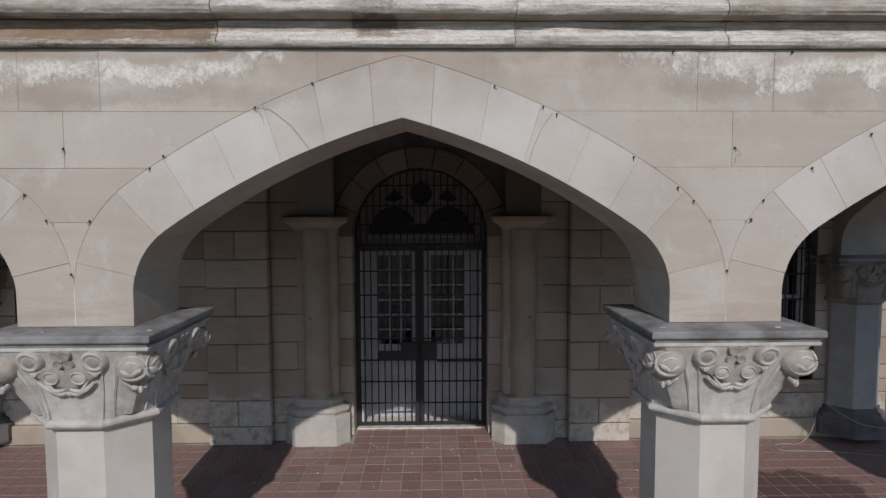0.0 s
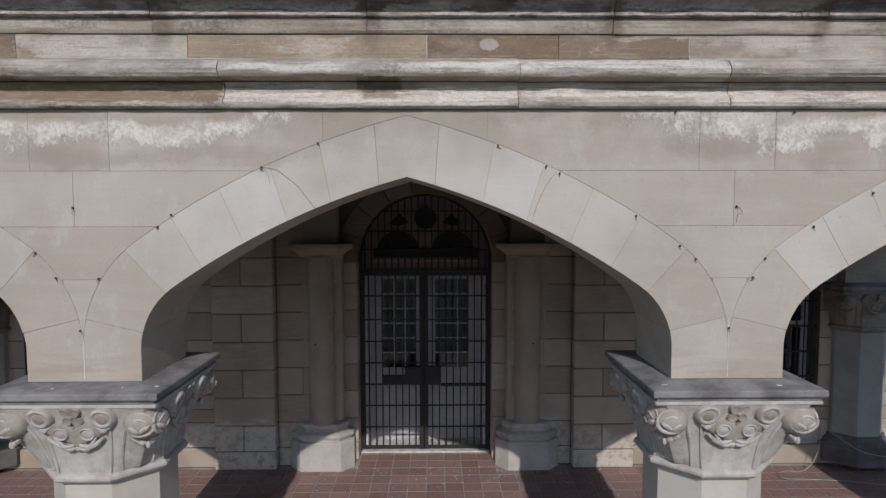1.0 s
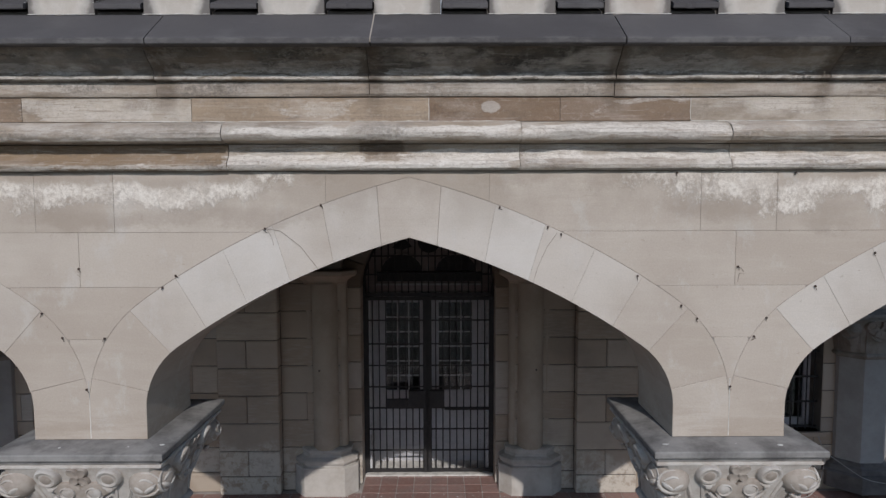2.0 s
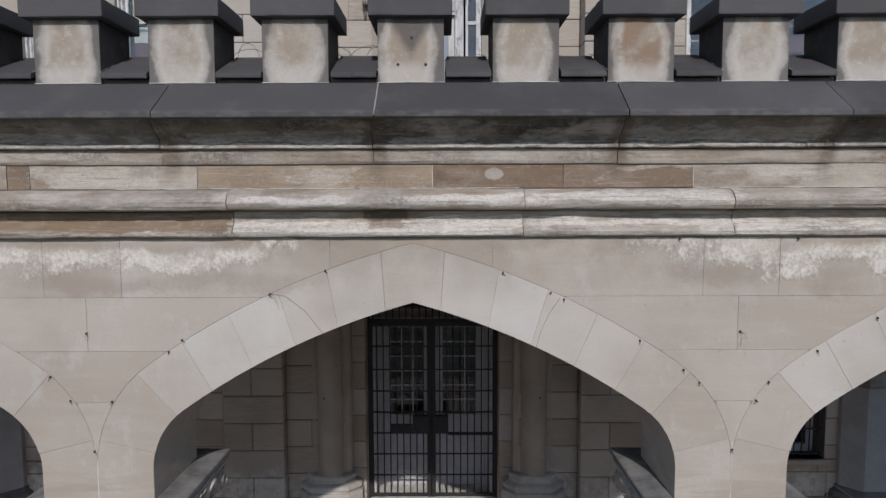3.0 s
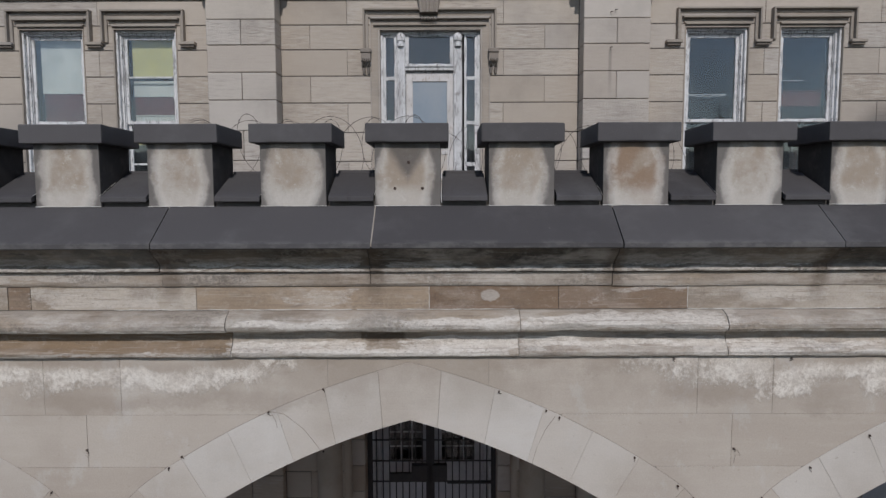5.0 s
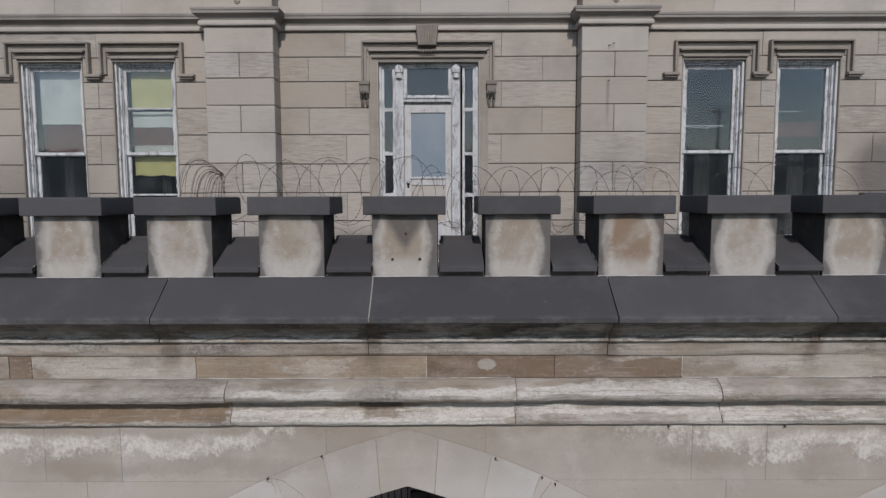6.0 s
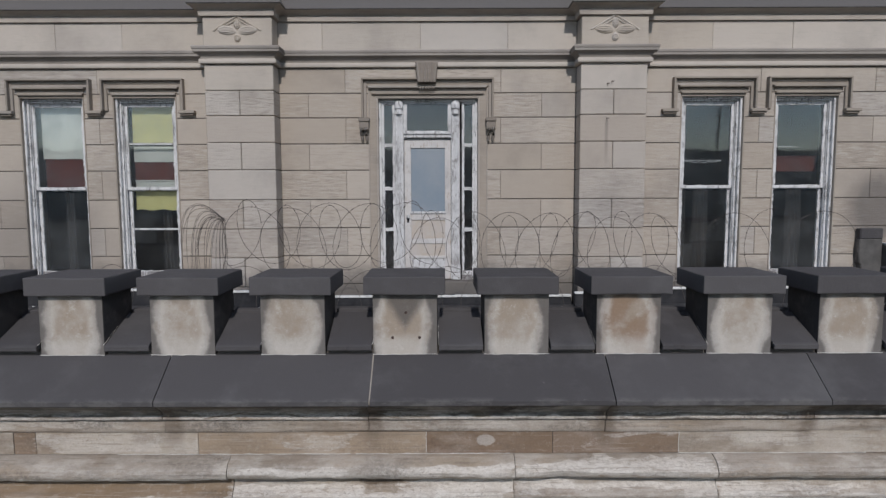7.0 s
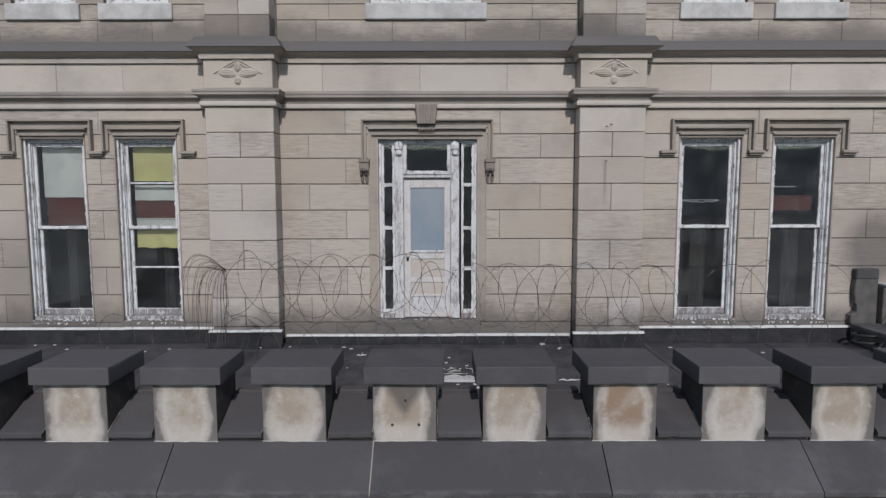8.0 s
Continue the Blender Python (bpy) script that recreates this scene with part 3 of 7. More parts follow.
# Woods paled with haze to sit close to the mirrored sky.
WOODS = plain("far_woods", (0.25, 0.29, 0.30), (0.30, 0.34, 0.345), 0.08, 0.95, 0.0, 0.0, 0.05)
CABLE = plain("pale_cable_sheath", (0.34, 0.33, 0.31), (0.28, 0.27, 0.26), 10, 0.6, 0.05)
RUBBER = plain("black_rubber", (0.026, 0.024, 0.025), (0.04, 0.038, 0.038), 10, 0.6, 0.1)
# Near-black room colours stand for the darkness of unlit interiors.
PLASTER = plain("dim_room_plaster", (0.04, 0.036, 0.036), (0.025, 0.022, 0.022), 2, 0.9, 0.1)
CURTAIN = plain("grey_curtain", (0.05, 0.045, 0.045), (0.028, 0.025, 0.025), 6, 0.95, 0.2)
FANWOOD = plain("stained_fanlight_timber", (0.26, 0.215, 0.205), (0.33, 0.28, 0.265), 4, 0.7, 0.2)
# Ceiling coloured very dark so little light bounces onto the wall tops.
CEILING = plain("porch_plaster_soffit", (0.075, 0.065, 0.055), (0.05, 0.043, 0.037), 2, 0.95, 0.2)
GROUND = plain("plain_ground", (0.15, 0.145, 0.125), (0.11, 0.11, 0.09), 0.6, 0.95, 0.3, 0.0, 20)
DEBRIS = plain("bleached_debris", (0.55, 0.54, 0.52), (0.4, 0.39, 0.37), 20, 0.9, 0.1)
SILLSTONE = plain("washed_sill_stone", (0.52, 0.50, 0.48), (0.36, 0.34, 0.325), 3, 0.9, 0.4)
PIERSTONE = plain("sooty_pier_stone", (0.12, 0.112, 0.105), (0.075, 0.07, 0.066), 3, 0.95, 0.5)
RUST = plain("rusted_iron_pin", (0.045, 0.03, 0.025), (0.08, 0.05, 0.04), 30, 0.8, 0.2)

# ---- building helpers ----
def obj(name, bm, mat, parent=None, label="", smooth=False):
    me = bpy.data.meshes.new(name)
    bmesh.ops.recalc_face_normals(bm, faces=bm.faces)
    bm.to_mesh(me)
    bm.free()
    me.materials.append(mat)
    if smooth:
        me.shade_smooth()
        me.set_sharp_from_angle(angle=radians(35))
    ob = new(name, me)
    if parent is not None:
        ob.parent = parent
    if label:
        tagged(ob, label)
    return ob


def part(name, bm, mat, parent, label="", smooth=False):
    return obj(name, bm, mat, parent, label, smooth)


def thing(name, label, category, group="", at=(0, 0, 0), kind=""):
    e = new(name)
    e.empty_display_size = 0.1
    e.location = at
    return tagged(e, label, category, group, kind)


def box(bm, x0, x1, y0, y1, z0, z1, c=0.0):
    """A box, with chamfered edges where c is given."""
    if c <= 0:
        v = [bm.verts.new((x, y, z)) for z in (z0, z1) for y in (y0, y1) for x in (x0, x1)]
        for f in ((0, 1, 3, 2), (4, 6, 7, 5), (0, 4, 5, 1), (2, 3, 7, 6), (0, 2, 6, 4), (1, 5, 7, 3)):
            bm.faces.new([v[i] for i in f])
        return v
    made = []
    key = {}
    lo, hi = (x0, y0, z0), (x1, y1, z1)
    for cx in (0, 1):
        for cy in (0, 1):
            for cz in (0, 1):
                s = (cx, cy, cz)
                for axis in range(3):
                    q = [hi[i] if s[i] else lo[i] for i in range(3)]
                    for i in range(3):
                        if i != axis:
                            q[i] += -c if s[i] else c
                    key[s, axis] = bm.verts.new(q)
                    made.append(key[s, axis])
                bm.faces.new([key[s, a] for a in range(3)])
    for axis in range(3):
        u, w = [i for i in range(3) if i != axis]
        for side in (0, 1):
            loop = []
            for a, b in ((0, 0), (1, 0), (1, 1), (0, 1)):
                s = [0, 0, 0]
                s[axis], s[u], s[w] = side, a, b
                loop.append(key[tuple(s), axis])
            bm.faces.new(loop)
        for a in (0, 1):
            for b in (0, 1):
                s0, s1 = [0, 0, 0], [0, 0, 0]
                s0[u], s0[w], s1[u], s1[w] = a, b, a, b
                s1[axis] = 1
                s0, s1 = tuple(s0), tuple(s1)
                bm.faces.new((key[s0, u], key[s1, u], key[s1, w], key[s0, w]))
    return made


def boxes(name, rows, mat, parent=None, c=0.004, label="", smooth=False):
    bm = bmesh.new()
    for r in rows:
        box(bm, *r, c)
    return obj(name, bm, mat, parent, label, smooth)


def worn_box(bm, x0, x1, y0, y1, z0, z1, c, seed, wear=2.0, step=0.035):
    """A block with rounded arrises, chipped back here and there."""
    lo, hi = (x0, y0, z0), (x1, y1, z1)
    cuts = []
    for a, b in zip(lo, hi):
        n = max(1, int((b - a - 4 * c) / step))
        cuts.append([a, a + 0.5 * c, a + c, a + 2 * c] + [a + 2 * c + (b - a - 4 * c) * i / n for i in range(1, n)] + [b - 2 * c, b - c, b - 0.5 * c, b])
    made = {}

    def spot(i, j, k):
        if (i, j, k) not in made:
            p = Vector((cuts[0][i], cuts[1][j], cuts[2][k]))
            chip = noise.noise((p.x * 9 + seed, p.y * 9, p.z * 9)) + 0.5 * noise.noise((p.x * 27, p.y * 27 + seed, p.z * 27))
            r = c * (0.7 + wear * max(0.0, chip - 0.1))
            core = Vector([min(max(v, a + r), b - r) for v, a, b in zip(p, lo, hi)])
            d = p - core
            made[i, j, k] = bm.verts.new(core + d.normalized() * min(d.length, r) if d.length > 1e-6 else p)
        return made[i, j, k]
    for axis in range(3):
        u, v = (axis + 1) % 3, (axis + 2) % 3
        for end in (0, len(cuts[axis]) - 1):
            for a in range(len(cuts[u]) - 1):
                for b in range(len(cuts[v]) - 1):
                    at = []
                    for da, db in ((0, 0), (1, 0), (1, 1), (0, 1)):
                        q = [0, 0, 0]
                        q[axis], q[u], q[v] = end, a + da, b + db
                        at.append(spot(*q))
                    bm.faces.new(at if end else at[::-1])


def prism(bm, poly, y0, y1, c=0.004):
    """A polygon in x and z, extruded from its front y0 back to y1, with the front edges chamfered by c."""
    n = len(poly)
    pts = [Vector((a, b)) for a, b in poly]
    area = sum(pts[i].x * pts[(i + 1) % n].y - pts[(i + 1) % n].x * pts[i].y for i in range(n))
    sg = 1 if area > 0 else -1
    inner = []
    for i in range(n):
        d1 = (pts[i] - pts[i - 1]).normalized()
        d2 = (pts[(i + 1) % n] - pts[i]).normalized()
        n1, n2 = Vector((-d1.y, d1.x)) * sg, Vector((-d2.y, d2.x)) * sg
        inner.append(pts[i] + (n1 + n2) * (c / max(0.35, 1 + n1.dot(n2))))
    f = [bm.verts.new((q.x, y0, q.y)) for q in inner]
    m = [bm.verts.new((q.x, y0 + c, q.y)) for q in pts]
    b = [bm.verts.new((q.x, y1, q.y)) for q in pts]
    bm.faces.new(f)
    bm.faces.new(b[::-1])
    for i in range(n):
        j = (i + 1) % n
        bm.faces.new((f[i], f[j], m[j], m[i]))
        bm.faces.new((m[i], m[j], b[j], b[i]))


def tube(bm, pts, r, n=5, closed=False):
    """A round rod of radius r (one number or one a point) along a line of points."""
    pts = [Vector(q) for q in pts]
    rings = []
    k = len(pts)
    for i, q in enumerate(pts):
        a = pts[i - 1] if (i or closed) else q
        b = pts[(i + 1) % k] if (i < k - 1 or closed) else q
        d = (b - a).normalized()
        u = d.cross(Vector((0, 0, 1)))
        if u.length < 0.05:
            u = d.cross(Vector((0, 1, 0)))
        u.normalize()
        w = d.cross(u)
        rr = r[i] if isinstance(r, (list, tuple)) else r
        rings.append([bm.verts.new(q + (u * math.cos(2 * math.pi * j / n) + w * math.sin(2 * math.pi * j / n)) * rr) for j in range(n)])
    for i in range(k if closed else k - 1):
        p, s = rings[i], rings[(i + 1) % k]
        for j in range(n):
            bm.faces.new((p[j], p[(j + 1) % n], s[(j + 1) % n], s[j]))
    if not closed:
        bm.faces.new(rings[0][::-1])
        bm.faces.new(rings[-1])


def sweep(bm, profile, path, closed_ends=True):
    """A moulding: profile rows of (out, z), drawn along a path in x and y with mitred corners. Out is to the right of the path's way."""
    rings = []
    n = len(path)
    for i in range(n):
        q = Vector(path[i])
        d1 = (Vector(path[i]) - Vector(path[i - 1])).normalized() if i else None
        d2 = (Vector(path[i + 1]) - q).normalized() if i < n - 1 else None
        d1, d2 = d1 or d2, d2 or d1
        n1, n2 = Vector((d1.y, -d1.x)), Vector((d2.y, -d2.x))
        o = (n1 + n2) / max(0.2, 1 + n1.dot(n2))
        rings.append([bm.verts.new((q.x + o.x * a, q.y + o.y * a, z)) for a, z in profile])
    k = len(profile)
    for i in range(n - 1):
        for j in range(k - 1):
            bm.faces.new((rings[i][j], rings[i][j + 1], rings[i + 1][j + 1], rings[i + 1][j]))
        bm.faces.new((rings[i][k - 1], rings[i][0], rings[i + 1][0], rings[i + 1][k - 1]))
    if closed_ends:
        bm.faces.new(rings[0])
        bm.faces.new(rings[-1][::-1])


def lathe(bm, profile, centre, n=24, a0=0.0, a1=2 * math.pi, shape=None):
    """Rings of n corners for profile rows of (radius, z). shape(angle) scales the radius."""
    cx, cy = centre
    full = abs(a1 - a0 - 2 * math.pi) < 1e-6
    cols = n if full else n + 1
    rings = []
    for r, z in profile:
        ring = []
        for j in range(cols):
            a = a0 + (a1 - a0) * j / n
            k = shape(a) if shape else 1.0
            ring.append(bm.verts.new((cx + r * k * math.cos(a), cy + r * k * math.sin(a), z)))
        rings.append(ring)
    for p, s in zip(rings, rings[1:]):
        for j in range(n if full else n):
            q = (j + 1) % cols
            bm.faces.new((p[j], p[q], s[q], s[j]))
    bm.faces.new(rings[0][::-1])
    bm.faces.new(rings[-1])


def octagon(bm, profile, centre):
    """Rings of a regular octagon whose faces look along x and y: rows of (half width, z)."""
    cx, cy = centre
    rings = []
    for a, z in profile:
        w = a * 0.4142
        rings.append([bm.verts.new((cx + i * 1.0, cy + j * 1.0, z)) for i, j in
                      ((-w, -a), (w, -a), (a, -w), (a, w), (w, a), (-w, a), (-a, w), (-a, -w))])
    for p, s in zip(rings, rings[1:]):
        for j in range(8):
            bm.faces.new((p[j], p[(j + 1) % 8], s[(j + 1) % 8], s[j]))
    bm.faces.new(rings[0][::-1])
    bm.faces.new(rings[-1])


def blob(bm, centre, size, u=10, v=6, turn=None):
    """A small rounded lump."""
    m = Matrix.Translation(centre) @ (turn or Matrix()) @ Matrix.Diagonal((*size, 1))
    bmesh.ops.create_uvsphere(bm, u_segments=u, v_segments=v, radius=1.0, matrix=m)


def pierced(bm, x0, x1, z0, z1, y0, y1, holes):
    """A wall slab from y0 to y1 with rectangular holes right through it."""
    xs = sorted({x0, x1, *[min(max(h[i], x0), x1) for h in holes for i in (0, 1)]})
    zs = sorted({z0, z1, *[min(max(h[i], z0), z1) for h in holes for i in (2, 3)]})
    cell = {}
    for i in range(len(xs) - 1):
        for k in range(len(zs) - 1):
            mx, mz = (xs[i] + xs[i + 1]) / 2, (zs[k] + zs[k + 1]) / 2
            cell[i, k] = not any(h[0] < mx < h[1] and h[2] < mz < h[3] for h in holes)
    memo = {}

    def v(i, k, y):
        if (i, k, y) not in memo:
            memo[i, k, y] = bm.verts.new((xs[i], y, zs[k]))
        return memo[i, k, y]
    for (i, k), on in cell.items():
        if not on:
            continue
        bm.faces.new((v(i, k, y0), v(i + 1, k, y0), v(i + 1, k + 1, y0), v(i, k + 1, y0)))
        bm.faces.new((v(i, k, y1), v(i, k + 1, y1), v(i + 1, k + 1, y1), v(i + 1, k, y1)))
        for di, dk, e in ((-1, 0, ((i, k), (i, k + 1))), (1, 0, ((i + 1, k), (i + 1, k + 1))), (0, -1, ((i, k), (i + 1, k))), (0, 1, ((i, k + 1), (i + 1, k + 1)))):
            if not cell.get((i + di, k + dk), False):
                (a, b), (c, d) = e
                bm.faces.new((v(a, b, y0), v(c, d, y0), v(c, d, y1), v(a, b, y1)))


BLOCK_CACHE = {}


def block(name, parent, mat, x0, x1, z0, z1, y, gap=0.006, depth=0.04, c=0.006, jit=0.003):
    """One ashlar block: its face lies at y, its body goes depth into the wall."""
    w, h = round(x1 - x0 - gap * 0.3, 3), round(z1 - z0 - gap, 3)
    if w < 0.03 or h < 0.03:
        return
    key = (w, h, depth, c, mat.name)
    if key not in BLOCK_CACHE:
        bm = bmesh.new()
        prism(bm, [(-w / 2, -h / 2), (w / 2, -h / 2), (w / 2, h / 2), (-w / 2, h / 2)], 0.0, depth, c)
        bmesh.ops.recalc_face_normals(bm, faces=bm.faces)
        me = bpy.data.meshes.new(name)
        bm.to_mesh(me)
        bm.free()
        me.materials.append(mat)
        BLOCK_CACHE[key] = me
    ob = new(name, BLOCK_CACHE[key])
    ob.parent = parent
    ob.location = ((x0 + x1) / 2, y + random.uniform(-jit, jit), (z0 + z1) / 2)


def ashlar(parent, mat, x0, x1, lines, y, holes=(), pattern=None, seed=1, long=(0.8, 1.5), **kw):
    """Courses of blocks between the heights in lines. pattern: for a course, its own joints."""
    rng = random.Random(seed)
    for n, (za, zb) in enumerate(zip(lines, lines[1:])):
        cuts = sorted({za, zb, *[q for h in holes for q in (h[2], h[3]) if za + 0.05 < q < zb - 0.05 and h[1] > x0 and h[0] < x1]})
        joints = list(pattern[n]) if pattern and n in pattern else None
        if joints is None:
            joints, q = [], x0 + rng.uniform(0.35, 1.0)
            while q < x1 - 0.25:
                joints.append(q)
                q += rng.uniform(*long)
        for ca, cb in zip(cuts, cuts[1:]):
            mz = (ca + cb) / 2
            gaps = sorted((h[0], h[1]) for h in holes if h[2] < mz < h[3])
            spans, q = [], x0
            for a, b in gaps:
                if a > q and a > x0:
                    spans.append((q, min(a, x1)))
                q = max(q, b)
            if q < x1:
                spans.append((q, x1))
            for a, b in spans:
                edges = [a] + [j for j in joints if a + 0.16 < j < b - 0.16] + [b]
                for u, w in zip(edges, edges[1:]):
                    block("stone_block", parent, mat, u, w, ca, cb, y, **kw)

# ---- the arcade: arches, spandrels, cornice, coping, merlons ----
FACE, BACK = 4.37, 5.12          # front and back of the arcade wall
MID = -0.215                     # axis of the middle arch
BAY = 4.605
HALF, SPRING, TOP = 1.895, 2.99, 2.77
R1, TURN1, ANG2 = 0.55, radians(55), radians(15.2)
RING = 0.412


def arch_curve(offset=0.0, steps=(8, 16)):
    """Half of the four-centred arch, from its springing (x = half span) up to the crown (x = 0): points of (x, z)."""
    cx, cz = HALF - R1, SPRING
    pts = []
    for i in range(steps[0] + 1):
        a = TURN1 * i / steps[0]
        pts.append((cx + (R1 + offset) * math.cos(a), cz + (R1 + offset) * math.sin(a)))
    ex, a_end = cx + R1 * math.cos(TURN1), math.pi / 2 - ANG2
    big = ex / (math.cos(TURN1) - math.cos(a_end))
    bx, bz = ex - big * math.cos(TURN1), cz + R1 * math.sin(TURN1) - big * math.sin(TURN1)
    last = a_end
    if offset:
        last = math.acos(max(-1, min(1, -bx / (big + offset))))
    for i in range(1, steps[1] + 1):
        a = TURN1 + (last - TURN1) * i / steps[1]
        pts.append((bx + (big + offset) * math.cos(a), bz + (big + offset) * math.sin(a)))
    pts[-1] = (0.0, pts[-1][1])
    return pts


def interp(pts, x):
    """Height of a curve of falling x at x."""
    for (xa, za), (xb, zb) in zip(pts, pts[1:]):
        if xb <= x <= xa:
            return za + (zb - za) * (xa - x) / max(1e-9, xa - xb)
    return pts[0][1] if x > pts[0][0] else pts[-1][1]


IN_CURVE, OUT_CURVE = arch_curve(0.0, (16, 160)), arch_curve(RING, (16, 160))
arcade = bmesh.new()


def arch_core(bm, mid, x0, x1, top, front, back):
    """The wall's rubble core over one arch, set a little behind the faces of its stones."""
    lift = arch_curve(0.014, (10, 20))
    line = [(mid - a, z) for a, z in lift] + [(mid + a, z) for a, z in lift[::-1][1:]]
    poly = [(x0, TOP), (mid - HALF - 0.014, TOP)] + line + [(mid + HALF + 0.014, TOP), (x1, TOP)]
    f = [bm.verts.new((a, front, z)) for a, z in poly]
    g = [bm.verts.new((a, back, z)) for a, z in poly]
    ft = [bm.verts.new((a, front, top)) for a, z in poly]
    gt = [bm.verts.new((a, back, top)) for a, z in poly]
    for i in range(len(poly) - 1):
        bm.faces.new((f[i], f[i + 1], g[i + 1], g[i]))
        if abs(poly[i][0] - poly[i + 1][0]) > 1e-6:
            bm.faces.new((f[i], ft[i], ft[i + 1], f[i + 1]))
            bm.faces.new((g[i], g[i + 1], gt[i + 1], gt[i]))


WEST, EAST = MID - 1.5 * BAY, MID + 1.5 * BAY       # axes of the corner columns
for k in (-1, 0, 1):
    m = MID + k * BAY
    arch_core(arcade, m, m - BAY / 2 - (0.37 if k == -1 else 0), m + BAY / 2 + (0.37 if k == 1 else 0), 5.75, FACE + 0.003, BACK - 0.01)
arcade_wall = tagged(obj("arcade_wall", arcade, MORTAR_MID), "pale sandstone arcade wall with pointed arches on octagonal columns", "wall", kind="structure")


def ring_stones(parent, mid, front=FACE, back=BACK):
    """The voussoirs of one arch, springers and keystone."""
    stops = [0.204, 0.538, 0.844, 1.155, 1.446, 1.70]

    def near(x):
        # index on the inner curve for a half-span x; both curves share their parameter
        return min(range(len(IN_CURVE)), key=lambda i: abs(IN_CURVE[i][0] - x))
    marks = [near(s) for s in stops]
    n = len(IN_CURVE) - 1
    low = 4
    g = 0.0016
    for side in (-1, 1):
        runs = list(zip([low] + marks[::-1], marks[::-1]))
        for a, b in runs:
            pick = sorted({*range(a, b, 6 if a > 16 else 2), b})
            inner = [IN_CURVE[i] for i in pick]
            outer = [OUT_CURVE[i] for i in pick]
            poly = inner + outer[::-1]
            cx = sum(q[0] for q in poly) / len(poly)
            cz = sum(q[1] for q in poly) / len(poly)
            poly = [(mid + side * (cx + (q[0] - cx) * (1 - g * 2)), cz + (q[1] - cz) * (1 - g * 2)) for q in poly]
            bm = bmesh.new()
            prism(bm, poly, front + random.uniform(-0.002, 0.0), back, 0.0015)
            part("voussoir", bm, ARCADE if a == low else RINGSTONE, parent)
        # springer: upright block from the abacus to the first joint
        inner = [(HALF, TOP)] + IN_CURVE[:low + 1]
        outer = [(HALF + RING, TOP)] + OUT_CURVE[:low + 1]
        poly = [(mid + side * (q[0] + (0.002 if q[0] < HALF + 0.2 else -0.002)), q[1] - 0.002) for q in inner + outer[::-1]]
        bm = bmesh.new()
        prism(bm, poly, front + random.uniform(-0.002, 0.002), back, 0.003)
        part("springer", bm, ARCADE, parent)
    pick = sorted({*range(marks[0], n, 6), n})
    key = [(-IN_CURVE[i][0], IN_CURVE[i][1]) for i in pick] + [IN_CURVE[i] for i in pick[:-1][::-1]]
    top = [(-OUT_CURVE[i][0], OUT_CURVE[i][1]) for i in pick] + [OUT_CURVE[i] for i in pick[:-1][::-1]]
    bm = bmesh.new()
    prism(bm, [(mid + q[0] * 0.99, q[1]) for q in key + top[::-1]], front, back, 0.003)
    part("keystone", bm, RINGSTONE, parent)


for k in (-1, 0, 1):
    ring_stones(arcade_wall, MID + k * BAY)


def over_ring(x):
    """Height of the arch rings' upper edge at x."""
    k = min((-1, 0, 1), key=lambda q: abs(x - MID - q * BAY))
    a = abs(x - MID - k * BAY)
    return interp(OUT_CURVE, a) if a < HALF + RING - 0.002 else SPRING


def spandrel_block(x0, x1, z0, z1):
    n = max(8, int((x1 - x0) / 0.02))
    runs, run = [], []
    for i in range(n + 1):
        x = x0 + 0.0013 + (x1 - x0 - 0.0026) * i / n
        b = max(z0, over_ring(x) + 0.0015)
        if b < z1 - 0.006:
            run.append((x, b + 0.001))
        elif run:
            runs.append(run)
            run = []
    if run:
        runs.append(run)
    for run in runs:
        if len(run) < 2 or run[-1][0] - run[0][0] < 0.015:
            continue
        bm = bmesh.new()
        prism(bm, run + [(run[-1][0], z1 - 0.001), (run[0][0], z1 - 0.001)], FACE + random.uniform(-0.001, 0.0006), FACE + 0.05, 0.0012)
        part("spandrel_stone", bm, ARCADE, arcade_wall)


LEFT_END, RIGHT_END = WEST - 0.37, EAST + 0.37
for z0, z1, joints in ((4.262, 4.685, (-5.6, -4.2, -3.25, -2.839, -2.286, -0.8, 0.35, 1.844, 2.382, 4.1, 5.2, 6.2)),
                       (3.873, 4.262, (-5.9, -4.2, -2.545, 2.10, 4.4, 6.1)),
                       (3.50, 3.873, (-4.8, -0.215, 4.39)), (3.0, 3.50, (-4.8, -0.215, 4.39))):
    e = [LEFT_END, *joints, RIGHT_END]
    for a, b in zip(e, e[1:]):
        spandrel_block(a, b, z0, z1)

# iron pins and wire ends left in the joints
PINS = [(-0.833, 4.455), (-1.228, 4.29), (-1.865, 3.959), (-1.961, 3.874), (-2.386, 3.512), (-2.684, 3.517), (-2.53, 3.142), (-2.822, 3.693), (0.424, 4.437), (0.763, 4.294), (0.858, 4.244), (1.403, 3.946), (1.72, 3.733),
        (1.835, 3.639), (2.087, 3.144), (2.247, 3.508), (2.332, 3.642), (2.672, 3.868), (3.087, 4.105), (-2.546, 4.01), (2.115, 4.011), (1.667, 4.672), (2.502, 4.672)]
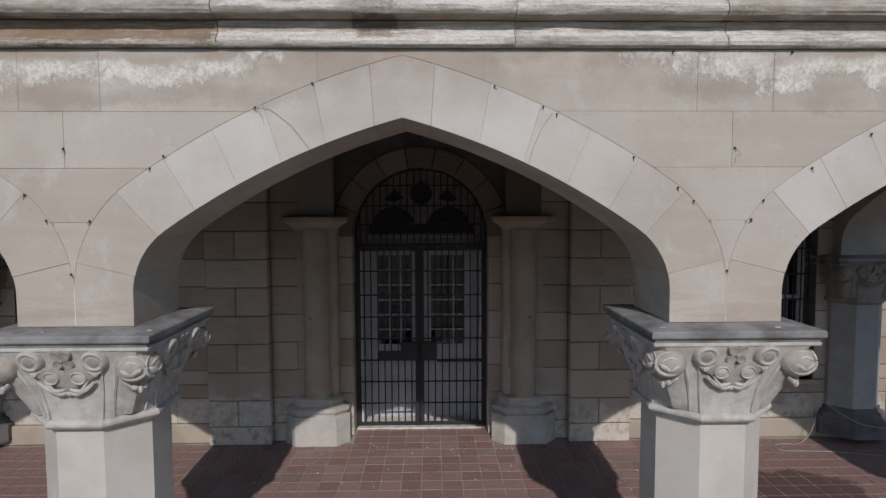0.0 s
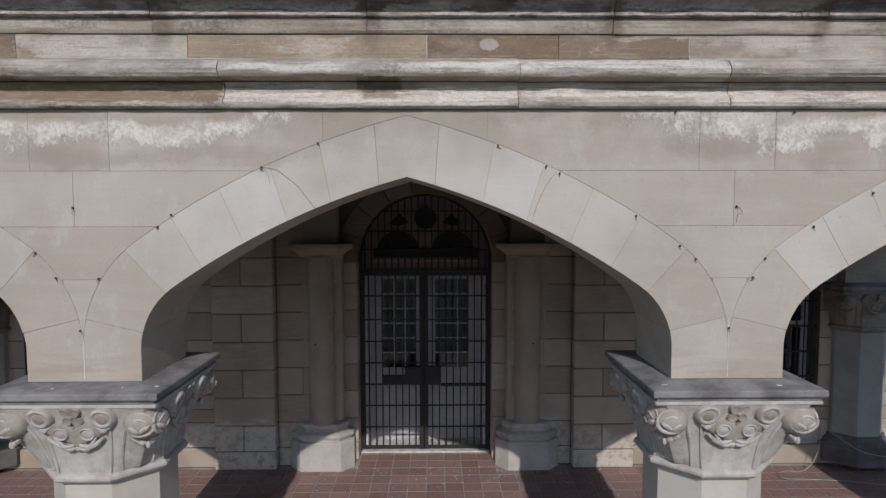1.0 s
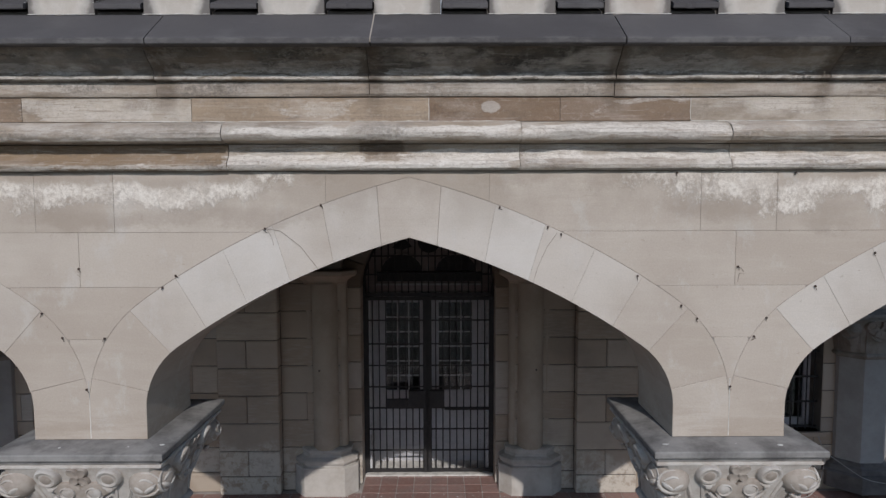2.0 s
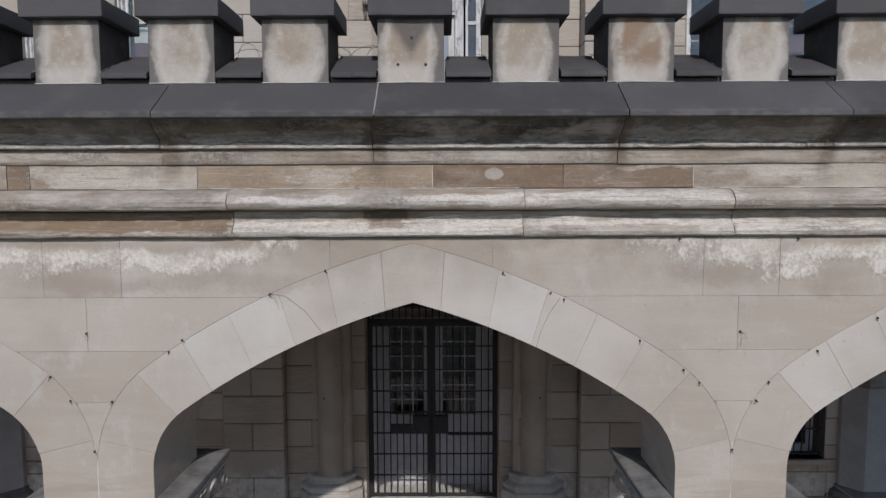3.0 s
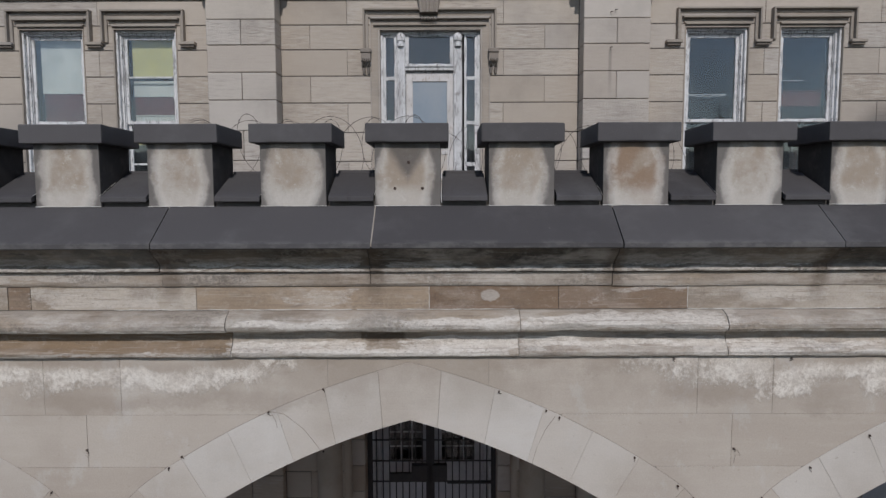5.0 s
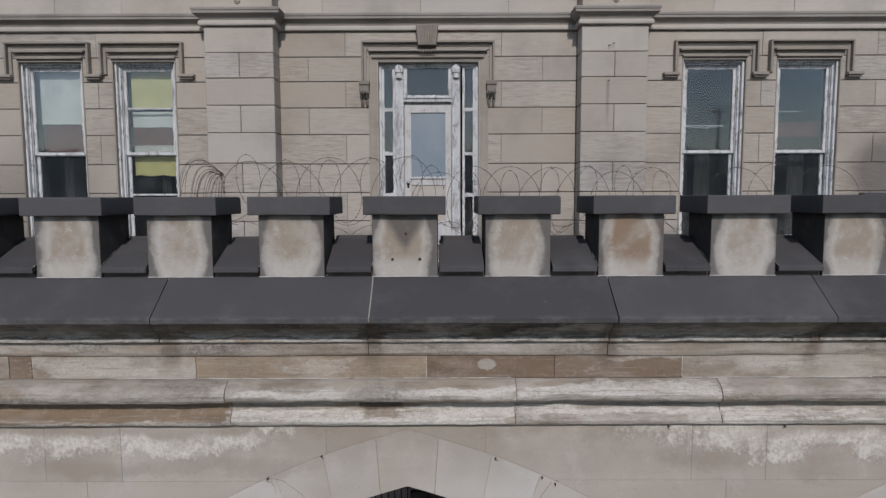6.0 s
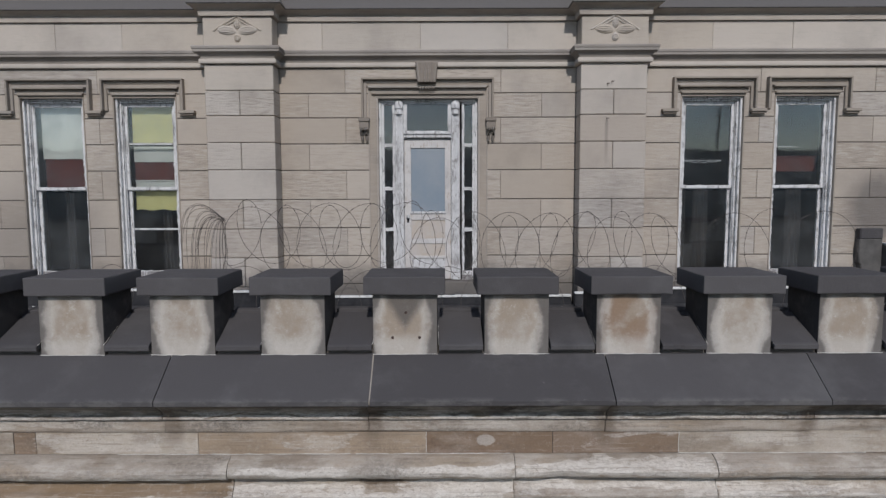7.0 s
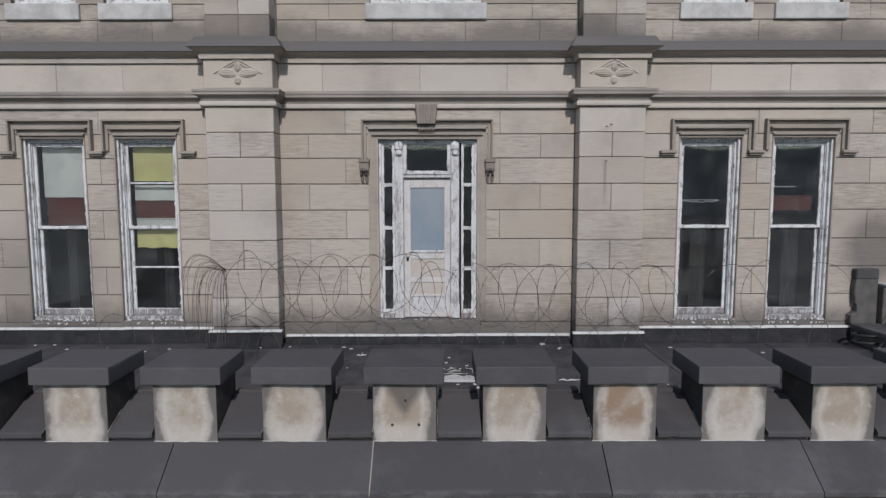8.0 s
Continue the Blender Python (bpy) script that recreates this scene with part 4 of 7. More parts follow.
for i, (x, z) in enumerate(PINS):
    pin = thing("iron_pin", "rusted iron pin stuck in the stone joint", "pin", "iron pins in the arcade", (x, FACE, z))
    bm = bmesh.new()
    tube(bm, [(0, 0.02, 0), (0, -0.012, -0.004)], 0.005, 6)
    blob(bm, (0, -0.013, -0.003), (0.008, 0.005, 0.009), 6, 4)
    part("shank", bm, RUST, pin)
    rng = random.Random(i)
    bm = bmesh.new()
    tube(bm, [(0, -0.012, 0), (rng.uniform(-0.015, 0.015), -0.014, -0.012), (rng.uniform(-0.02, 0.02), -0.008, -0.02 - rng.uniform(0, 0.015))], 0.002, 4)
    part("wire_end", bm, RUST, pin)
for pts in ([(0.83, 4.25), (0.76, 4.15), (0.70, 4.02), (0.67, 3.92), (0.655, 3.84)], [(-1.23, 4.29), (-1.12, 4.27), (-0.98, 4.16), (-0.86, 4.0)],
            [(-1.22, 4.29), (-1.18, 4.22), (-1.17, 4.17)], [(2.115, 4.01), (2.15, 3.99), (2.165, 3.955), (2.13, 3.96), (2.12, 3.90)], [(-2.546, 4.01), (-2.56, 3.985), (-2.535, 3.975), (-2.545, 3.95), (-2.56, 3.97)]):
    w = thing("loose_wire", "thin dark wire hanging loose on the arch stones", "wire", "loose wires on the arcade")
    bm = bmesh.new()
    tube(bm, [(a, FACE - 0.005, b) for a, b in pts], 0.0013, 5)
    part("strand", bm, STRAND, w)

# cornice courses: rows of (y, z) of each profile
ROLL = [(4.40, 4.690), (4.335, 4.690), (4.318, 4.702), (4.312, 4.728), (4.322, 4.752), (4.346, 4.770), (4.362, 4.796), (4.367, 4.835), (4.356, 4.868),
        (4.300, 4.880), (4.256, 4.886), (4.237, 4.908), (4.232, 4.938), (4.246, 4.968), (4.268, 4.992), (4.300, 5.008), (4.335, 5.022), (4.40, 5.026)]
BAND = [(4.40, 5.030), (4.362, 5.030), (4.362, 5.192), (4.40, 5.192)]
COVE = [(4.40, 5.197), (4.347, 5.197), (4.338, 5.215), (4.335, 5.286), (4.332, 5.294), (4.308, 5.300), (4.298, 5.307), (4.296, 5.322), (4.303, 5.336), (4.300, 5.354), (4.282, 5.372), (4.243, 5.402), (4.196, 5.436),
        (4.145, 5.486), (4.40, 5.486)]
COPE = [(4.40, 5.490), (4.10, 5.482), (4.073, 5.480), (4.066, 5.487), (4.066, 5.517), (4.075, 5.527), (4.372, 5.757), (4.83, 5.770), (4.83, 5.70), (4.40, 5.70)]


def course(name, label, rows, joints, mats, stone_name, wobble, gap=0.005, bedding=0.0):
    base = tagged(boxes(name, [(LEFT_END, RIGHT_END, FACE + 0.02, FACE + 0.1, rows[0][1] + 0.01, rows[0][1] + 0.12)], MORTAR_DARK), label, "moulding", kind="structure")
    ends = [LEFT_END - 0.2, *joints, RIGHT_END + 0.2]
    rng = random.Random(len(name))
    fine = []
    for (ya, za), (yb, zb) in zip(rows, rows[1:]):
        k = max(1, int(math.hypot(yb - ya, zb - za) / 0.011)) if max(ya, yb) < 4.395 and bedding else 1
        fine += [(ya + (yb - ya) * q / k, za + (zb - za) * q / k) for q in range(k)]
    rows = fine + [rows[-1]]
    for a, b, mat in zip(ends, ends[1:], mats):
        dy, dz = rng.uniform(-wobble, wobble), rng.uniform(-wobble, wobble) * 0.5
        n = max(2, int((b - a) / 0.035))
        bm = bmesh.new()
        rings = []
        for i in range(n + 1):
            x = a + gap / 2 + (b - a - gap) * i / n
            ring = []
            for j, (y, z) in enumerate(rows):
                # weathered arrises: the nose wanders by some millimetres
                e = noise.noise((x * 1.7, z * 9, 3.1)) * wobble * 0.55 + noise.noise((x * 11.0, z * 14, 7.7)) * wobble * 0.5
                chip = noise.noise((x * 5.0, z * 6, 1.3))
                e += wobble * 1.6 * max(0.0, chip - 0.32) * (1.0 + noise.noise((x * 23.0, z * 20, 5.5)))
                # softer beds weathered back into grooves, here and there a lost flake
                bed = noise.noise((x * 0.9 + dy * 90, z * 55, 9.0)) + 0.5 * noise.noise((x * 2.1, z * 120, 4.0))
                lost = max(0.0, noise.noise((x * 1.6, z * 16 + dy * 50, 12.0)) - 0.22)
                e += bedding * (max(0.0, bed) * 0.9 + lost * 2.2)
                hold = 0.0 if y > 4.39 else 1.0
                ring.append(bm.verts.new((x, y + (dy + e) * hold, z + dz * hold + e * 0.35 * hold)))
            rings.append(ring)
        for p, q in zip(rings, rings[1:]):
            for j in range(len(rows)):
                k = (j + 1) % len(rows)
                bm.faces.new((p[j], p[k], q[k], q[j]))
        bm.faces.new(rings[0][::-1])
        bm.faces.new(rings[-1])
        part(stone_name, bm, mat, base, smooth=True)
    return base


FOOT, TORUS = ROLL[:9] + [(4.40, 4.872)], [(4.40, 4.874), (4.318, 4.876)] + ROLL[9:]
P, G, B = FOOT_PALE, FOOT_GREY, FOOT_BROWN
course("cornice_foot", "hollow foot moulding of the cornice, crusted with white salt", FOOT, (-5.4, -3.45, -1.467, 0.56, 2.03, 3.75, 5.5), (P, G, B, P, G, P, B, G), "foot_stone", 0.007, bedding=0.006)
P, G = TORUS_PALE, TORUS_GREY
course("cornice_roll", "weathered grey roll moulding of the cornice", TORUS, (-5.4, -3.45, -1.475, 0.56, 1.99, 3.75, 5.5), (P, G, G, P, P, G, G, P), "roll_stone", 0.012, bedding=0.012)
P, B = BAND_PALE, BAND_BROWN
course("cornice_band", "flat sandstone band of brown and pale stones", BAND, (-6.2, -5.0, -3.9, -3.05, -2.89, -1.716, -0.071, 0.84, 1.75, 3.3, 4.7, 6.0), (P, B, P, P, B, P, BAND_TAN, B, B, P, P, B, P), "band_stone", 0.004)
D, G = COVE_DARK, COVE_GREY
course("cornice_fillet", "pale weathered fillet under the cove", COVE[:5] + [(4.40, 5.294)], (-6.4, -4.9, -3.4, -1.94, -0.48, 1.21, 2.68, 4.2, 5.7), [FILLET] * 10, "fillet_stone", 0.006, bedding=0.006)
course("cornice_cove", "sooty cove moulding, darkened as well for the coping's shade", [(4.40, 5.300)] + COVE[5:], (-6.4, -4.9, -3.4, -1.94, -0.48, 1.21, 2.68, 4.2, 5.7), (G, D, D, D, G, D, G, D, D, G), "cove_stone", 0.005, bedding=0.005)
course("parapet_coping", "dark grey sloping coping slabs of the parapet", COPE, (-6.35, -4.85, -3.38, -1.886, -0.443, 1.207, 2.648, 4.15, 5.65), [SLATE] * 10, "coping_slab", 0.003, 0.008)
tagged(boxes("parapet_core", [(LEFT_END, RIGHT_END, 4.41, 4.81, 5.2, 5.765)], MORTAR_DARK), "dark inner face of the low parapet wall", "wall", kind="structure")


def merlon(x, turn, seed):
    t = thing("merlon", "pale rain-washed stone merlon with sooty edges under a dark cap", "merlon", "merlons along the parapet", (x, FACE, 5.757))
    t.rotation_euler.z = radians(turn)
    bm = bmesh.new()
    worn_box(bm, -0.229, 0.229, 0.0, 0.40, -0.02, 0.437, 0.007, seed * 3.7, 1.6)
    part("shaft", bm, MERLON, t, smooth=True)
    bm = bmesh.new()
    tube(bm, [(-0.232 + 0.0464 * i, -0.003 - 0.003 * (i % 3), 0.003 + 0.003 * noise.noise((i * 1.7, 3, seed))) for i in range(11)], [0.0028 + 0.0035 * noise.noise((i * 2.3, seed, 4)) for i in range(11)], 6)
    part("lime_pointing", bm, POINTING, t, "broken white lime pointing")
    bm = bmesh.new()
    worn_box(bm, -0.286, 0.286, -0.06, 0.45, 0.437, 0.566, 0.008, seed * 5.3, 2.4)
    part("cap", bm, CAP_SLATE, t, "dark grey flat cap stone", smooth=True)
    return t


def crenel(x, tilt, turn, seed):
    t = thing("crenel_coping", "dark grey sloping slab in the gap between merlons", "coping", "crenel slabs along the parapet", (x, FACE, 5.76))
    t.rotation_euler = (radians(tilt), 0, radians(turn))
    w = 0.160
    bm = bmesh.new()
    bed = [(0.030, -0.006), (0.030, 0.028), (0.35, 0.19), (0.42, 0.19), (0.42, 0.0)]
    a, b = [[bm.verts.new((e, y, z)) for y, z in bed] for e in (-w, w)]
    bm.faces.new(a)
    bm.faces.new(b[::-1])
    for i in range(len(bed)):
        j = (i + 1) % len(bed)
        bm.faces.new((a[i], b[i], b[j], a[j]))
    # Set back and coloured dark to deepen the shadow gap under the lip.
    part("bedding", bm, MORTAR_DARK, t)
    # the slab's front lip is worn and here and there broken off
    rows = [(-0.022, 0.030), (-0.026, 0.036), (-0.026, 0.062), (-0.012, 0.074), (0.16, 0.155), (0.335, 0.238), (0.35, 0.234), (0.35, 0.198)]
    bm = bmesh.new()
    rings = []
    for i in range(13):
        e = -w + 0.004 + (2 * w - 0.008) * i / 12
        lost = max(0.0, noise.noise((e * 13, seed * 2.9, 1.0)) - 0.15) * 0.022 + 0.002 * noise.noise((e * 40, seed, 2.0))
        rings.append([bm.verts.new((e, y + (lost if k < 4 else 0.0), z)) for k, (y, z) in enumerate(rows)])
    for p, q in zip(rings, rings[1:]):
        for j in range(len(rows)):
            k = (j + 1) % len(rows)
            bm.faces.new((p[j], q[j], q[k], p[k]))
    bm.faces.new(rings[0])
    bm.faces.new(rings[-1][::-1])
    part("slab", bm, SLATE, t)
    bm = bmesh.new()
    box(bm, -w + 0.01, w - 0.01, 0.352, 0.44, 0.10, 0.262, 0.008)
    part("ridge", bm, SLATE, t)
    # lime left along one flank of the slab
    bm = bmesh.new()
    side = w + 0.002 if seed % 3 else -w - 0.002
    tube(bm, [(side, -0.02 + 0.04 * i, 0.074 + 0.0187 * i + 0.004 * noise.noise((i * 1.3, seed, 5.0))) for i in range(6)], [0.0012 + 0.0026 * noise.noise((i * 2.1, seed, 8.0)) for i in range(6)], 5)
    part("lime_pointing", bm, POINTING, t, "broken white lime pointing")
    return t


for x, za, zb in ((-0.071, 5.035, 5.19), (1.75, 5.04, 5.19), (-1.47, 4.70, 4.76), (2.03, 4.70, 4.79)):
    bm = bmesh.new()
    y = 4.361 if za > 5 else 4.325
    tube(bm, [(x + 0.004 * noise.noise((i * 1.9, x, 2)), y + (0.0 if za > 5 else 0.03 * i / 6), za + (zb - za) * i / 6) for i in range(7)], [0.0035 + 0.002 * noise.noise((i * 2.1, x, 7)) for i in range(7)], 6)
    tagged(obj("joint_pointing", bm, POINTING), "pale mortar in a cornice joint", "mortar", kind="structure")
for xa, xb in ((-2.3, -0.62), (-0.58, 0.53), (1.75, 3.1)):
    bm = bmesh.new()
    n = int((xb - xa) / 0.04)
    tube(bm, [(xa + (xb - xa) * i / n, 4.356, 5.030 + 0.003 * noise.noise((i * 0.7, xa, 3))) for i in range(n + 1)], [0.003 + 0.0035 * noise.noise((i * 0.9, xa, 6)) for i in range(n + 1)], 6)
    tagged(obj("joint_pointing", bm, POINTING), "broken pale mortar in a bed joint of the cornice", "mortar", kind="structure")
for x in (MID - BAY / 2, MID + BAY / 2):
    bm = bmesh.new()
    tube(bm, [(x + 0.003 * noise.noise((i * 1.9, x, 2)), FACE - 0.0005, 2.78 + 0.042 * i) for i in range(11)], [0.0035 + 0.002 * noise.noise((i * 2.1, x, 7)) for i in range(11)], 6)
    tagged(obj("joint_pointing", bm, POINTING), "pale mortar in the joint over the capital", "mortar", kind="structure")
for x in (-0.443,):
    bm = bmesh.new()
    tube(bm, [(x, 4.076, 5.495), (x + 0.002, 4.078, 5.526), (x + 0.001, 4.22, 5.638), (x - 0.001, 4.368, 5.753)], 0.006, 6)
    tagged(obj("joint_pointing", bm, MORTAR_PALE), "pale mortar in a coping joint", "mortar", kind="structure")
PITCH = 0.7925
rng = random.Random(5)
for k in range(-8, 9):
    merlon(MID - 0.002 + PITCH * k + (rng.uniform(-0.008, 0.008) if k else 0.0), rng.uniform(-0.7, 0.7) if k else 0.0, k + 9)
    if k < 8:
        crenel(MID + PITCH * (k + 0.5), rng.uniform(-0.6, 0.6), rng.uniform(-0.5, 0.5), k + 9)
for x, z in ((-0.306, 5.88), (-0.114, 5.88), (-0.21, 6.06)):
    hole = thing("drill_hole", "small dark plug in the merlon face", "plug", "plugs in a merlon", (x, FACE, z))
    bm = bmesh.new()
    tube(bm, [(0, 0.01, 0), (0, -0.004, 0)], 0.011, 8)
    part("plug", bm, RUST, hole)


# ---- columns ----
def bell_point(a, t):
    """A point on the capital's bell: a from 0 (neck) to 1 (abacus) upwards, t the angle."""
    lo, hi = 0.44, 0.578
    c, s = abs(math.cos(t)), abs(math.sin(t))
    square = 1.0 / max(c, s)
    octo = 1.0 / max(c, s, (c + s) / math.sqrt(2))
    k = a ** 0.55
    r = (lo + (hi - lo) * (a ** 1.6)) * (octo * (1 - k) + square * k)
    return r * math.cos(t), r * math.sin(t)


def ellipse(u, h, a, b, n=24, turn=0.0):
    c, t = math.cos(turn), math.sin(turn)
    return [(u + a * math.cos(2 * math.pi * i / n) * c - b * math.sin(2 * math.pi * i / n) * t, h + a * math.cos(2 * math.pi * i / n) * t + b * math.sin(2 * math.pi * i / n) * c) for i in range(n)]


def relief(bm, on, outline, rows):
    """A carved form: an outline of (u, h) laid on a surface by on(u, h, out), through rows of (scale about its middle, out)."""
    cu, ch = sum(q[0] for q in outline) / len(outline), sum(q[1] for q in outline) / len(outline)
    rings = [[bm.verts.new(on(cu + (u - cu) * k, ch + (h - ch) * k, out)) for u, h in outline] for k, out in rows]
    n = len(outline)
    for p, q in zip(rings, rings[1:]):
        for j in range(n):
            bm.faces.new((p[j], p[(j + 1) % n], q[(j + 1) % n], q[j]))
    bm.faces.new(rings[-1])


HEART = [(0.205 * math.sin(t) ** 3, 0.228 + 0.0068 * (13 * math.cos(t) - 5 * math.cos(2 * t) - 2 * math.cos(3 * t) - math.cos(4 * t))) for t in [2 * math.pi * (i + 0.5) / 40 for i in range(40)]]


def column(x, y, lift=0.0, SHAFT=SHAFT, CAPITAL=CAPITAL, CAPITAL_TAN=CAPITAL_TAN, BASE=SHAFT):
    t = thing("column", "octagonal sandstone column with a carved scroll and flower capital", "column", "columns of the arcade", (x, y, 0))
    z0 = 2.21 + lift
    bm = bmesh.new()
    octagon(bm, [(0.40, 0.42), (0.40, 2.05 + lift)], (0, 0))
    part("shaft", bm, SHAFT, t)
    bm = bmesh.new()
    octagon(bm, [(0.56, 0.0), (0.56, 0.24), (0.54, 0.26), (0.50, 0.27), (0.48, 0.33), (0.43, 0.36), (0.43, 0.40), (0.402, 0.42)], (0, 0))
    part("base", bm, BASE, t)
    bm = bmesh.new()
    octagon(bm, [(0.40, z0 - 0.19), (0.415, z0 - 0.18), (0.422, z0 - 0.165), (0.455, z0 - 0.155), (0.472, z0 - 0.135), (0.472, z0 - 0.118), (0.46, z0 - 0.10), (0.43, z0 - 0.09)], (0, 0))
    part("necking", bm, CAPITAL, t)
    bm = bmesh.new()
    rings = []
    for i in range(13):
        a = i / 12
        rings.append([bm.verts.new((*bell_point(a, 2 * math.pi * (j + 0.5) / 48), z0 - 0.10 + 0.53 * a)) for j in range(48)])
    for p, q in zip(rings, rings[1:]):
        for j in range(48):
            bm.faces.new((p[j], p[(j + 1) % 48], q[(j + 1) % 48], q[j]))
    bm.faces.new(rings[0][::-1])
    bm.faces.new(rings[-1])
    part("bell", bm, CAPITAL, t, smooth=True)
    bm = bmesh.new()
    rings = []
    for h, z in ((0.572, 0.452), (0.574, 0.472), (0.60, 0.483), (0.605, 0.492), (0.605, 0.525), (0.598, 0.533), (0.40, 0.556)):
        rings.append([bm.verts.new((i * h, j * h, z0 + z)) for i, j in ((-1, -1), (1, -1), (1, 1), (-1, 1))])
    for p, q in zip(rings, rings[1:]):
        for j in range(4):
            bm.faces.new((p[j], p[(j + 1) % 4], q[(j + 1) % 4], q[j]))
    bm.faces.new(rings[0][::-1])
    bm.faces.new(rings[-1])
    part("abacus", bm, ABACUS, t, "dark weathered square abacus slab")
    boxes("abacus_fillet", [(-0.585, 0.585, -0.585, 0.585, z0 + 0.424, z0 + 0.450)], CAPITAL, t, 0.006)

    def face_frame(side):
        return Matrix.Rotation(math.pi / 2 * side, 4, "Z")

    for side in range(4):
        m = face_frame(side)

        def on_face(u, h, out=0.0):
            """A point u along the face and h up the bell, out from its surface."""
            a = max(0.0, min(1.0, (h + 0.10) / 0.53))
            r = 0.44 + 0.138 * a ** 1.6
            bx, by = bell_point(a, math.atan2(u, r) - math.pi / 2)
            return m @ Vector((bx, by - out, z0 + h))
        # corner volute: a drum on the diagonal with a sunk face and a carved leaf in it
        d = Matrix.Rotation(math.pi / 2 * side + math.pi / 4, 4, "Z")
        zr = Matrix.Rotation(math.pi / 2 * side + math.pi / 4, 4, "Z")

        def on_boss(swing):
            """Lays a carving on the boss, turned by swing from the diagonal: u across, h up from the boss's middle."""
            turn = Matrix.Rotation(swing, 4, "Z")

            def on(u, h, out):
                deep = math.sqrt(max(0.0, 1 - (u / 0.15) ** 2 - (h / 0.119) ** 2)) * 0.132
                return d @ (Vector((0, -0.655, z0 + 0.30)) + turn @ Vector((u, -deep - out, h)))
            return on
        bm = bmesh.new()
        blob(bm, d @ Vector((0, -0.655, z0 + 0.30)), (0.152, 0.130, 0.120), 24, 14, zr)
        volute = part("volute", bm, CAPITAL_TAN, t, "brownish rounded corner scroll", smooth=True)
        for swing in (-0.75, 0.75):
            on = on_boss(swing)
            bm = bmesh.new()
            tube(bm, [on(0.098 * math.cos(q), 0.004 + 0.078 * math.sin(q), 0.0) for q in [2 * math.pi * i / 26 for i in range(26)]], [0.009 + 0.004 * math.cos(2 * math.pi * i / 26 + 2.2) for i in range(26)], 6, closed=True)
            for sg in (-1, 1):
                relief(bm, on, ellipse(sg * 0.036, -0.022, 0.046, 0.017, 14, sg * 0.6), [(1.0, -0.006), (0.9, 0.012), (0.5, 0.017)])
            tube(bm, [on(-0.06 + 0.12 * i / 10, 0.020 + 0.026 * math.sin(math.pi * i / 10), 0.002) for i in range(11)], [0.004 + 0.006 * math.sin(math.pi * i / 10) for i in range(11)], 5)
            part("boss_flower", bm, CAPITAL, volute, "pale leaf carved on the scroll", smooth=True)
        # broad leaf that carries the boss
        bm = bmesh.new()
        rings = []
        for i in range(9):
            a = i / 8
            r = math.hypot(*bell_point(0.03 + 0.64 * a, math.pi / 4)) + 0.016
            w = 0.05 + 0.065 * a
            rings.append([bm.verts.new(d @ Vector((w * q, -(r - 0.035 * q * q * (1 + a)), z0 - 0.085 + 0.34 * a))) for q in (-1, -0.6, 0, 0.6, 1)] + [bm.verts.new(d @ Vector((w * q, -(r - 0.12), z0 - 0.085 + 0.34 * a))) for q in (1, -1)])
        for p, q in zip(rings, rings[1:]):
            for j in range(7):
                bm.faces.new((p[j], p[(j + 1) % 7], q[(j + 1) % 7], q[j]))
        bm.faces.new(rings[0])
        bm.faces.new(rings[-1][::-1])
        part("broad_leaf", bm, CAPITAL, t, smooth=True)
        # stalk that climbs from the necking to the volute
        bm = bmesh.new()
        for sgn in (-1, 1):
            pts = []
            for i in range(9):
                a = i / 8
                ang = math.radians(sgn * (13 + 4 * a * (1 - a)) * (1 - 0.15 * a))
                w = d @ Matrix.Rotation(ang, 4, "Z")
                r = math.hypot(*bell_point(0.03 + 0.72 * a, math.pi / 4 + ang))
                pts.append(w @ Vector((0, -r, z0 - 0.085 + 0.38 * a)))
            tube(bm, pts, [0.009 + 0.010 * (i / 8) for i in range(9)], 6)
        part("stalk", bm, CAPITAL, t, smooth=True)
        bm = bmesh.new()
        for sgn in (-2, -1, 0, 1, 2):
            q = d @ Vector((sgn * 0.034, -0.672 + 0.01 * abs(sgn), z0 + 0.135 + 0.016 * abs(sgn)))
            blob(bm, q, (0.018 + 0.012 * abs(sgn), 0.022, 0.030 - 0.008 * abs(sgn)), 8, 5, zr @ Matrix.Rotation(-sgn * 0.35, 4, "Y"))
        part("leaf", bm, CAPITAL, t, smooth=True)
        # the middle of the face: a four-petalled flower over a double scroll, small scrolls beside it
        bm = bmesh.new()
        for k in range(4):
            a = math.pi / 4 + k * math.pi / 2
            relief(bm, on_face, ellipse(0.044 * math.cos(a), 0.362 + 0.044 * math.sin(a), 0.045, 0.034, 14, a), [(1.0, -0.01), (1.0, 0.018), (0.85, 0.032), (0.45, 0.026)])
        blob(bm, on_face(0, 0.362, 0.028), (0.016, 0.014, 0.016), 8, 5, m)
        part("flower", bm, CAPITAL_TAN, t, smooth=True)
        # heart-shaped shield with two round bosses over curled leaves
        bm = bmesh.new()
        relief(bm, on_face, HEART, [(1.08, -0.012), (1.03, 0.016), (0.95, 0.030), (0.8, 0.035), (0.3, 0.036)])
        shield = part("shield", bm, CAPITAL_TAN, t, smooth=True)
        for sgn in (-1, 1):
            bm = bmesh.new()
            relief(bm, on_face, ellipse(sgn * 0.092, 0.232, 0.056, 0.05, 20), [(1.0, 0.02), (0.98, 0.046), (0.86, 0.054), (0.76, 0.050), (0.70, 0.044), (0.3, 0.052)])
            part("boss", bm, CAPITAL, shield, smooth=True)
            bm = bmesh.new()
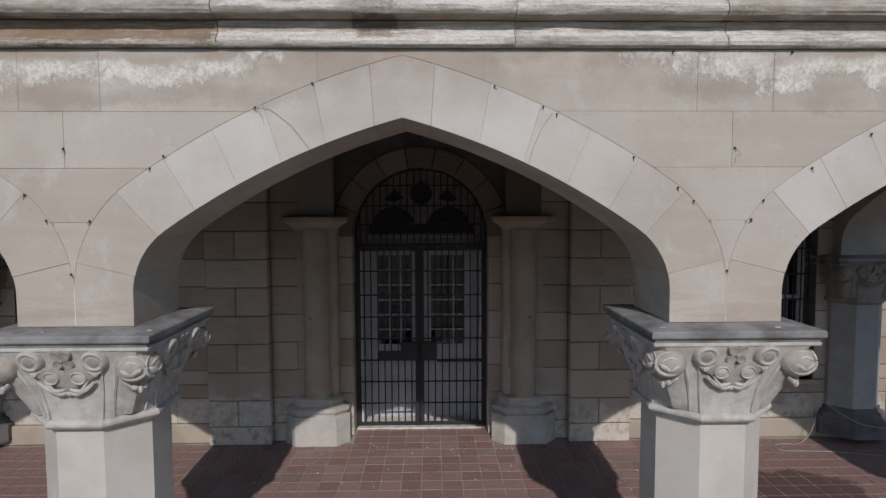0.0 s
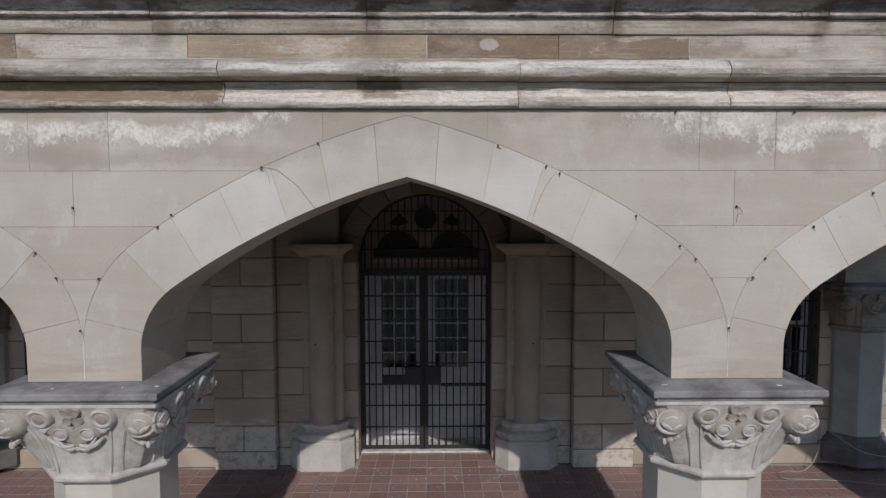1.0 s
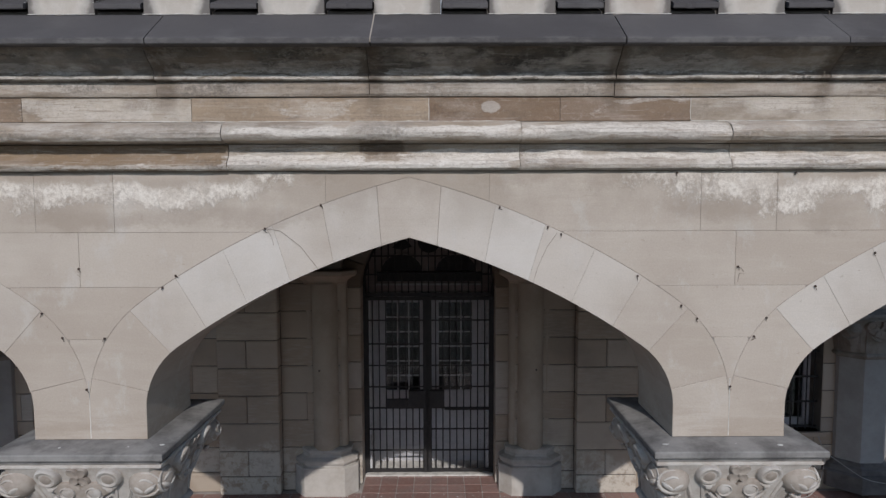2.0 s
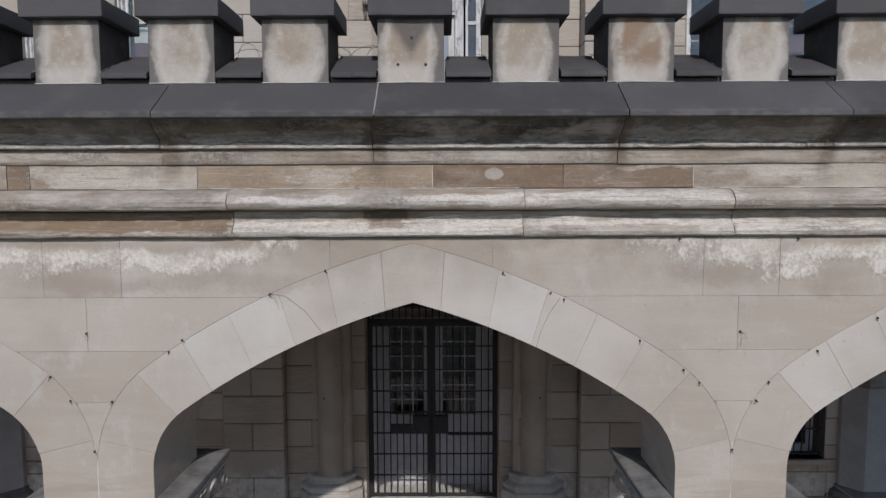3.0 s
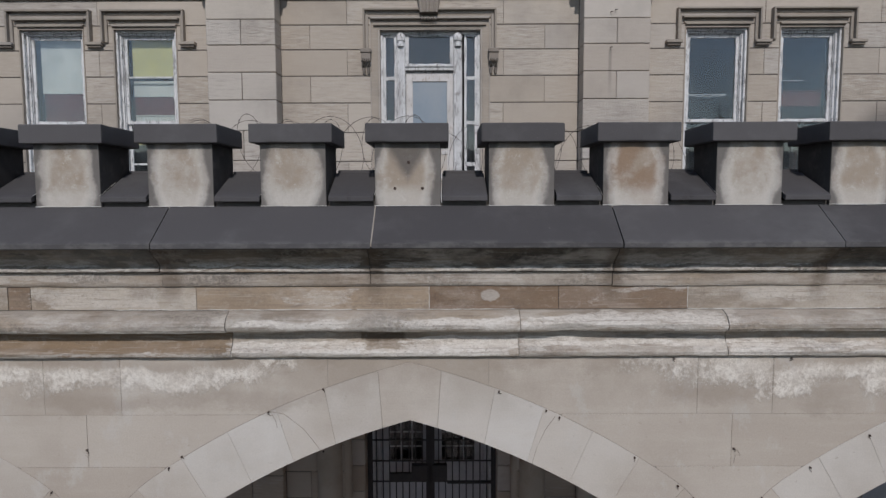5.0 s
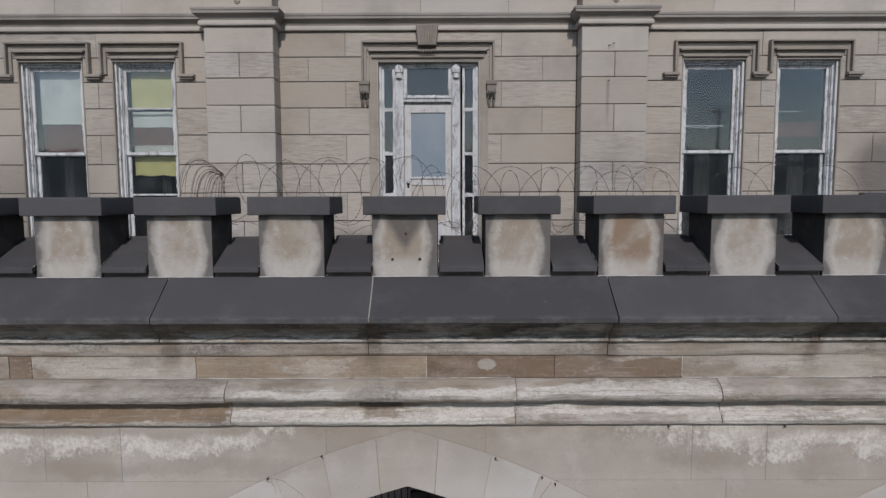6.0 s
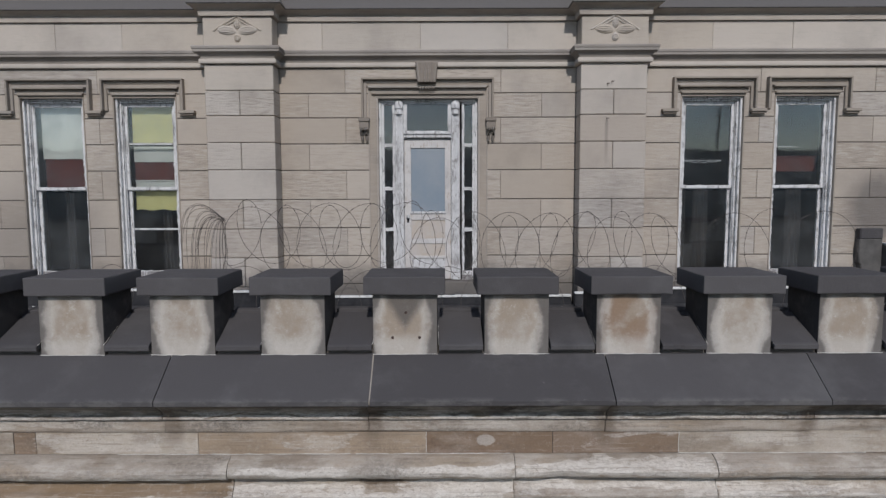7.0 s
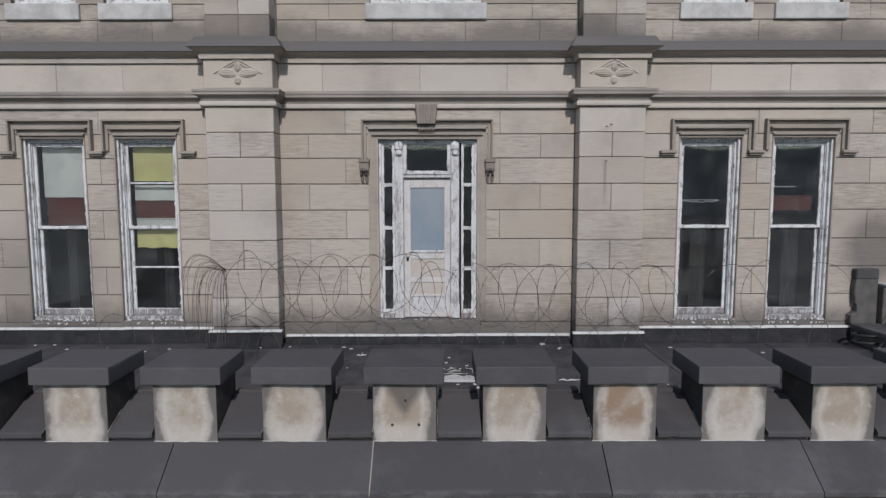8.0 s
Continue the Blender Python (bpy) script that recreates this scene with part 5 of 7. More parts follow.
            for reach, drop in ((0.175, 0.0), (0.125, 0.03)):
                tube(bm, [on_face(sgn * (0.015 + reach * i / 8), 0.150 - drop * (1 - i / 8) + 0.055 * (i / 8) ** 2 - 0.028 * math.sin(math.pi * i / 8), 0.035) for i in range(9)], [0.006 + 0.012 * math.sin(math.pi * (i + 0.6) / 9.5) for i in range(9)], 6)
            part("curled_leaf", bm, CAPITAL, shield, smooth=True)
            bm = bmesh.new()
            relief(bm, on_face, ellipse(sgn * 0.215, 0.352, 0.086, 0.078), [(1.06, -0.015), (1.02, 0.024), (0.93, 0.042), (0.80, 0.050), (0.66, 0.048), (0.58, 0.040), (0.3, 0.044)])
            blob(bm, on_face(sgn * 0.205, 0.265, 0.026), (0.03, 0.022, 0.026), 8, 5, m)
            for q in (-1, 1):
                blob(bm, on_face(sgn * 0.205 + q * 0.034, 0.277, 0.024), (0.03, 0.016, 0.014), 8, 5, m @ Matrix.Rotation(-q * 0.6, 4, "Y"))
            scroll = part("small_scroll", bm, CAPITAL, t, smooth=True)
            bm = bmesh.new()
            relief(bm, on_face, ellipse(sgn * 0.215, 0.350, 0.04, 0.036, 16), [(1.0, 0.03), (0.96, 0.044), (0.5, 0.05)])
            part("scroll_eye", bm, CAPITAL_TAN, scroll, smooth=True)
            bm = bmesh.new()
            tube(bm, [on_face(sgn * (0.185 + 0.05 * q / 6), -0.085 + 0.365 * q / 6, 0.0) for q in range(7)], [0.009 + 0.006 * q / 6 for q in range(7)], 6)
            part("stalk", bm, CAPITAL, t, smooth=True)
        bm = bmesh.new()
        for sgn in (-1, 0, 1):
            blob(bm, on_face(sgn * 0.04, 0.115 + 0.018 * abs(sgn), 0.022), (0.03, 0.02, 0.022), 8, 5, m)
        part("bud", bm, CAPITAL, t, smooth=True)
    return t


AXIS = 4.76
first_column = column(MID - BAY / 2, AXIS)
for x, y in ((MID + BAY / 2, AXIS), (WEST, AXIS), (EAST, AXIS)):
    copy_thing(first_column, pose(x, y, 0))
RESPOND = 9.38
# The columns at the back use the shade-dimmed stone.
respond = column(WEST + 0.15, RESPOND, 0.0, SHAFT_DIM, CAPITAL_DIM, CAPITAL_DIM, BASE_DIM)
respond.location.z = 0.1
tagged(respond, "grimy octagonal column with a carved capital against the wall, its stone also darkened for porch shade", "column", "columns against the porch wall")
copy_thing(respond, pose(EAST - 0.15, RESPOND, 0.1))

# ---- ground, porch floor, ceiling, side arches ----
# Ground out of view, its tone set by the bounce wanted in the porch.
tagged(boxes("ground", [(-900, 900, -900, 900, -0.9, -0.32)], GROUND, c=0), "plain ground round the building, out of view", "ground", kind="structure")
tagged(boxes("porch_step", [(-7.9, 7.5, 3.6, 4.1, -0.32, -0.16), (-7.9, 7.5, 3.9, 4.2, -0.16, -0.012)], SHAFT, c=0.01), "worn stone steps up to the porch", "step", kind="structure")
floor = tagged(boxes("floor", [(-7.8, 7.4, 4.2, 10.6, -0.32, -0.008)], GROUT, c=0), "red quarry tile porch floor with pale grout", "floor", kind="structure")
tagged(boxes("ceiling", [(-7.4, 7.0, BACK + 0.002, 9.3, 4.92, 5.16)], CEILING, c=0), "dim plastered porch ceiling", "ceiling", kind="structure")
for x, out in ((WEST, 0.35), (EAST, -0.08)):
    bm = bmesh.new()
    arch_core(bm, 0.0, -2.05, 2.45, 5.2, -0.375, 0.375)
    bmesh.ops.transform(bm, matrix=pose(x - 0.12 * (1 if x > 0 else -1), 7.21, 0.0, 0, 0, 90), verts=bm.verts)
    tagged(obj("wall_side_arch", bm, LOWER), "shaded sandstone side wall with one pointed arch", "wall", kind="structure")
    tagged(boxes("wall_side_parapet", [(x - 0.37 - out, x + 0.37 - out, BACK + 0.02, 9.3, 5.2, 5.44)], MORTAR_DARK, c=0.01), "dark low parapet on the side of the porch", "wall", kind="structure")
    tagged(boxes("side_coping", [(x - 0.42 - out, x + 0.42 - out, BACK + 0.02, 9.28, 5.44, 5.52)], SLATE, c=0.01), "dark grey coping along the side parapet", "coping", kind="structure")

# ---- the porch wall ----
AX = -0.187                      # axis of the portal and the facade
ROWS_LOW = [0.0, 0.29, 0.69, 1.125, 1.556, 1.985, 2.415, 2.84, 3.265, 3.69, 4.12, 4.55, 4.92]
HOLE_W, HOLE_E = (-6.32, -4.77, 0.9, 3.4), (4.4, 5.95, 0.9, 3.4)
bm = bmesh.new()
pierced(bm, -7.6, AX - 1.33, -0.02, 4.92, 9.302, 10.3, [HOLE_W])
wall_w = tagged(obj("wall_porch_west", bm, MORTAR_DARK), "brown ashlar wall at the back of the porch", "wall", kind="structure")
bm = bmesh.new()
pierced(bm, AX + 1.33, 7.2, -0.02, 4.92, 9.302, 10.3, [HOLE_E])
wall_e = tagged(obj("wall_porch_east", bm, MORTAR_DARK), "brown ashlar wall at the back of the porch", "wall", kind="structure")


def flip(x0, x1):
    return 2 * AX - x1, 2 * AX - x0


PIER = (-3.4, -2.46)
for parent, side, hole in ((wall_w, -1, HOLE_W), (wall_e, 1, HOLE_E)):
    for a, b, seed in ((-7.5, PIER[0], 3), (PIER[1], -1.52, 4)):
        if side > 0:
            a, b = flip(a, b)
        ashlar(parent, LOWER, a, b, ROWS_LOW, 9.29, [hole], seed=seed + side, long=(0.7, 1.1), gap=0.012, c=0.01)
    # pier: whole stones and pairs by turns
    a, b = PIER if side < 0 else flip(*PIER)
    for n, (za, zb) in enumerate(zip(ROWS_LOW, ROWS_LOW[1:])):
        j = [a, b] if n % 2 == 0 else [a, a + (b - a) * 0.48, b]
        for u, w in zip(j, j[1:]):
            bm = bmesh.new()
            box(bm, u + 0.004, w - 0.004, 9.13, 9.31, za + 0.006, zb - 0.006, 0.012)
            part("pier_stone", bm, LOWER, parent)
    bm = bmesh.new()
    box(bm, a + 0.014, b - 0.014, 9.15, 9.305, 0.0, 4.92)
    part("pier_core", bm, MORTAR_DARK, parent)
    # plinth ledge beside the pier
    u, w = (-7.5, PIER[0]) if side < 0 else flip(-7.5, PIER[0])
    bm = bmesh.new()
    box(bm, u, w, 9.22, 9.30, 0.0, 0.30, 0.02)
    part("plinth", bm, LOWCOL, parent)

# portal: jambs, round arch ring, wall over it
GATE_HALF, GATE_SPRING = 1.06, 3.17
bm = bmesh.new()
n = 24
line = [(AX - GATE_HALF - 0.01, 0.0)] + [(AX - (GATE_HALF + 0.01) * math.cos(math.pi * i / n), GATE_SPRING + (GATE_HALF + 0.01) * math.sin(math.pi * i / n)) for i in range(n + 1)] + [(AX + GATE_HALF + 0.01, 0.0)]
lo = [bm.verts.new((a, 9.51, z)) for a, z in line]
hi = [bm.verts.new((a, 9.51, 4.92)) for a, z in line]
dp = [bm.verts.new((a, 10.32, z)) for a, z in line]
for i in range(len(line) - 1):
    bm.faces.new((lo[i], lo[i + 1], dp[i + 1], dp[i]))
    if abs(line[i][0] - line[i + 1][0]) > 1e-6:
        bm.faces.new((lo[i], hi[i], hi[i + 1], lo[i + 1]))
for a0, a1 in ((AX - 1.34, AX - GATE_HALF - 0.01), (AX + GATE_HALF + 0.01, AX + 1.34)):
    q = [bm.verts.new(v) for v in ((a0, 9.51, 0), (a1, 9.51, 0), (a1, 9.51, 4.92), (a0, 9.51, 4.92))]
    bm.faces.new(q)
portal = tagged(obj("wall_portal", bm, MORTAR_DARK), "recessed sandstone portal with a round arch", "wall", kind="structure")
for n, (za, zb) in enumerate(zip(ROWS_LOW[:8], [*ROWS_LOW[1:8], GATE_SPRING])):
    for a, b in ((AX - 1.335, AX - GATE_HALF), flip(AX - 1.335, AX - GATE_HALF)):
        bm = bmesh.new()
        box(bm, a, b, 9.49, 9.80, za + 0.005, zb - 0.005, 0.01)
        part("jamb_stone", bm, LOWER, portal)
# The ring takes the shade-darkened stone.
for i in range(9):
    a0, a1 = math.pi * i / 9 + 0.006, math.pi * (i + 1) / 9 - 0.006
    arc = [a0 + (a1 - a0) * q / 5 for q in range(6)]
    poly = [(AX - GATE_HALF * math.cos(q), GATE_SPRING + GATE_HALF * math.sin(q)) for q in arc] + [(AX - (GATE_HALF + 0.31) * math.cos(q), GATE_SPRING + (GATE_HALF + 0.31) * math.sin(q)) for q in arc[::-1]]
    bm = bmesh.new()
    prism(bm, poly, 9.48, 9.80, 0.008)
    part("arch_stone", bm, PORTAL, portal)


def loft(bm, plan, rows, cx, cy):
    """A plan in x and y, drawn up through rows of (scale, z) about a centre."""
    rings = [[bm.verts.new((cx + px * s, cy + py * s, z)) for px, py in plan] for s, z in rows]
    k = len(plan)
    for p, q in zip(rings, rings[1:]):
        for j in range(k):
            bm.faces.new((p[j], p[(j + 1) % k], q[(j + 1) % k], q[j]))
    bm.faces.new(rings[0][::-1])
    bm.faces.new(rings[-1])


PLAN = [(-0.49, 0.0), (-0.49, -0.17), (-0.31, -0.36), (0.31, -0.36), (0.49, -0.17), (0.49, 0.0)]


def portal_column(x):
    t = thing("portal_column", "clustered sandstone half column on a chamfered pedestal", "column", "columns beside the portal", (x, 9.42, 0))
    bm = bmesh.new()
    loft(bm, PLAN, [(1.0, 0.0), (1.0, 0.43), (0.985, 0.445)], 0, 0)
    part("pedestal", bm, PEDESTAL, t)
    bm = bmesh.new()
    loft(bm, PLAN, [(0.985, 0.445), (0.89, 0.452), (0.885, 0.475), (0.955, 0.49), (0.985, 0.52), (0.97, 0.555), (0.885, 0.575), (0.80, 0.59), (0.755, 0.63), (0.775, 0.65), (0.80, 0.67), (0.78, 0.695), (0.68, 0.712)], 0, 0)
    part("base_moulding", bm, PEDESTAL, t)
    bm = bmesh.new()
    lathe(bm, [(0.205, 0.70), (0.20, 0.74), (0.20, 3.27)], (0, -0.10), 28)
    part("shaft", bm, LOWCOL, t, smooth=True)
    for s in (-1, 1):
        bm = bmesh.new()
        lathe(bm, [(0.075, 0.70), (0.07, 0.73), (0.07, 3.27)], (s * 0.255, -0.06), 16)
        part("side_roll", bm, LOWCOL, t, smooth=True)
    bm = bmesh.new()
    box(bm, -0.32, 0.32, -0.06, 0.10, 0.70, 3.27, 0.01)
    part("back_shaft", bm, LOWCOL, t)
    bm = bmesh.new()
    loft(bm, PLAN, [(0.66, 3.26), (0.68, 3.275), (0.68, 3.29), (0.74, 3.32), (0.86, 3.365), (0.96, 3.39), (0.985, 3.40), (0.985, 3.455), (0.97, 3.47)], 0, 0)
    part("impost", bm, LOWCOL, t)
    bm = bmesh.new()
    box(bm, -0.27, 0.27, -0.14, 0.06, 3.47, 4.92, 0.02)
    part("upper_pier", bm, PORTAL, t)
    return t


pc = portal_column(AX - 1.585)
copy_thing(pc, pose(AX + 1.585, 9.42, 0))

# ---- the iron gate ----
GY = 9.86
RAILS = [0.06, 0.402, 0.761, 1.118, 1.473, 1.83, 2.19, 2.58, 2.94]


def gate_leaf(x0, x1, meet):
    t = thing("iron_gate", "closed black iron bar gate leaf", "gate", "leaves of the porch gate", ((x0 + x1) / 2, GY, 0.0))
    c = (x0 + x1) / 2
    for u, w in ((x0, x0 + 0.045), (x1 - 0.045, x1)):
        wide = 0.035 if (w == x1) == (meet > 0) else 0.0
        boxes("stile", [(u - c - (wide if meet < 0 else 0), w - c + (wide if meet > 0 else 0), -0.025, 0.025, 0.03, 2.97)], IRON, t)
    for z in RAILS:
        h = 0.03 if z in (RAILS[0], RAILS[-1]) else 0.011
        boxes("rail", [(x0 - c + 0.02, x1 - c - 0.02, -0.012, 0.012, z - h, z + h)], IRON, t, 0.003)
    n = 8
    for i in range(1, n + 1):
        x = x0 + (x1 - x0) * i / (n + 1) - c
        bm = bmesh.new()
        tube(bm, [(x, 0, 0.05), (x, 0, 2.94)], 0.0105, 6)
        part("bar", bm, IRON, t)
    return t


leaf_w = gate_leaf(AX - 1.03, AX - 0.05, 1)
leaf_e = gate_leaf(AX + 0.0, AX + 1.03, -1)
boxes("lock_box", [(-0.33 - leaf_w.location.x - 0.19, AX - 0.06 - leaf_w.location.x, -0.06, 0.04, 1.13, 1.42)], IRON, leaf_w, 0.008, "black steel lock box")
boxes("lock_plate", [(-0.90 - leaf_w.location.x, -0.525 - leaf_w.location.x, -0.03, 0.02, 1.13, 1.27)], IRON, leaf_w, 0.004)
boxes("lock_box", [(AX + 0.0 - leaf_e.location.x, 0.067 - leaf_e.location.x, -0.06, 0.04, 1.13, 1.42)], IRON, leaf_e, 0.008, "black steel lock box")
boxes("slide_bolt", [(0.067 - leaf_e.location.x, 0.80 - leaf_e.location.x, -0.03, 0.0, 1.085, 1.125)], IRON, leaf_e, 0.004)

grille = thing("arched_grille", "fixed black iron bar grille over the gate", "grille", "", (AX, GY, 2.97))
for z in (0.0, 0.33, 0.63, 0.955):
    half = min(1.03, math.sqrt(max(0.0, 1.05 ** 2 - max(0.0, z + 2.97 - GATE_SPRING) ** 2)))
    boxes("rail", [(-half, half, -0.013, 0.013, z - (0.03 if z == 0 else 0.012) + 0.035, z + (0.03 if z == 0 else 0.012) + 0.035)], IRON, grille, 0.003)
for i in range(-9, 10):
    x = i * 0.1085
    top = GATE_SPRING + math.sqrt(1.05 ** 2 - x * x) - 2.97
    bm = bmesh.new()
    tube(bm, [(x, 0, 0.0), (x, 0, top)], 0.0105, 6)
    part("bar", bm, IRON, grille)
bm = bmesh.new()
tube(bm, [(-1.045, 0, 0.0)] + [(-1.045 * math.cos(math.pi * i / 28), 0, GATE_SPRING - 2.97 + 1.045 * math.sin(math.pi * i / 28)) for i in range(29)] + [(1.045, 0, 0.0)], 0.022, 6)
part("hoop", bm, IRON, grille)
for s in (-1, 1):
    boxes("gate_post", [(s * 1.045 - 0.02, s * 1.045 + 0.02, -0.03, 0.03, -2.97, 0.0)], IRON, grille, 0.004)

# ---- the double door behind the gate ----
DY = 10.30
tracery = thing("door_surround", "grey painted timber door surround with a traceried fanlight", "door frame", "", (AX, DY, 0))
n = 26
poly = [(1.10, 2.95), (1.10, GATE_SPRING)] + [(1.10 * math.cos(math.pi * i / n), GATE_SPRING + 1.10 * math.sin(math.pi * i / n)) for i in range(1, n)] + [(-1.10, GATE_SPRING), (-1.10, 2.95)]
bm = bmesh.new()
prism(bm, poly, 0.0, 0.05, 0.004)
part("fan_panel", bm, FANWOOD, tracery, "brown stained fanlight panel")
boxes("beam", [(-0.88, 0.88, -0.05, 0.0, 3.17, 3.33)], IRON, tracery, 0.006, "dark timber beam")
boxes("transom", [(-1.1, 1.1, -0.04, 0.05, 2.93, 2.985), (-0.9, 0.9, -0.03, 0.0, 3.10, 3.13)], GREYDOOR, tracery, 0.004)
for s in (-1, 1):
    boxes("jamb_lining", [(s * 0.995 - 0.045, s * 0.995 + 0.045, -0.40, 0.0, 0.025, 2.93)], PAINT_BARE, tracery, 0.003, "white painted jamb lining")
    boxes("door_post", [(s * 0.98 - 0.09, s * 0.98 + 0.09, 0.0, 0.06, 0.0, 2.93)], GREYDOOR, tracery, 0.006)
    arc = [(s * 0.46 + 0.36 * math.cos(math.pi * i / 16), 3.34 + 0.30 * math.sin(math.pi * i / 16)) for i in range(17)]
    bm = bmesh.new()
    prism(bm, arc, -0.012, 0.0, 0.003)
    part("light", bm, RUBBER, tracery, "dark fanlight pane")
    bm = bmesh.new()
    tube(bm, [(a, -0.014, z) for a, z in arc], 0.018, 6)
    part("bead", bm, FANWOOD, tracery)
    tri = [(s * 0.28, 3.76), (s * 0.44, 3.92), (s * 0.62, 3.74), (s * 0.45, 3.70)]
    bm = bmesh.new()
    prism(bm, tri, -0.01, 0.0, 0.003)
    part("light", bm, RUBBER, tracery, "dark fanlight pane")
ring = [(0.2 * math.cos(2 * math.pi * i / 24), 3.84 + 0.2 * math.sin(2 * math.pi * i / 24) + (0.07 if i == 6 else 0)) for i in range(24)]
bm = bmesh.new()
prism(bm, ring, -0.012, 0.0, 0.003)
part("light", bm, RUBBER, tracery, "dark round fanlight pane")
bm = bmesh.new()
tube(bm, [(a, -0.014, z) for a, z in ring], 0.016, 6, closed=True)
part("bead", bm, FANWOOD, tracery)


def panelled_leaf(x0, x1):
    """A leaf with eighteen small lights over a panel."""
    c = (x0 + x1) / 2
    t = thing("porch_door", "closed grey painted door leaf with small panes", "door", "leaves of the porch door", (c, DY + 0.01, 0.0))
    w = (x1 - x0) / 2 - 0.004
    g = 0.285
    boxes("stile", [(-w, -g, 0, 0.045, 0.02, 2.925)], GREYDOOR, t)
    boxes("stile", [(g, w, 0, 0.045, 0.02, 2.925)], GREYDOOR, t)
    boxes("top_rail", [(-g, g, 0, 0.045, 2.80, 2.925)], GREYDOOR, t)
    boxes("lock_rail", [(-g, g, 0, 0.045, 1.05, 1.277)], GREYDOOR, t)
    boxes("bottom_rail", [(-g, g, 0, 0.045, 0.02, 0.30)], GREYDOOR, t)
    boxes("panel", [(-g, g, 0.012, 0.035, 0.30, 1.05)], GREYDOOR, t)
    for i in (1, 2):
        x = -g + 2 * g * i / 3
        boxes("muntin", [(x - 0.011, x + 0.011, 0.004, 0.03, 1.277, 2.80)], PAINT_BARE, t, 0.002)
    for k in range(1, 6):
        z = 1.277 + 1.523 * k / 6
        boxes("muntin", [(-g, g, 0.006, 0.028, z - 0.011, z + 0.011)], PAINT_BARE, t, 0.002)
    boxes("pane", [(-g, g, 0.016, 0.02, 1.277, 2.80)], GLASS_DARK, t, 0)
    return t


panelled_leaf(AX - 0.89, AX - 0.005)
panelled_leaf(AX + 0.005, AX + 0.89)
tagged(boxes("threshold", [(AX - 1.05, AX + 1.05, 9.75, 10.6, -0.008, 0.025)], POINTING, c=0.006), "worn stone threshold under the gate", "threshold", kind="structure")


def barred_window(hole):
    x0, x1, z0, z1 = hole
    t = thing("barred_window", "tall porch window behind black iron bars", "window", "barred windows of the porch", ((x0 + x1) / 2, 9.4, z0), kind="")
    w, h = (x1 - x0) / 2, z1 - z0
    boxes("sill", [(-w - 0.06, w + 0.06, -0.16, 0.2, -0.07, 0.0)], LOWCOL, t, 0.008)
    for i in range(13):
        x = -w + 2 * w * (i + 0.5) / 13
        bm = bmesh.new()
        tube(bm, [(x, 0, 0.0), (x, 0, h)], 0.012, 6)
        part("bar", bm, IRON, t)
    for k in range(7):
        z = 0.05 + (h - 0.1) * k / 6
        boxes("rail", [(-w, w, -0.012, 0.012, z - 0.014, z + 0.014)], IRON, t, 0.003)
    boxes("window_frame", [(-w, -w + 0.1, 0.2, 0.3, 0, h), (w - 0.1, w, 0.2, 0.3, 0, h), (-w + 0.1, w - 0.1, 0.2, 0.3, h - 0.1, h), (-w + 0.1, w - 0.1, 0.2, 0.3, 0, 0.12), (-w + 0.1, w - 0.1, 0.21, 0.29, 1.23, 1.29)], GREYDOOR, t, 0.004)
    boxes("pane", [(-w + 0.1, w - 0.1, 0.24, 0.246, 0.12, h - 0.1)], GLASS_DARK, t, 0)


barred_window(HOLE_W)
barred_window(HOLE_E)

# cable looped on the porch floor beside the end column
cable = thing("loose_cable", "thin pale cable lying in loops on the porch floor", "cable", "")


def smooth_line(ctrl, n=8):
    """A smooth line through its control points."""
    q = [Vector(c) for c in ctrl]
    q = [q[0] * 2 - q[1]] + q + [q[-1] * 2 - q[-2]]
    out = []
    for a, b, c, d in zip(q, q[1:], q[2:], q[3:]):
        for i in range(n):
            t = i / n
            out.append(((b * 2) + (c - a) * t + (a * 2 - b * 5 + c * 4 - d) * t * t + (b * 3 - a - c * 3 + d) * t ** 3) * 0.5)
    return out + [q[-2]]


bm = bmesh.new()
tube(bm, smooth_line([(5.72, 8.98, 0.95), (5.80, 8.98, 0.72), (5.83, 9.0, 0.45), (5.74, 8.98, 0.16), (5.55, 8.95, 0.012), (5.30, 8.95, 0.012), (5.12, 8.85, 0.012), (5.14, 8.70, 0.012), (5.5, 8.66, 0.012), (6.0, 8.6, 0.012), (6.5, 8.45, 0.012), (7.0, 8.3, 0.012)]), 0.006, 6)
part("sheath", bm, CABLE, cable)
cable = thing("hanging_cable", "thin pale cable sagging from the end column", "cable", "")
bm = bmesh.new()
tube(bm, smooth_line([(5.80, 8.98, 0.72), (6.0, 8.9, 0.58), (6.2, 8.7, 0.44), (6.45, 8.66, 0.37), (6.9, 8.62, 0.33)]), 0.005, 6)
part("sheath", bm, CABLE, cable)
for x in (AX - 1.65, AX + 1.65):
    bolt = thing("iron_bolt", "rusted bolt head on the portal column", "bolt", "bolts on the portal columns", (x, 9.125, 1.95))
    bm = bmesh.new()
    tube(bm, [(0, 0.06, 0), (0, -0.012, 0)], 0.014, 8)
    part("head", bm, RUST, bolt)

# ---- the facade over the porch ----
WALL, PIL = 9.42, 9.117
PIL_W, PIL_E = (-3.422, -2.413), (2.066, 3.041)
Z_ROWS = [5.10, 5.52, 5.958, 6.39, 6.825, 7.268, 7.667, 8.057, 8.42, 8.795]
Z_UP = [9.78, 10.10, 10.55, 10.97, 11.39, 11.81, 12.23, 12.65, 13.1]
WINS = [(-6.36, -5.38), (-4.94, -3.98), (3.655, 4.625), (5.075, 6.045)]
W0, W1 = 5.56, 8.385
DOOR = (-0.955, 0.615, 5.54, 8.375)
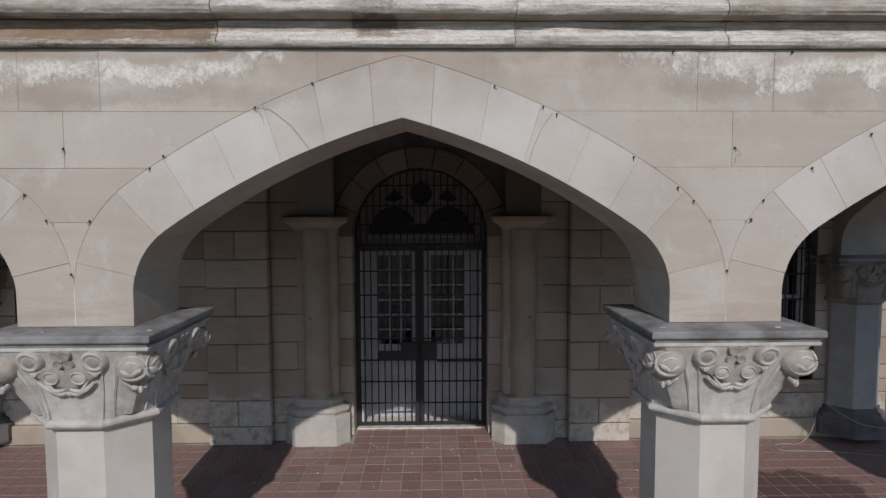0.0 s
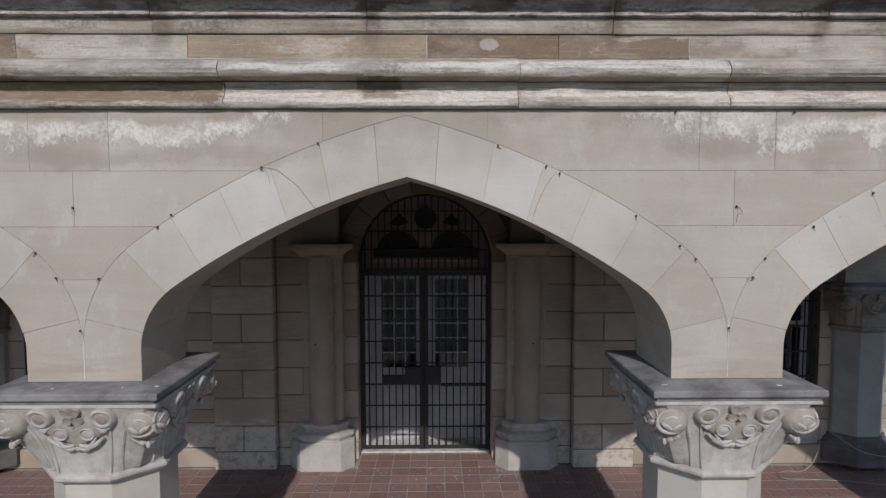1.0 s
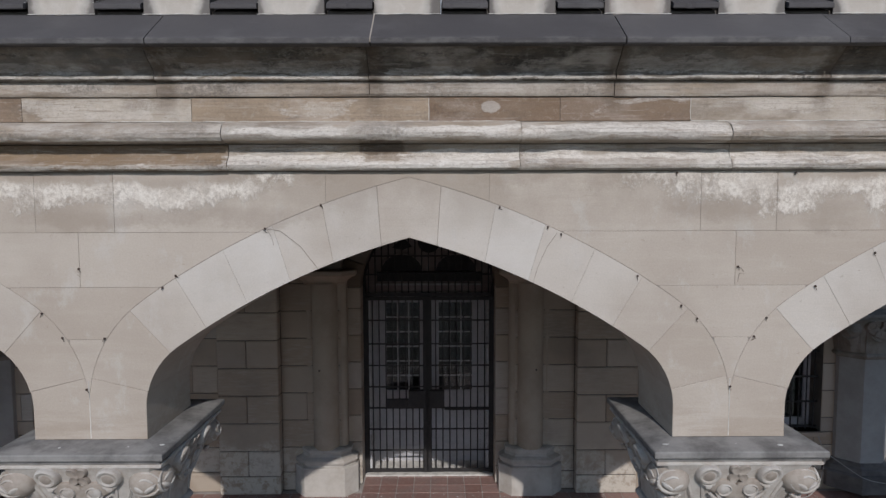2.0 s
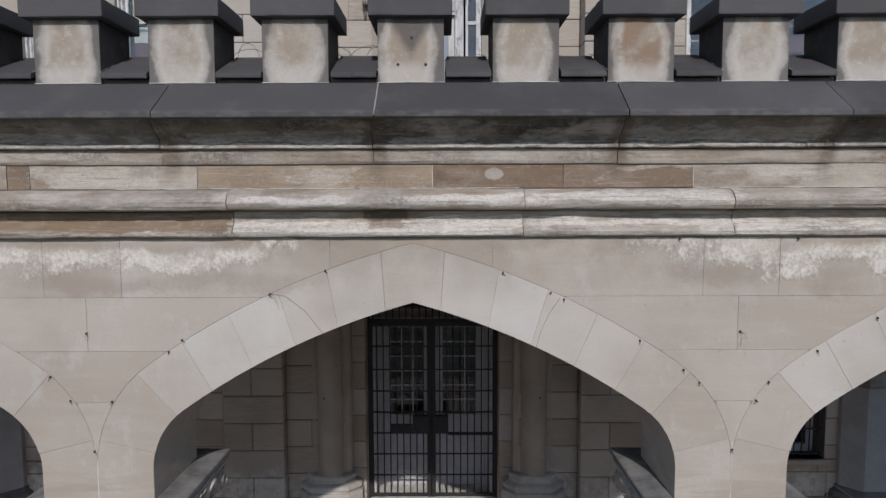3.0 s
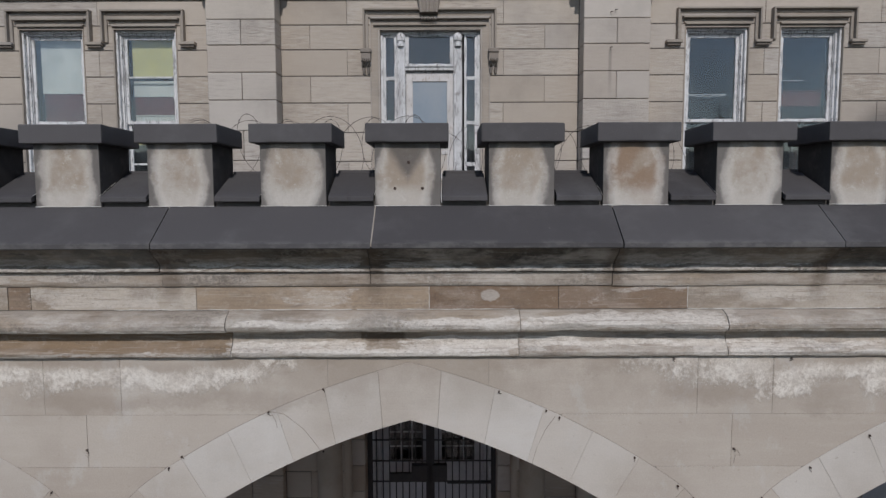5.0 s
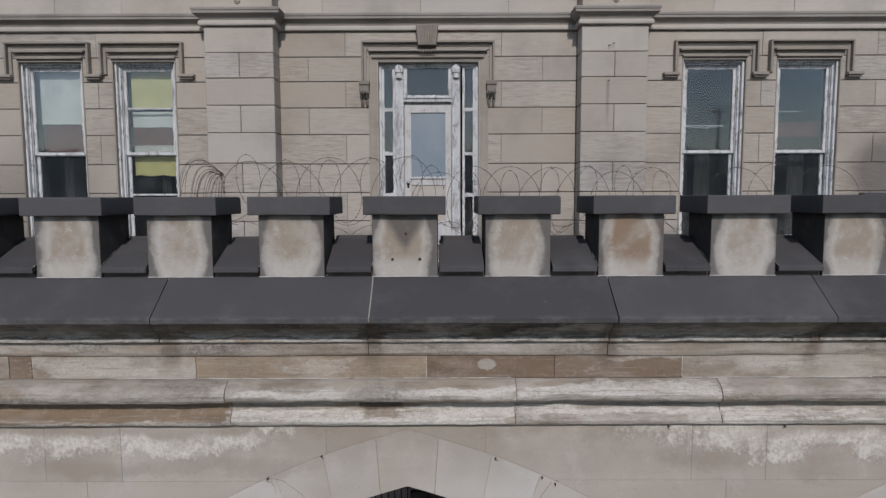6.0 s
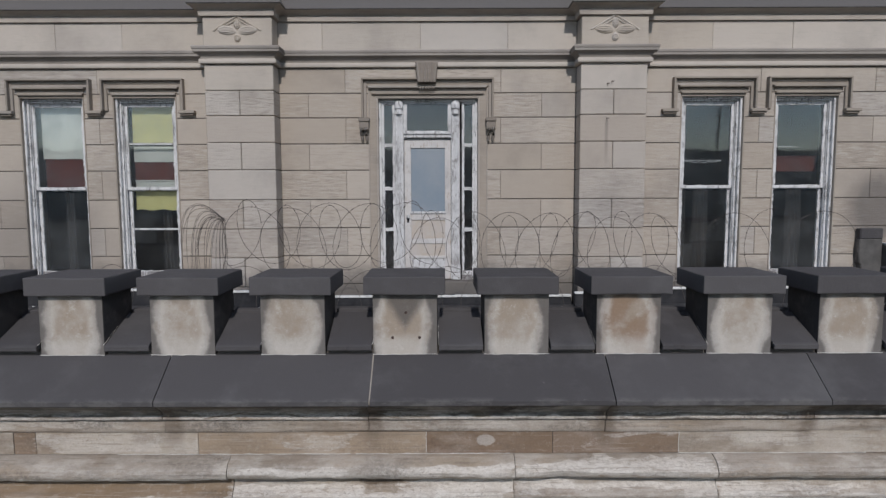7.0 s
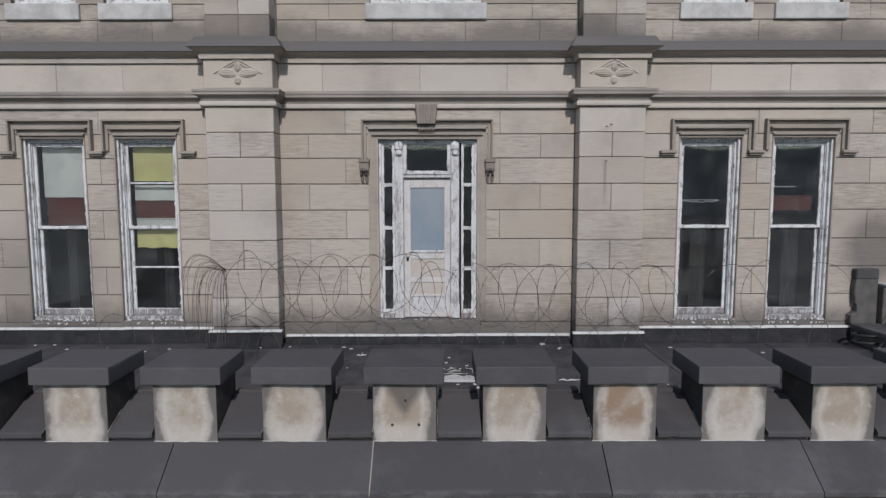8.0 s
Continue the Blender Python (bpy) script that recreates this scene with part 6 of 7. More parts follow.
UP = [(-6.36, -5.40), (-4.98, -4.02), (-1.02, 0.65), (3.66, 4.60), (5.07, 6.02)]
holes = [(a, b, W0, W1) for a, b in WINS] + [DOOR] + [(a, b, 10.33, 12.45) for a, b in UP]
bm = bmesh.new()
pierced(bm, -8.6, 8.2, 4.92, 13.3, WALL + 0.012, WALL + 0.36, holes)
facade = tagged(obj("wall_facade", bm, MORTAR_DARK), "tan ashlar facade with tooled blocks", "wall", kind="structure")
ja, jb = (-1.98, 1.55), (-1.42, 0.93)
PATTERN = {n: (ja if n % 2 else jb) for n in range(9)}
PATTERN[0] = (-1.6, 0.2, 1.5)
ashlar(facade, FACADE, PIL_W[1], PIL_E[0], Z_ROWS, WALL, holes, PATTERN, gap=0.014, c=0.006)
side_joints = {n: ((-8.0, -6.75) if n % 2 else (-7.6, -7.0, -5.16)) for n in range(9)}
ashlar(facade, FACADE, -8.5, PIL_W[0], Z_ROWS, WALL, holes, side_joints, gap=0.014, c=0.006)
side_joints = {n: ((7.4,) if n % 2 else (4.85, 6.58, 7.9)) for n in range(9)}
ashlar(facade, FACADE, PIL_E[1], 8.1, Z_ROWS, WALL, holes, side_joints, gap=0.014, c=0.006)
for a, b, joints in ((-8.5, PIL_W[0], (-7.4, -5.75, -4.75)), (PIL_W[1], PIL_E[0], (-1.75, -0.28, 1.03)), (PIL_E[1], 8.1, (4.1, 5.3, 6.9))):
    ashlar(facade, FRIEZE, a, b, [9.05, 9.47], WALL, pattern={0: joints}, gap=0.008, c=0.006)
    ashlar(facade, FACADE, a, b, Z_UP, WALL, holes, seed=int(a * 7), gap=0.011, c=0.007)

for a, b in (PIL_W, PIL_E):
    p = thing("pilaster", "broad ashlar pilaster standing out from the facade", "pilaster", "pilasters of the facade", ((a + b) / 2, WALL, 5.1), kind="")
    h = (b - a) / 2
    for n, (za, zb) in enumerate(zip(Z_ROWS, Z_ROWS[1:])):
        cut = [-h, 0.0, h] if n % 2 else [-h, h]
        if n == 8:
            cut = [-h, h]
        for u, w in zip(cut, cut[1:]):
            bm = bmesh.new()
            box(bm, u + 0.003, w - 0.003, PIL - WALL + random.uniform(-0.003, 0.003), 0.03, za + 0.004 - 5.1, zb - 0.004 - 5.1, 0.009)
            part("stone_block", bm, FRIEZE if n == 8 else PILASTER, p)
    for za, zb in ((9.05, 9.47), *zip(Z_UP, Z_UP[1:])):
        d = 0.0 if za < 9.5 else 0.03
        cut = [-h + d, h - d] if za < 9.5 or int(za * 10) % 2 == 0 else [-h + d, 0.02, h - d]
        for u, w in zip(cut, cut[1:]):
            bm = bmesh.new()
            box(bm, u + 0.003, w - 0.003, PIL - WALL + d, 0.03, za + 0.004 - 5.1, zb - 0.004 - 5.1, 0.009)
            part("stone_block", bm, FRIEZE if za < 9.5 else TRIM if za < 9.9 else PILASTER, p)
    bm = bmesh.new()
    box(bm, -h + 0.04, h - 0.04, PIL - WALL + 0.045, 0.02, 0.0, 8.1)
    part("core", bm, MORTAR, p)
    # carved panel: chevron over four petals
    y = PIL - WALL
    bm = bmesh.new()
    for s in (-1, 1):
        for off in (0.0, 0.03):
            tube(bm, [(s * (0.345 - off * 2.4), y - 0.004, 4.168 + off * 0.2), (0, y - 0.008, 4.372 - off * 1.5)], 0.015, 6)
    part("chevron", bm, FRIEZE, p)
    for dx, dz, sx, sz, turn in ((-0.155, 4.175, 0.145, 0.068, 0.12), (0.155, 4.175, 0.145, 0.068, -0.12), (0.0, 4.262, 0.05, 0.075, 0), (0.0, 4.062, 0.05, 0.06, 0)):
        bm = bmesh.new()
        blob(bm, (dx, y, dz), (sx, 0.03, sz), 14, 8, Matrix.Rotation(turn, 4, "Y"))
        for q in (-0.5, 0, 0.5):
            tube(bm, [(dx - sx * 0.7, y - 0.02, dz + q * sz * 0.6), (dx, y - 0.033, dz + q * sz), (dx + sx * 0.7, y - 0.02, dz + q * sz * 0.6)], 0.006, 5)
        part("petal", bm, FRIEZE, p, smooth=True)

# string courses, drawn round the pilasters
PATH_S = [(-8.5, WALL), (PIL_W[0], WALL), (PIL_W[0], PIL), (PIL_W[1], PIL), (PIL_W[1], WALL), (PIL_E[0], WALL), (PIL_E[0], PIL), (PIL_E[1], PIL), (PIL_E[1], WALL), (8.1, WALL)]
LOW_FASCIA = [(-0.01, 8.795), (0.04, 8.795), (0.052, 8.803), (0.056, 8.83), (0.050, 8.858), (0.038, 8.868), (-0.01, 8.870)]
LOW_STRING = [(-0.01, 8.872), (0.028, 8.872), (0.035, 8.892), (0.065, 8.925), (0.105, 8.945), (0.118, 8.952), (0.118, 8.985), (0.128, 8.992), (0.132, 9.02), (0.118, 9.035), (-0.01, 9.052)]
TOP_STRING = [(-0.01, 9.47), (0.04, 9.47), (0.045, 9.535), (0.035, 9.545), (0.055, 9.565), (0.105, 9.588), (0.15, 9.598), (0.158, 9.604), (0.158, 9.68), (0.145, 9.69), (0.02, 9.80), (-0.01, 9.80)]
TOP_SLOPE = [(-0.01, 9.607), (0.158, 9.607), (0.17, 9.613), (0.168, 9.625), (0.075, 9.772), (-0.01, 9.79)]
TOP_STRING = TOP_STRING[:8] + [(-0.01, 9.605)]
for prof, label, mat in ((LOW_FASCIA, "pale rounded fascia under the string course", FRIEZE), (LOW_STRING, "moulded stone string course over the windows", TRIM), (TOP_STRING, "moulded stone string course under the upper windows", PILASTER), (TOP_SLOPE, "sooty sloping top of the string course", SOOT_TOP)):
    bm = bmesh.new()
    sweep(bm, prof, PATH_S)
    tagged(obj("string_course", bm, mat), label, "moulding", kind="structure")
bm = bmesh.new()
sweep(bm, [(-0.01, 13.1), (0.1, 13.1), (0.12, 13.2), (0.3, 13.32), (0.34, 13.45), (-0.01, 13.5)], PATH_S)
tagged(obj("eaves_cornice", bm, TRIM), "moulded stone cornice at the eaves", "moulding", kind="structure")

# ---- building body and rooms ----
tagged(boxes("wall_building_end", [(-8.9, -8.5, 9.3, 18.0, -0.32, 13.4), (8.1, 8.5, 9.3, 18.0, -0.32, 13.4), (-8.5, 8.1, 17.6, 18.0, -0.32, 13.4)], FACADE, c=0), "plain ashlar end walls of the building", "wall", kind="structure")
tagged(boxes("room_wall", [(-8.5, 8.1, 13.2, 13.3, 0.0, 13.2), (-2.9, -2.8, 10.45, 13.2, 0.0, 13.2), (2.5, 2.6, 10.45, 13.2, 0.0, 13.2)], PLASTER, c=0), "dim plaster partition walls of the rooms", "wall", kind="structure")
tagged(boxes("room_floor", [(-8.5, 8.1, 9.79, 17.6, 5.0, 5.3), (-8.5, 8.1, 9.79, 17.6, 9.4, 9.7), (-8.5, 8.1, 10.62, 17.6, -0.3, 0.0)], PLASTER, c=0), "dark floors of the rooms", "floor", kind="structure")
tagged(boxes("roof", [(-9.1, 8.7, 9.0, 18.2, 13.46, 13.7)], MEMBRANE, c=0.02), "flat dark felt roof of the building", "roof", kind="structure")


# ---- windows ----
def step_surround(parent, x0, x1, z0, z1, steps):
    """Stone reveal steps round an opening: rows of (inset, y from, y to)."""
    for d, e, ya, yb in steps:
        boxes("architrave", [(x0 + d, x0 + e, ya, yb, z0, z1 - d), (x1 - e, x1 - d, ya, yb, z0, z1 - d), (x0 + e, x1 - e, ya, yb, z1 - e, z1 - d)], TRIM_PALE, parent, 0.004)


def flakes(parent, x0, x1, z0, z1, y, seed):
    """Curled scraps of paint along the inner edges of a frame, ragged against the glass."""
    rng = random.Random(seed)
    bm = bmesh.new()
    run = 2 * (x1 - x0 + z1 - z0)
    for _ in range(int(run * 16)):
        d = rng.uniform(0, run)
        w, h = x1 - x0, z1 - z0
        if d < w:
            x, z = x0 + d, z0
        elif d < w + h:
            x, z = x1, z0 + d - w
        elif d < 2 * w + h:
            x, z = x0 + d - w - h, z1
        else:
            x, z = x0, z0 + d - 2 * w - h
        along = d < w or w + h < d < 2 * w + h
        a, b = rng.uniform(0.012, 0.04), rng.uniform(0.005, 0.013)
        if not along:
            a, b = b, a
        tilt = rng.uniform(-0.004, 0.0)
        pts = [(x + a * math.cos(t) * rng.uniform(0.6, 1.2), z + b * math.sin(t) * rng.uniform(0.6, 1.2)) for t in (0.3, 1.4, 2.5, 3.7, 5.0)]
        f = [bm.verts.new((p, y + tilt, q)) for p, q in pts]
        g = [bm.verts.new((p, y + 0.006, q)) for p, q in pts]
        bm.faces.new(f)
        bm.faces.new(g[::-1])
        for k in range(5):
            bm.faces.new((f[k], f[(k + 1) % 5], g[(k + 1) % 5], g[k]))
    return tagged(part("paint_flakes", bm, PAINT, parent), "curled flakes of old white paint", kind="stuff")


def sash(name, parent, x0, x1, z0, z1, y, rail, bars=()):
    s = boxes(name, [(x0, x0 + 0.05, y, y + 0.04, z0, z1), (x1 - 0.05, x1, y, y + 0.04, z0, z1), (x0 + 0.05, x1 - 0.05, y, y + 0.04, z0, z0 + rail), (x0 + 0.05, x1 - 0.05, y, y + 0.04, z1 - 0.05, z1)], PAINT, parent, 0.004)
    for z in bars:
        boxes("glazing_bar", [(x0 + 0.05, x1 - 0.05, y + 0.006, y + 0.034, z - 0.014, z + 0.014)], PAINT, s, 0.003)
    boxes("pane", [(x0 + 0.05, x1 - 0.05, y + 0.018, y + 0.022, z0 + rail, z1 - 0.05)], GLASS, s, 0)
    flakes(s, x0 + 0.05, x1 - 0.05, z0 + rail, z1 - 0.05, y + 0.001, int(x0 * 97 + z0 * 31))
    return s


def fallen_flakes(parent, x0, x1, y0, y1, z0, z1, count, seed):
    """Scraps of paint caught on a sill, from its back at z1 down to its front edge at z0."""
    rng = random.Random(seed)
    bm = bmesh.new()
    for _ in range(count):
        q = rng.random()
        x, y, z = rng.uniform(x0, x1), y0 + (y1 - y0) * q, z0 + (z1 - z0) * q
        size, turn = rng.uniform(0.006, 0.022), rng.uniform(0, 6.3)
        up = Vector((rng.uniform(-0.3, 0.3), -1.0, rng.uniform(0.2, 1.0))).normalized()
        u = up.cross(Vector((math.cos(turn), 0.2, math.sin(turn)))).normalized()
        v = up.cross(u)
        pts = [Vector((x, y, z)) + (u * math.cos(k) * 1.8 + v * math.sin(k) * 0.7) * size * rng.uniform(0.6, 1.2) for k in (0.3, 1.4, 2.5, 3.7, 5.0)]
        f, g = [bm.verts.new(p + up * 0.004) for p in pts], [bm.verts.new(p - up * 0.003) for p in pts]
        bm.faces.new(f)
        bm.faces.new(g[::-1])
        for k in range(5):
            bm.faces.new((f[k], f[(k + 1) % 5], g[(k + 1) % 5], g[k]))
    return tagged(part("fallen_flakes", bm, PAINT, parent), "white paint scraps fallen on the sill", kind="stuff")


def tall_window(n, a, b, upper=(), lower=()):
    t = tagged(new(f"window_{n}"), "tall sash window with flaking white paint and dusty glass", "window", "tall sash windows of the facade", "structure")
    step_surround(t, a - 0.002, b + 0.002, W0, W1, [(0.0, 0.018, WALL - 0.006, WALL + 0.10)])
    boxes("casing", [(a + 0.018, a + 0.05, 9.46, 9.60, W0, W1 - 0.018), (b - 0.05, b - 0.018, 9.46, 9.60, W0, W1 - 0.018), (a + 0.05, b - 0.05, 9.47, 9.60, W1 - 0.05, W1 - 0.018)], PAINT, t, 0.006)
    x0, x1, z1 = a + 0.05, b - 0.05, W1 - 0.05
    boxes("window_frame", [(x0, x0 + 0.03, 9.515, 9.66, W0, z1), (x1 - 0.03, x1, 9.515, 9.66, W0, z1), (x0 + 0.03, x1 - 0.03, 9.515, 9.66, z1 - 0.03, z1)], PAINT, t, 0.005)
    boxes("stop_bead", [(x0 + 0.03, x0 + 0.042, 9.54, 9.563, W0, z1 - 0.03), (x1 - 0.042, x1 - 0.03, 9.54, 9.563, W0, z1 - 0.03)], PAINT_BARE, t, 0.003)
    x0, x1, z1 = x0 + 0.032, x1 - 0.032, z1 - 0.032
    sash("upper_sash", t, x0, x1, 6.98, z1, 9.565, 0.045, upper)
    sash("lower_sash", t, x0, x1, W0 + 0.06, 7.02, 9.607, 0.09, lower)
    boxes("sill", [(a + 0.03, b - 0.03, 9.44, 9.66, W0 - 0.01, W0 + 0.058)], SILLWOOD, t, 0.006, "bare weathered timber sill")
    boxes("stone_sill", [(a - 0.02, b + 0.02, WALL - 0.018, 9.5, W0 - 0.10, W0 - 0.012)], TRIM_DARK, t, 0.008)
    boxes("bare_rail", [(x0 + 0.004, x1 - 0.004, 9.598, 9.606, W0 + 0.062, W0 + 0.145)], SILLWOOD, t, 0.003, "bottom rail with most of its paint gone")
    fallen_flakes(t, a, b, WALL - 0.022, 9.44, W0 - 0.05, W0 + 0.01, 46, n * 7)
    return t


tall_window(1, *WINS[0])
tall_window(2, *WINS[1], upper=(7.69,), lower=(6.37,))
tall_window(3, *WINS[2])
tall_window(4, *WINS[3])


def cloth(name, label, category, x0, x1, z0, z1, y, mat, wave=0.003, roll=True):
    """A hanging cloth with slight folds, on a roller."""
    t = thing(name, label, category, "", ((x0 + x1) / 2, y, z0))
    h, w = z1 - z0, (x1 - x0) / 2
    bm = bmesh.new()
    nx, nz = 14, 10
    grid = [[bm.verts.new((-w + 2 * w * i / nx, wave * math.sin(i * 1.1 + k * 0.3) * (1 - k / nz * 0.6), h * k / nz + (wave * 0.8 * math.sin(i * 0.9) if k == 0 else 0))) for i in range(nx + 1)] for k in range(nz + 1)]
    back = [[bm.verts.new((v.co.x, v.co.y + 0.003, v.co.z)) for v in row] for row in grid]
    for g in (grid, back):
        for p, q in zip(g, g[1:]):
            for i in range(nx):
                bm.faces.new((p[i], p[i + 1], q[i + 1], q[i]))
    part("cloth", bm, mat, t, smooth=True)
    if roll:
        bm = bmesh.new()
        tube(bm, [(-w, 0.02, h), (w, 0.02, h)], 0.02, 8)
        part("roller", bm, PAINT_BARE, t)
    return t


def board(label, x0, x1, z0, z1, y, mat):
    t = thing("window_board", label, "board", "", ((x0 + x1) / 2, y, z0))
    boxes("face", [(-(x1 - x0) / 2, (x1 - x0) / 2, 0, 0.02, 0, z1 - z0)], mat, t, 0.004)
    boxes("ledge", [(-(x1 - x0) / 2, (x1 - x0) / 2, -0.015, 0.02, z1 - z0, z1 - z0 + 0.02)], mat, t, 0.004)


cloth("roller_blind", "faded white roller blind half drawn in the window", "blind", -6.22, -5.52, 7.47, 8.30, 9.70, BLIND_WHITE)
cloth("roller_blind", "yellow roller blind half drawn in the window", "blind", -4.80, -4.12, 7.72, 8.30, 9.70, BLIND_YELLOW)
cloth("roller_blind", "dusty white blind hung low in the window", "blind", -4.80, -4.12, 7.42, 7.66, 9.71, BLIND_WHITE, roll=False)
cloth("roller_blind", "yellow cloth hung across the lower sash", "blind", -4.80, -4.12, 6.67, 6.97, 9.71, BLIND_YELLOW, 0.012, roll=False)
board("red-brown painted board across the window", -6.2, -5.5, 7.03, 7.46, 9.72, BOARD_RED)
board("red-brown painted board across the window", -4.80, -4.12, 7.14, 7.42, 9.73, BOARD_RED)
board("pale board behind the meeting rail", -4.80, -4.12, 6.99, 7.12, 9.725, BLIND_WHITE)
board("red-brown painted board across the window", 5.2, 5.92, 7.24, 7.46, 9.73, BOARD_RED)
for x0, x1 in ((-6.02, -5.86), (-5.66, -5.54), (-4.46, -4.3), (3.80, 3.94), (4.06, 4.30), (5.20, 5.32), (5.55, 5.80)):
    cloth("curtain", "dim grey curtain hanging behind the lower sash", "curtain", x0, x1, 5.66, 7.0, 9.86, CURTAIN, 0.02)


for x0, x1, z, sag, label in ((3.80, 4.40, 7.405, 0.035, "thin white cord sagging across the window"), (5.25, 5.60, 7.62, 0.0, "thin white rod across the window")):
    cord = thing("white_string", label, "cord", "", (x0, 9.66, z))
    bm = bmesh.new()
    tube(bm, [((x1 - x0) * i / 12, 0, -sag * math.sin(math.pi * i / 12) * (0.6 + 0.4 * math.sin(i * 2.1))) for i in range(13)], 0.006, 5)
    if sag:
        tube(bm, [(0, 0.004, 0.008), ((x1 - x0), 0.004, 0.01)], 0.005, 5)
    part("strand", bm, PAINT, cord)


def hood(x0, x1, drop, ends):
    """A label moulding over an opening, with its drops."""
    t = thing("hood_mould", "moulded stone hood over the opening", "moulding", "hood moulds of the facade", ((x0 + x1) / 2, WALL, drop))
    z = 8.56 - drop
    w = (x1 - x0) / 2
    for name, o, d, hh in (("outer_fillet", 0.0, 0.095, 0.030), ("roll", 0.030, 0.035, 0.045)):
        boxes(name, [(-w + o, w - o, -d, 0.01, z + 0.08 - o - hh, z + 0.08 - o), (-w + o, -w + o + hh, -d + 0.002, 0.01, 0.0, z + 0.08 - o - hh), (w - o - hh, w - o, -d + 0.002, 0.01, 0.0, z + 0.08 - o - hh)], HOODSTONE, t, 0.006)
    for s, on in zip((-1, 1), ends):
        if on:
            a, b = sorted((s * (w - 0.08), s * (w + 0.16)))
            boxes("return", [(a, b, -0.09, 0.01, -0.045, 0.0)], HOODSTONE, t, 0.006)
            boxes("return_fillet", [(a + 0.02, b - 0.02, -0.06, 0.01, -0.075, -0.045)], TRIM, t, 0.006)
    return t


def splay(parent, half):
    """Moulded steps under a hood, each less proud than the one over it."""
    z = 8.56 - parent.location.z
    for inset, hh, out in ((0.0, 0.04, 0.03), (0.03, 0.03, 0.075), (0.06, 0.06, 0.012), (0.075, 0.03, 0.045), (0.09, 0.04, 0.006)):
        boxes("splay_step", [(-half + inset, half - inset, -out, 0.012, z - hh, z)], HOODSTONE, parent, 0.005)
        z -= hh


for i, (a, b) in enumerate(WINS):
    head = hood(a - 0.14, b + 0.14, 8.17, (i in (0, 2), True))
    splay(head, (b - a) / 2 + 0.08)


door_head = hood(-1.17, 0.82, 8.045, (False, False))
splay(door_head, 0.92)
for x in (-1.128, 0.778):
    cb = thing("corbel", "small carved stone corbel under the hood drop", "corbel", "corbels beside the balcony door", (x, WALL, 7.70))
    boxes("cap", [(-0.08, 0.08, -0.13, 0.01, 0.29, 0.345), (-0.07, 0.07, -0.11, 0.01, 0.20, 0.29)], TRIM, cb, 0.006)
    for q in range(5):
        bm = bmesh.new()
        blob(bm, (-0.06 + 0.03 * q, -0.10, 0.185), (0.014, 0.022, 0.028), 8, 5)
        part("bead", bm, TRIM, cb, smooth=True)
    for s in (-1, 1):
        bm = bmesh.new()
        tube(bm, [(s * 0.034, -0.05, 0.18), (s * 0.034, -0.065, 0.08), (s * 0.034, -0.03, 0.0)], [0.032, 0.028, 0.018], 8)
        part("drop", bm, TRIM, cb, smooth=True)
key = thing("keystone", "fluted stone keystone over the balcony door", "keystone", "", (-0.184, WALL, 8.46))
bm = bmesh.new()
prism(bm, [(-0.135, 0.10), (0.135, 0.10), (0.168, 0.39), (-0.168, 0.39)], -0.15, 0.0, 0.01)
part("wedge", bm, TRIM, key)
for q in range(6):
    x = -0.115 + 0.046 * q
    bm = bmesh.new()
    tube(bm, [(x, -0.15, 0.10), (x * 1.22, -0.152, 0.38)], 0.015, 6)
    part("flute", bm, TRIM, key, smooth=True)
    bm = bmesh.new()
    blob(bm, (x * 0.9, -0.10, 0.02), (0.018, 0.03, 0.025), 8, 5)
    part("bead", bm, TRIM, key, smooth=True)

# ---- balcony door ----
door = tagged(new("door_1"), "tall balcony door with sidelights, its white paint flaking", "door", kind="structure")
step_surround(door, DOOR[0] - 0.12, DOOR[1] + 0.12, DOOR[2], DOOR[3] + 0.12, [(0.0, 0.02, WALL - 0.012, WALL + 0.02), (0.02, 0.12, WALL - 0.006, WALL + 0.02)])
step_surround(door, DOOR[0], DOOR[1], DOOR[2], DOOR[3], [(0.0, 0.03, WALL + 0.0, WALL + 0.1)])
Y = 9.51
boxes("window_frame", [(-0.925, -0.885, Y, Y + 0.14, 5.56, 8.345), (0.545, 0.585, Y, Y + 0.14, 5.56, 8.345), (-0.885, 0.545, Y + 0.01, Y + 0.14, 8.30, 8.345)], PAINT, door, 0.005)
for s, (a, b) in enumerate(((-0.885, -0.685), (0.345, 0.545))):
    for za, zb in ((5.64, 6.36), (6.36, 6.99), (6.99, 7.66), (7.66, 8.30)):
        boxes("sidelight_frame", [(a, a + 0.035, Y + 0.03, Y + 0.08, za, zb), (b - 0.035, b, Y + 0.03, Y + 0.08, za, zb), (a + 0.035, b - 0.035, Y + 0.03, Y + 0.08, zb - 0.028, zb), (a + 0.035, b - 0.035, Y + 0.03, Y + 0.08, za, za + (0.02 if za > 5.7 else 0.06))], PAINT, door, 0.004)
        boxes("pane", [(a + 0.035, b - 0.035, Y + 0.055, Y + 0.059, za + 0.02, zb - 0.028)], GLASS, door, 0)
    boxes("apron", [(a, b, Y + 0.02, Y + 0.09, 5.56, 5.64)], SILLWOOD, door, 0.005)
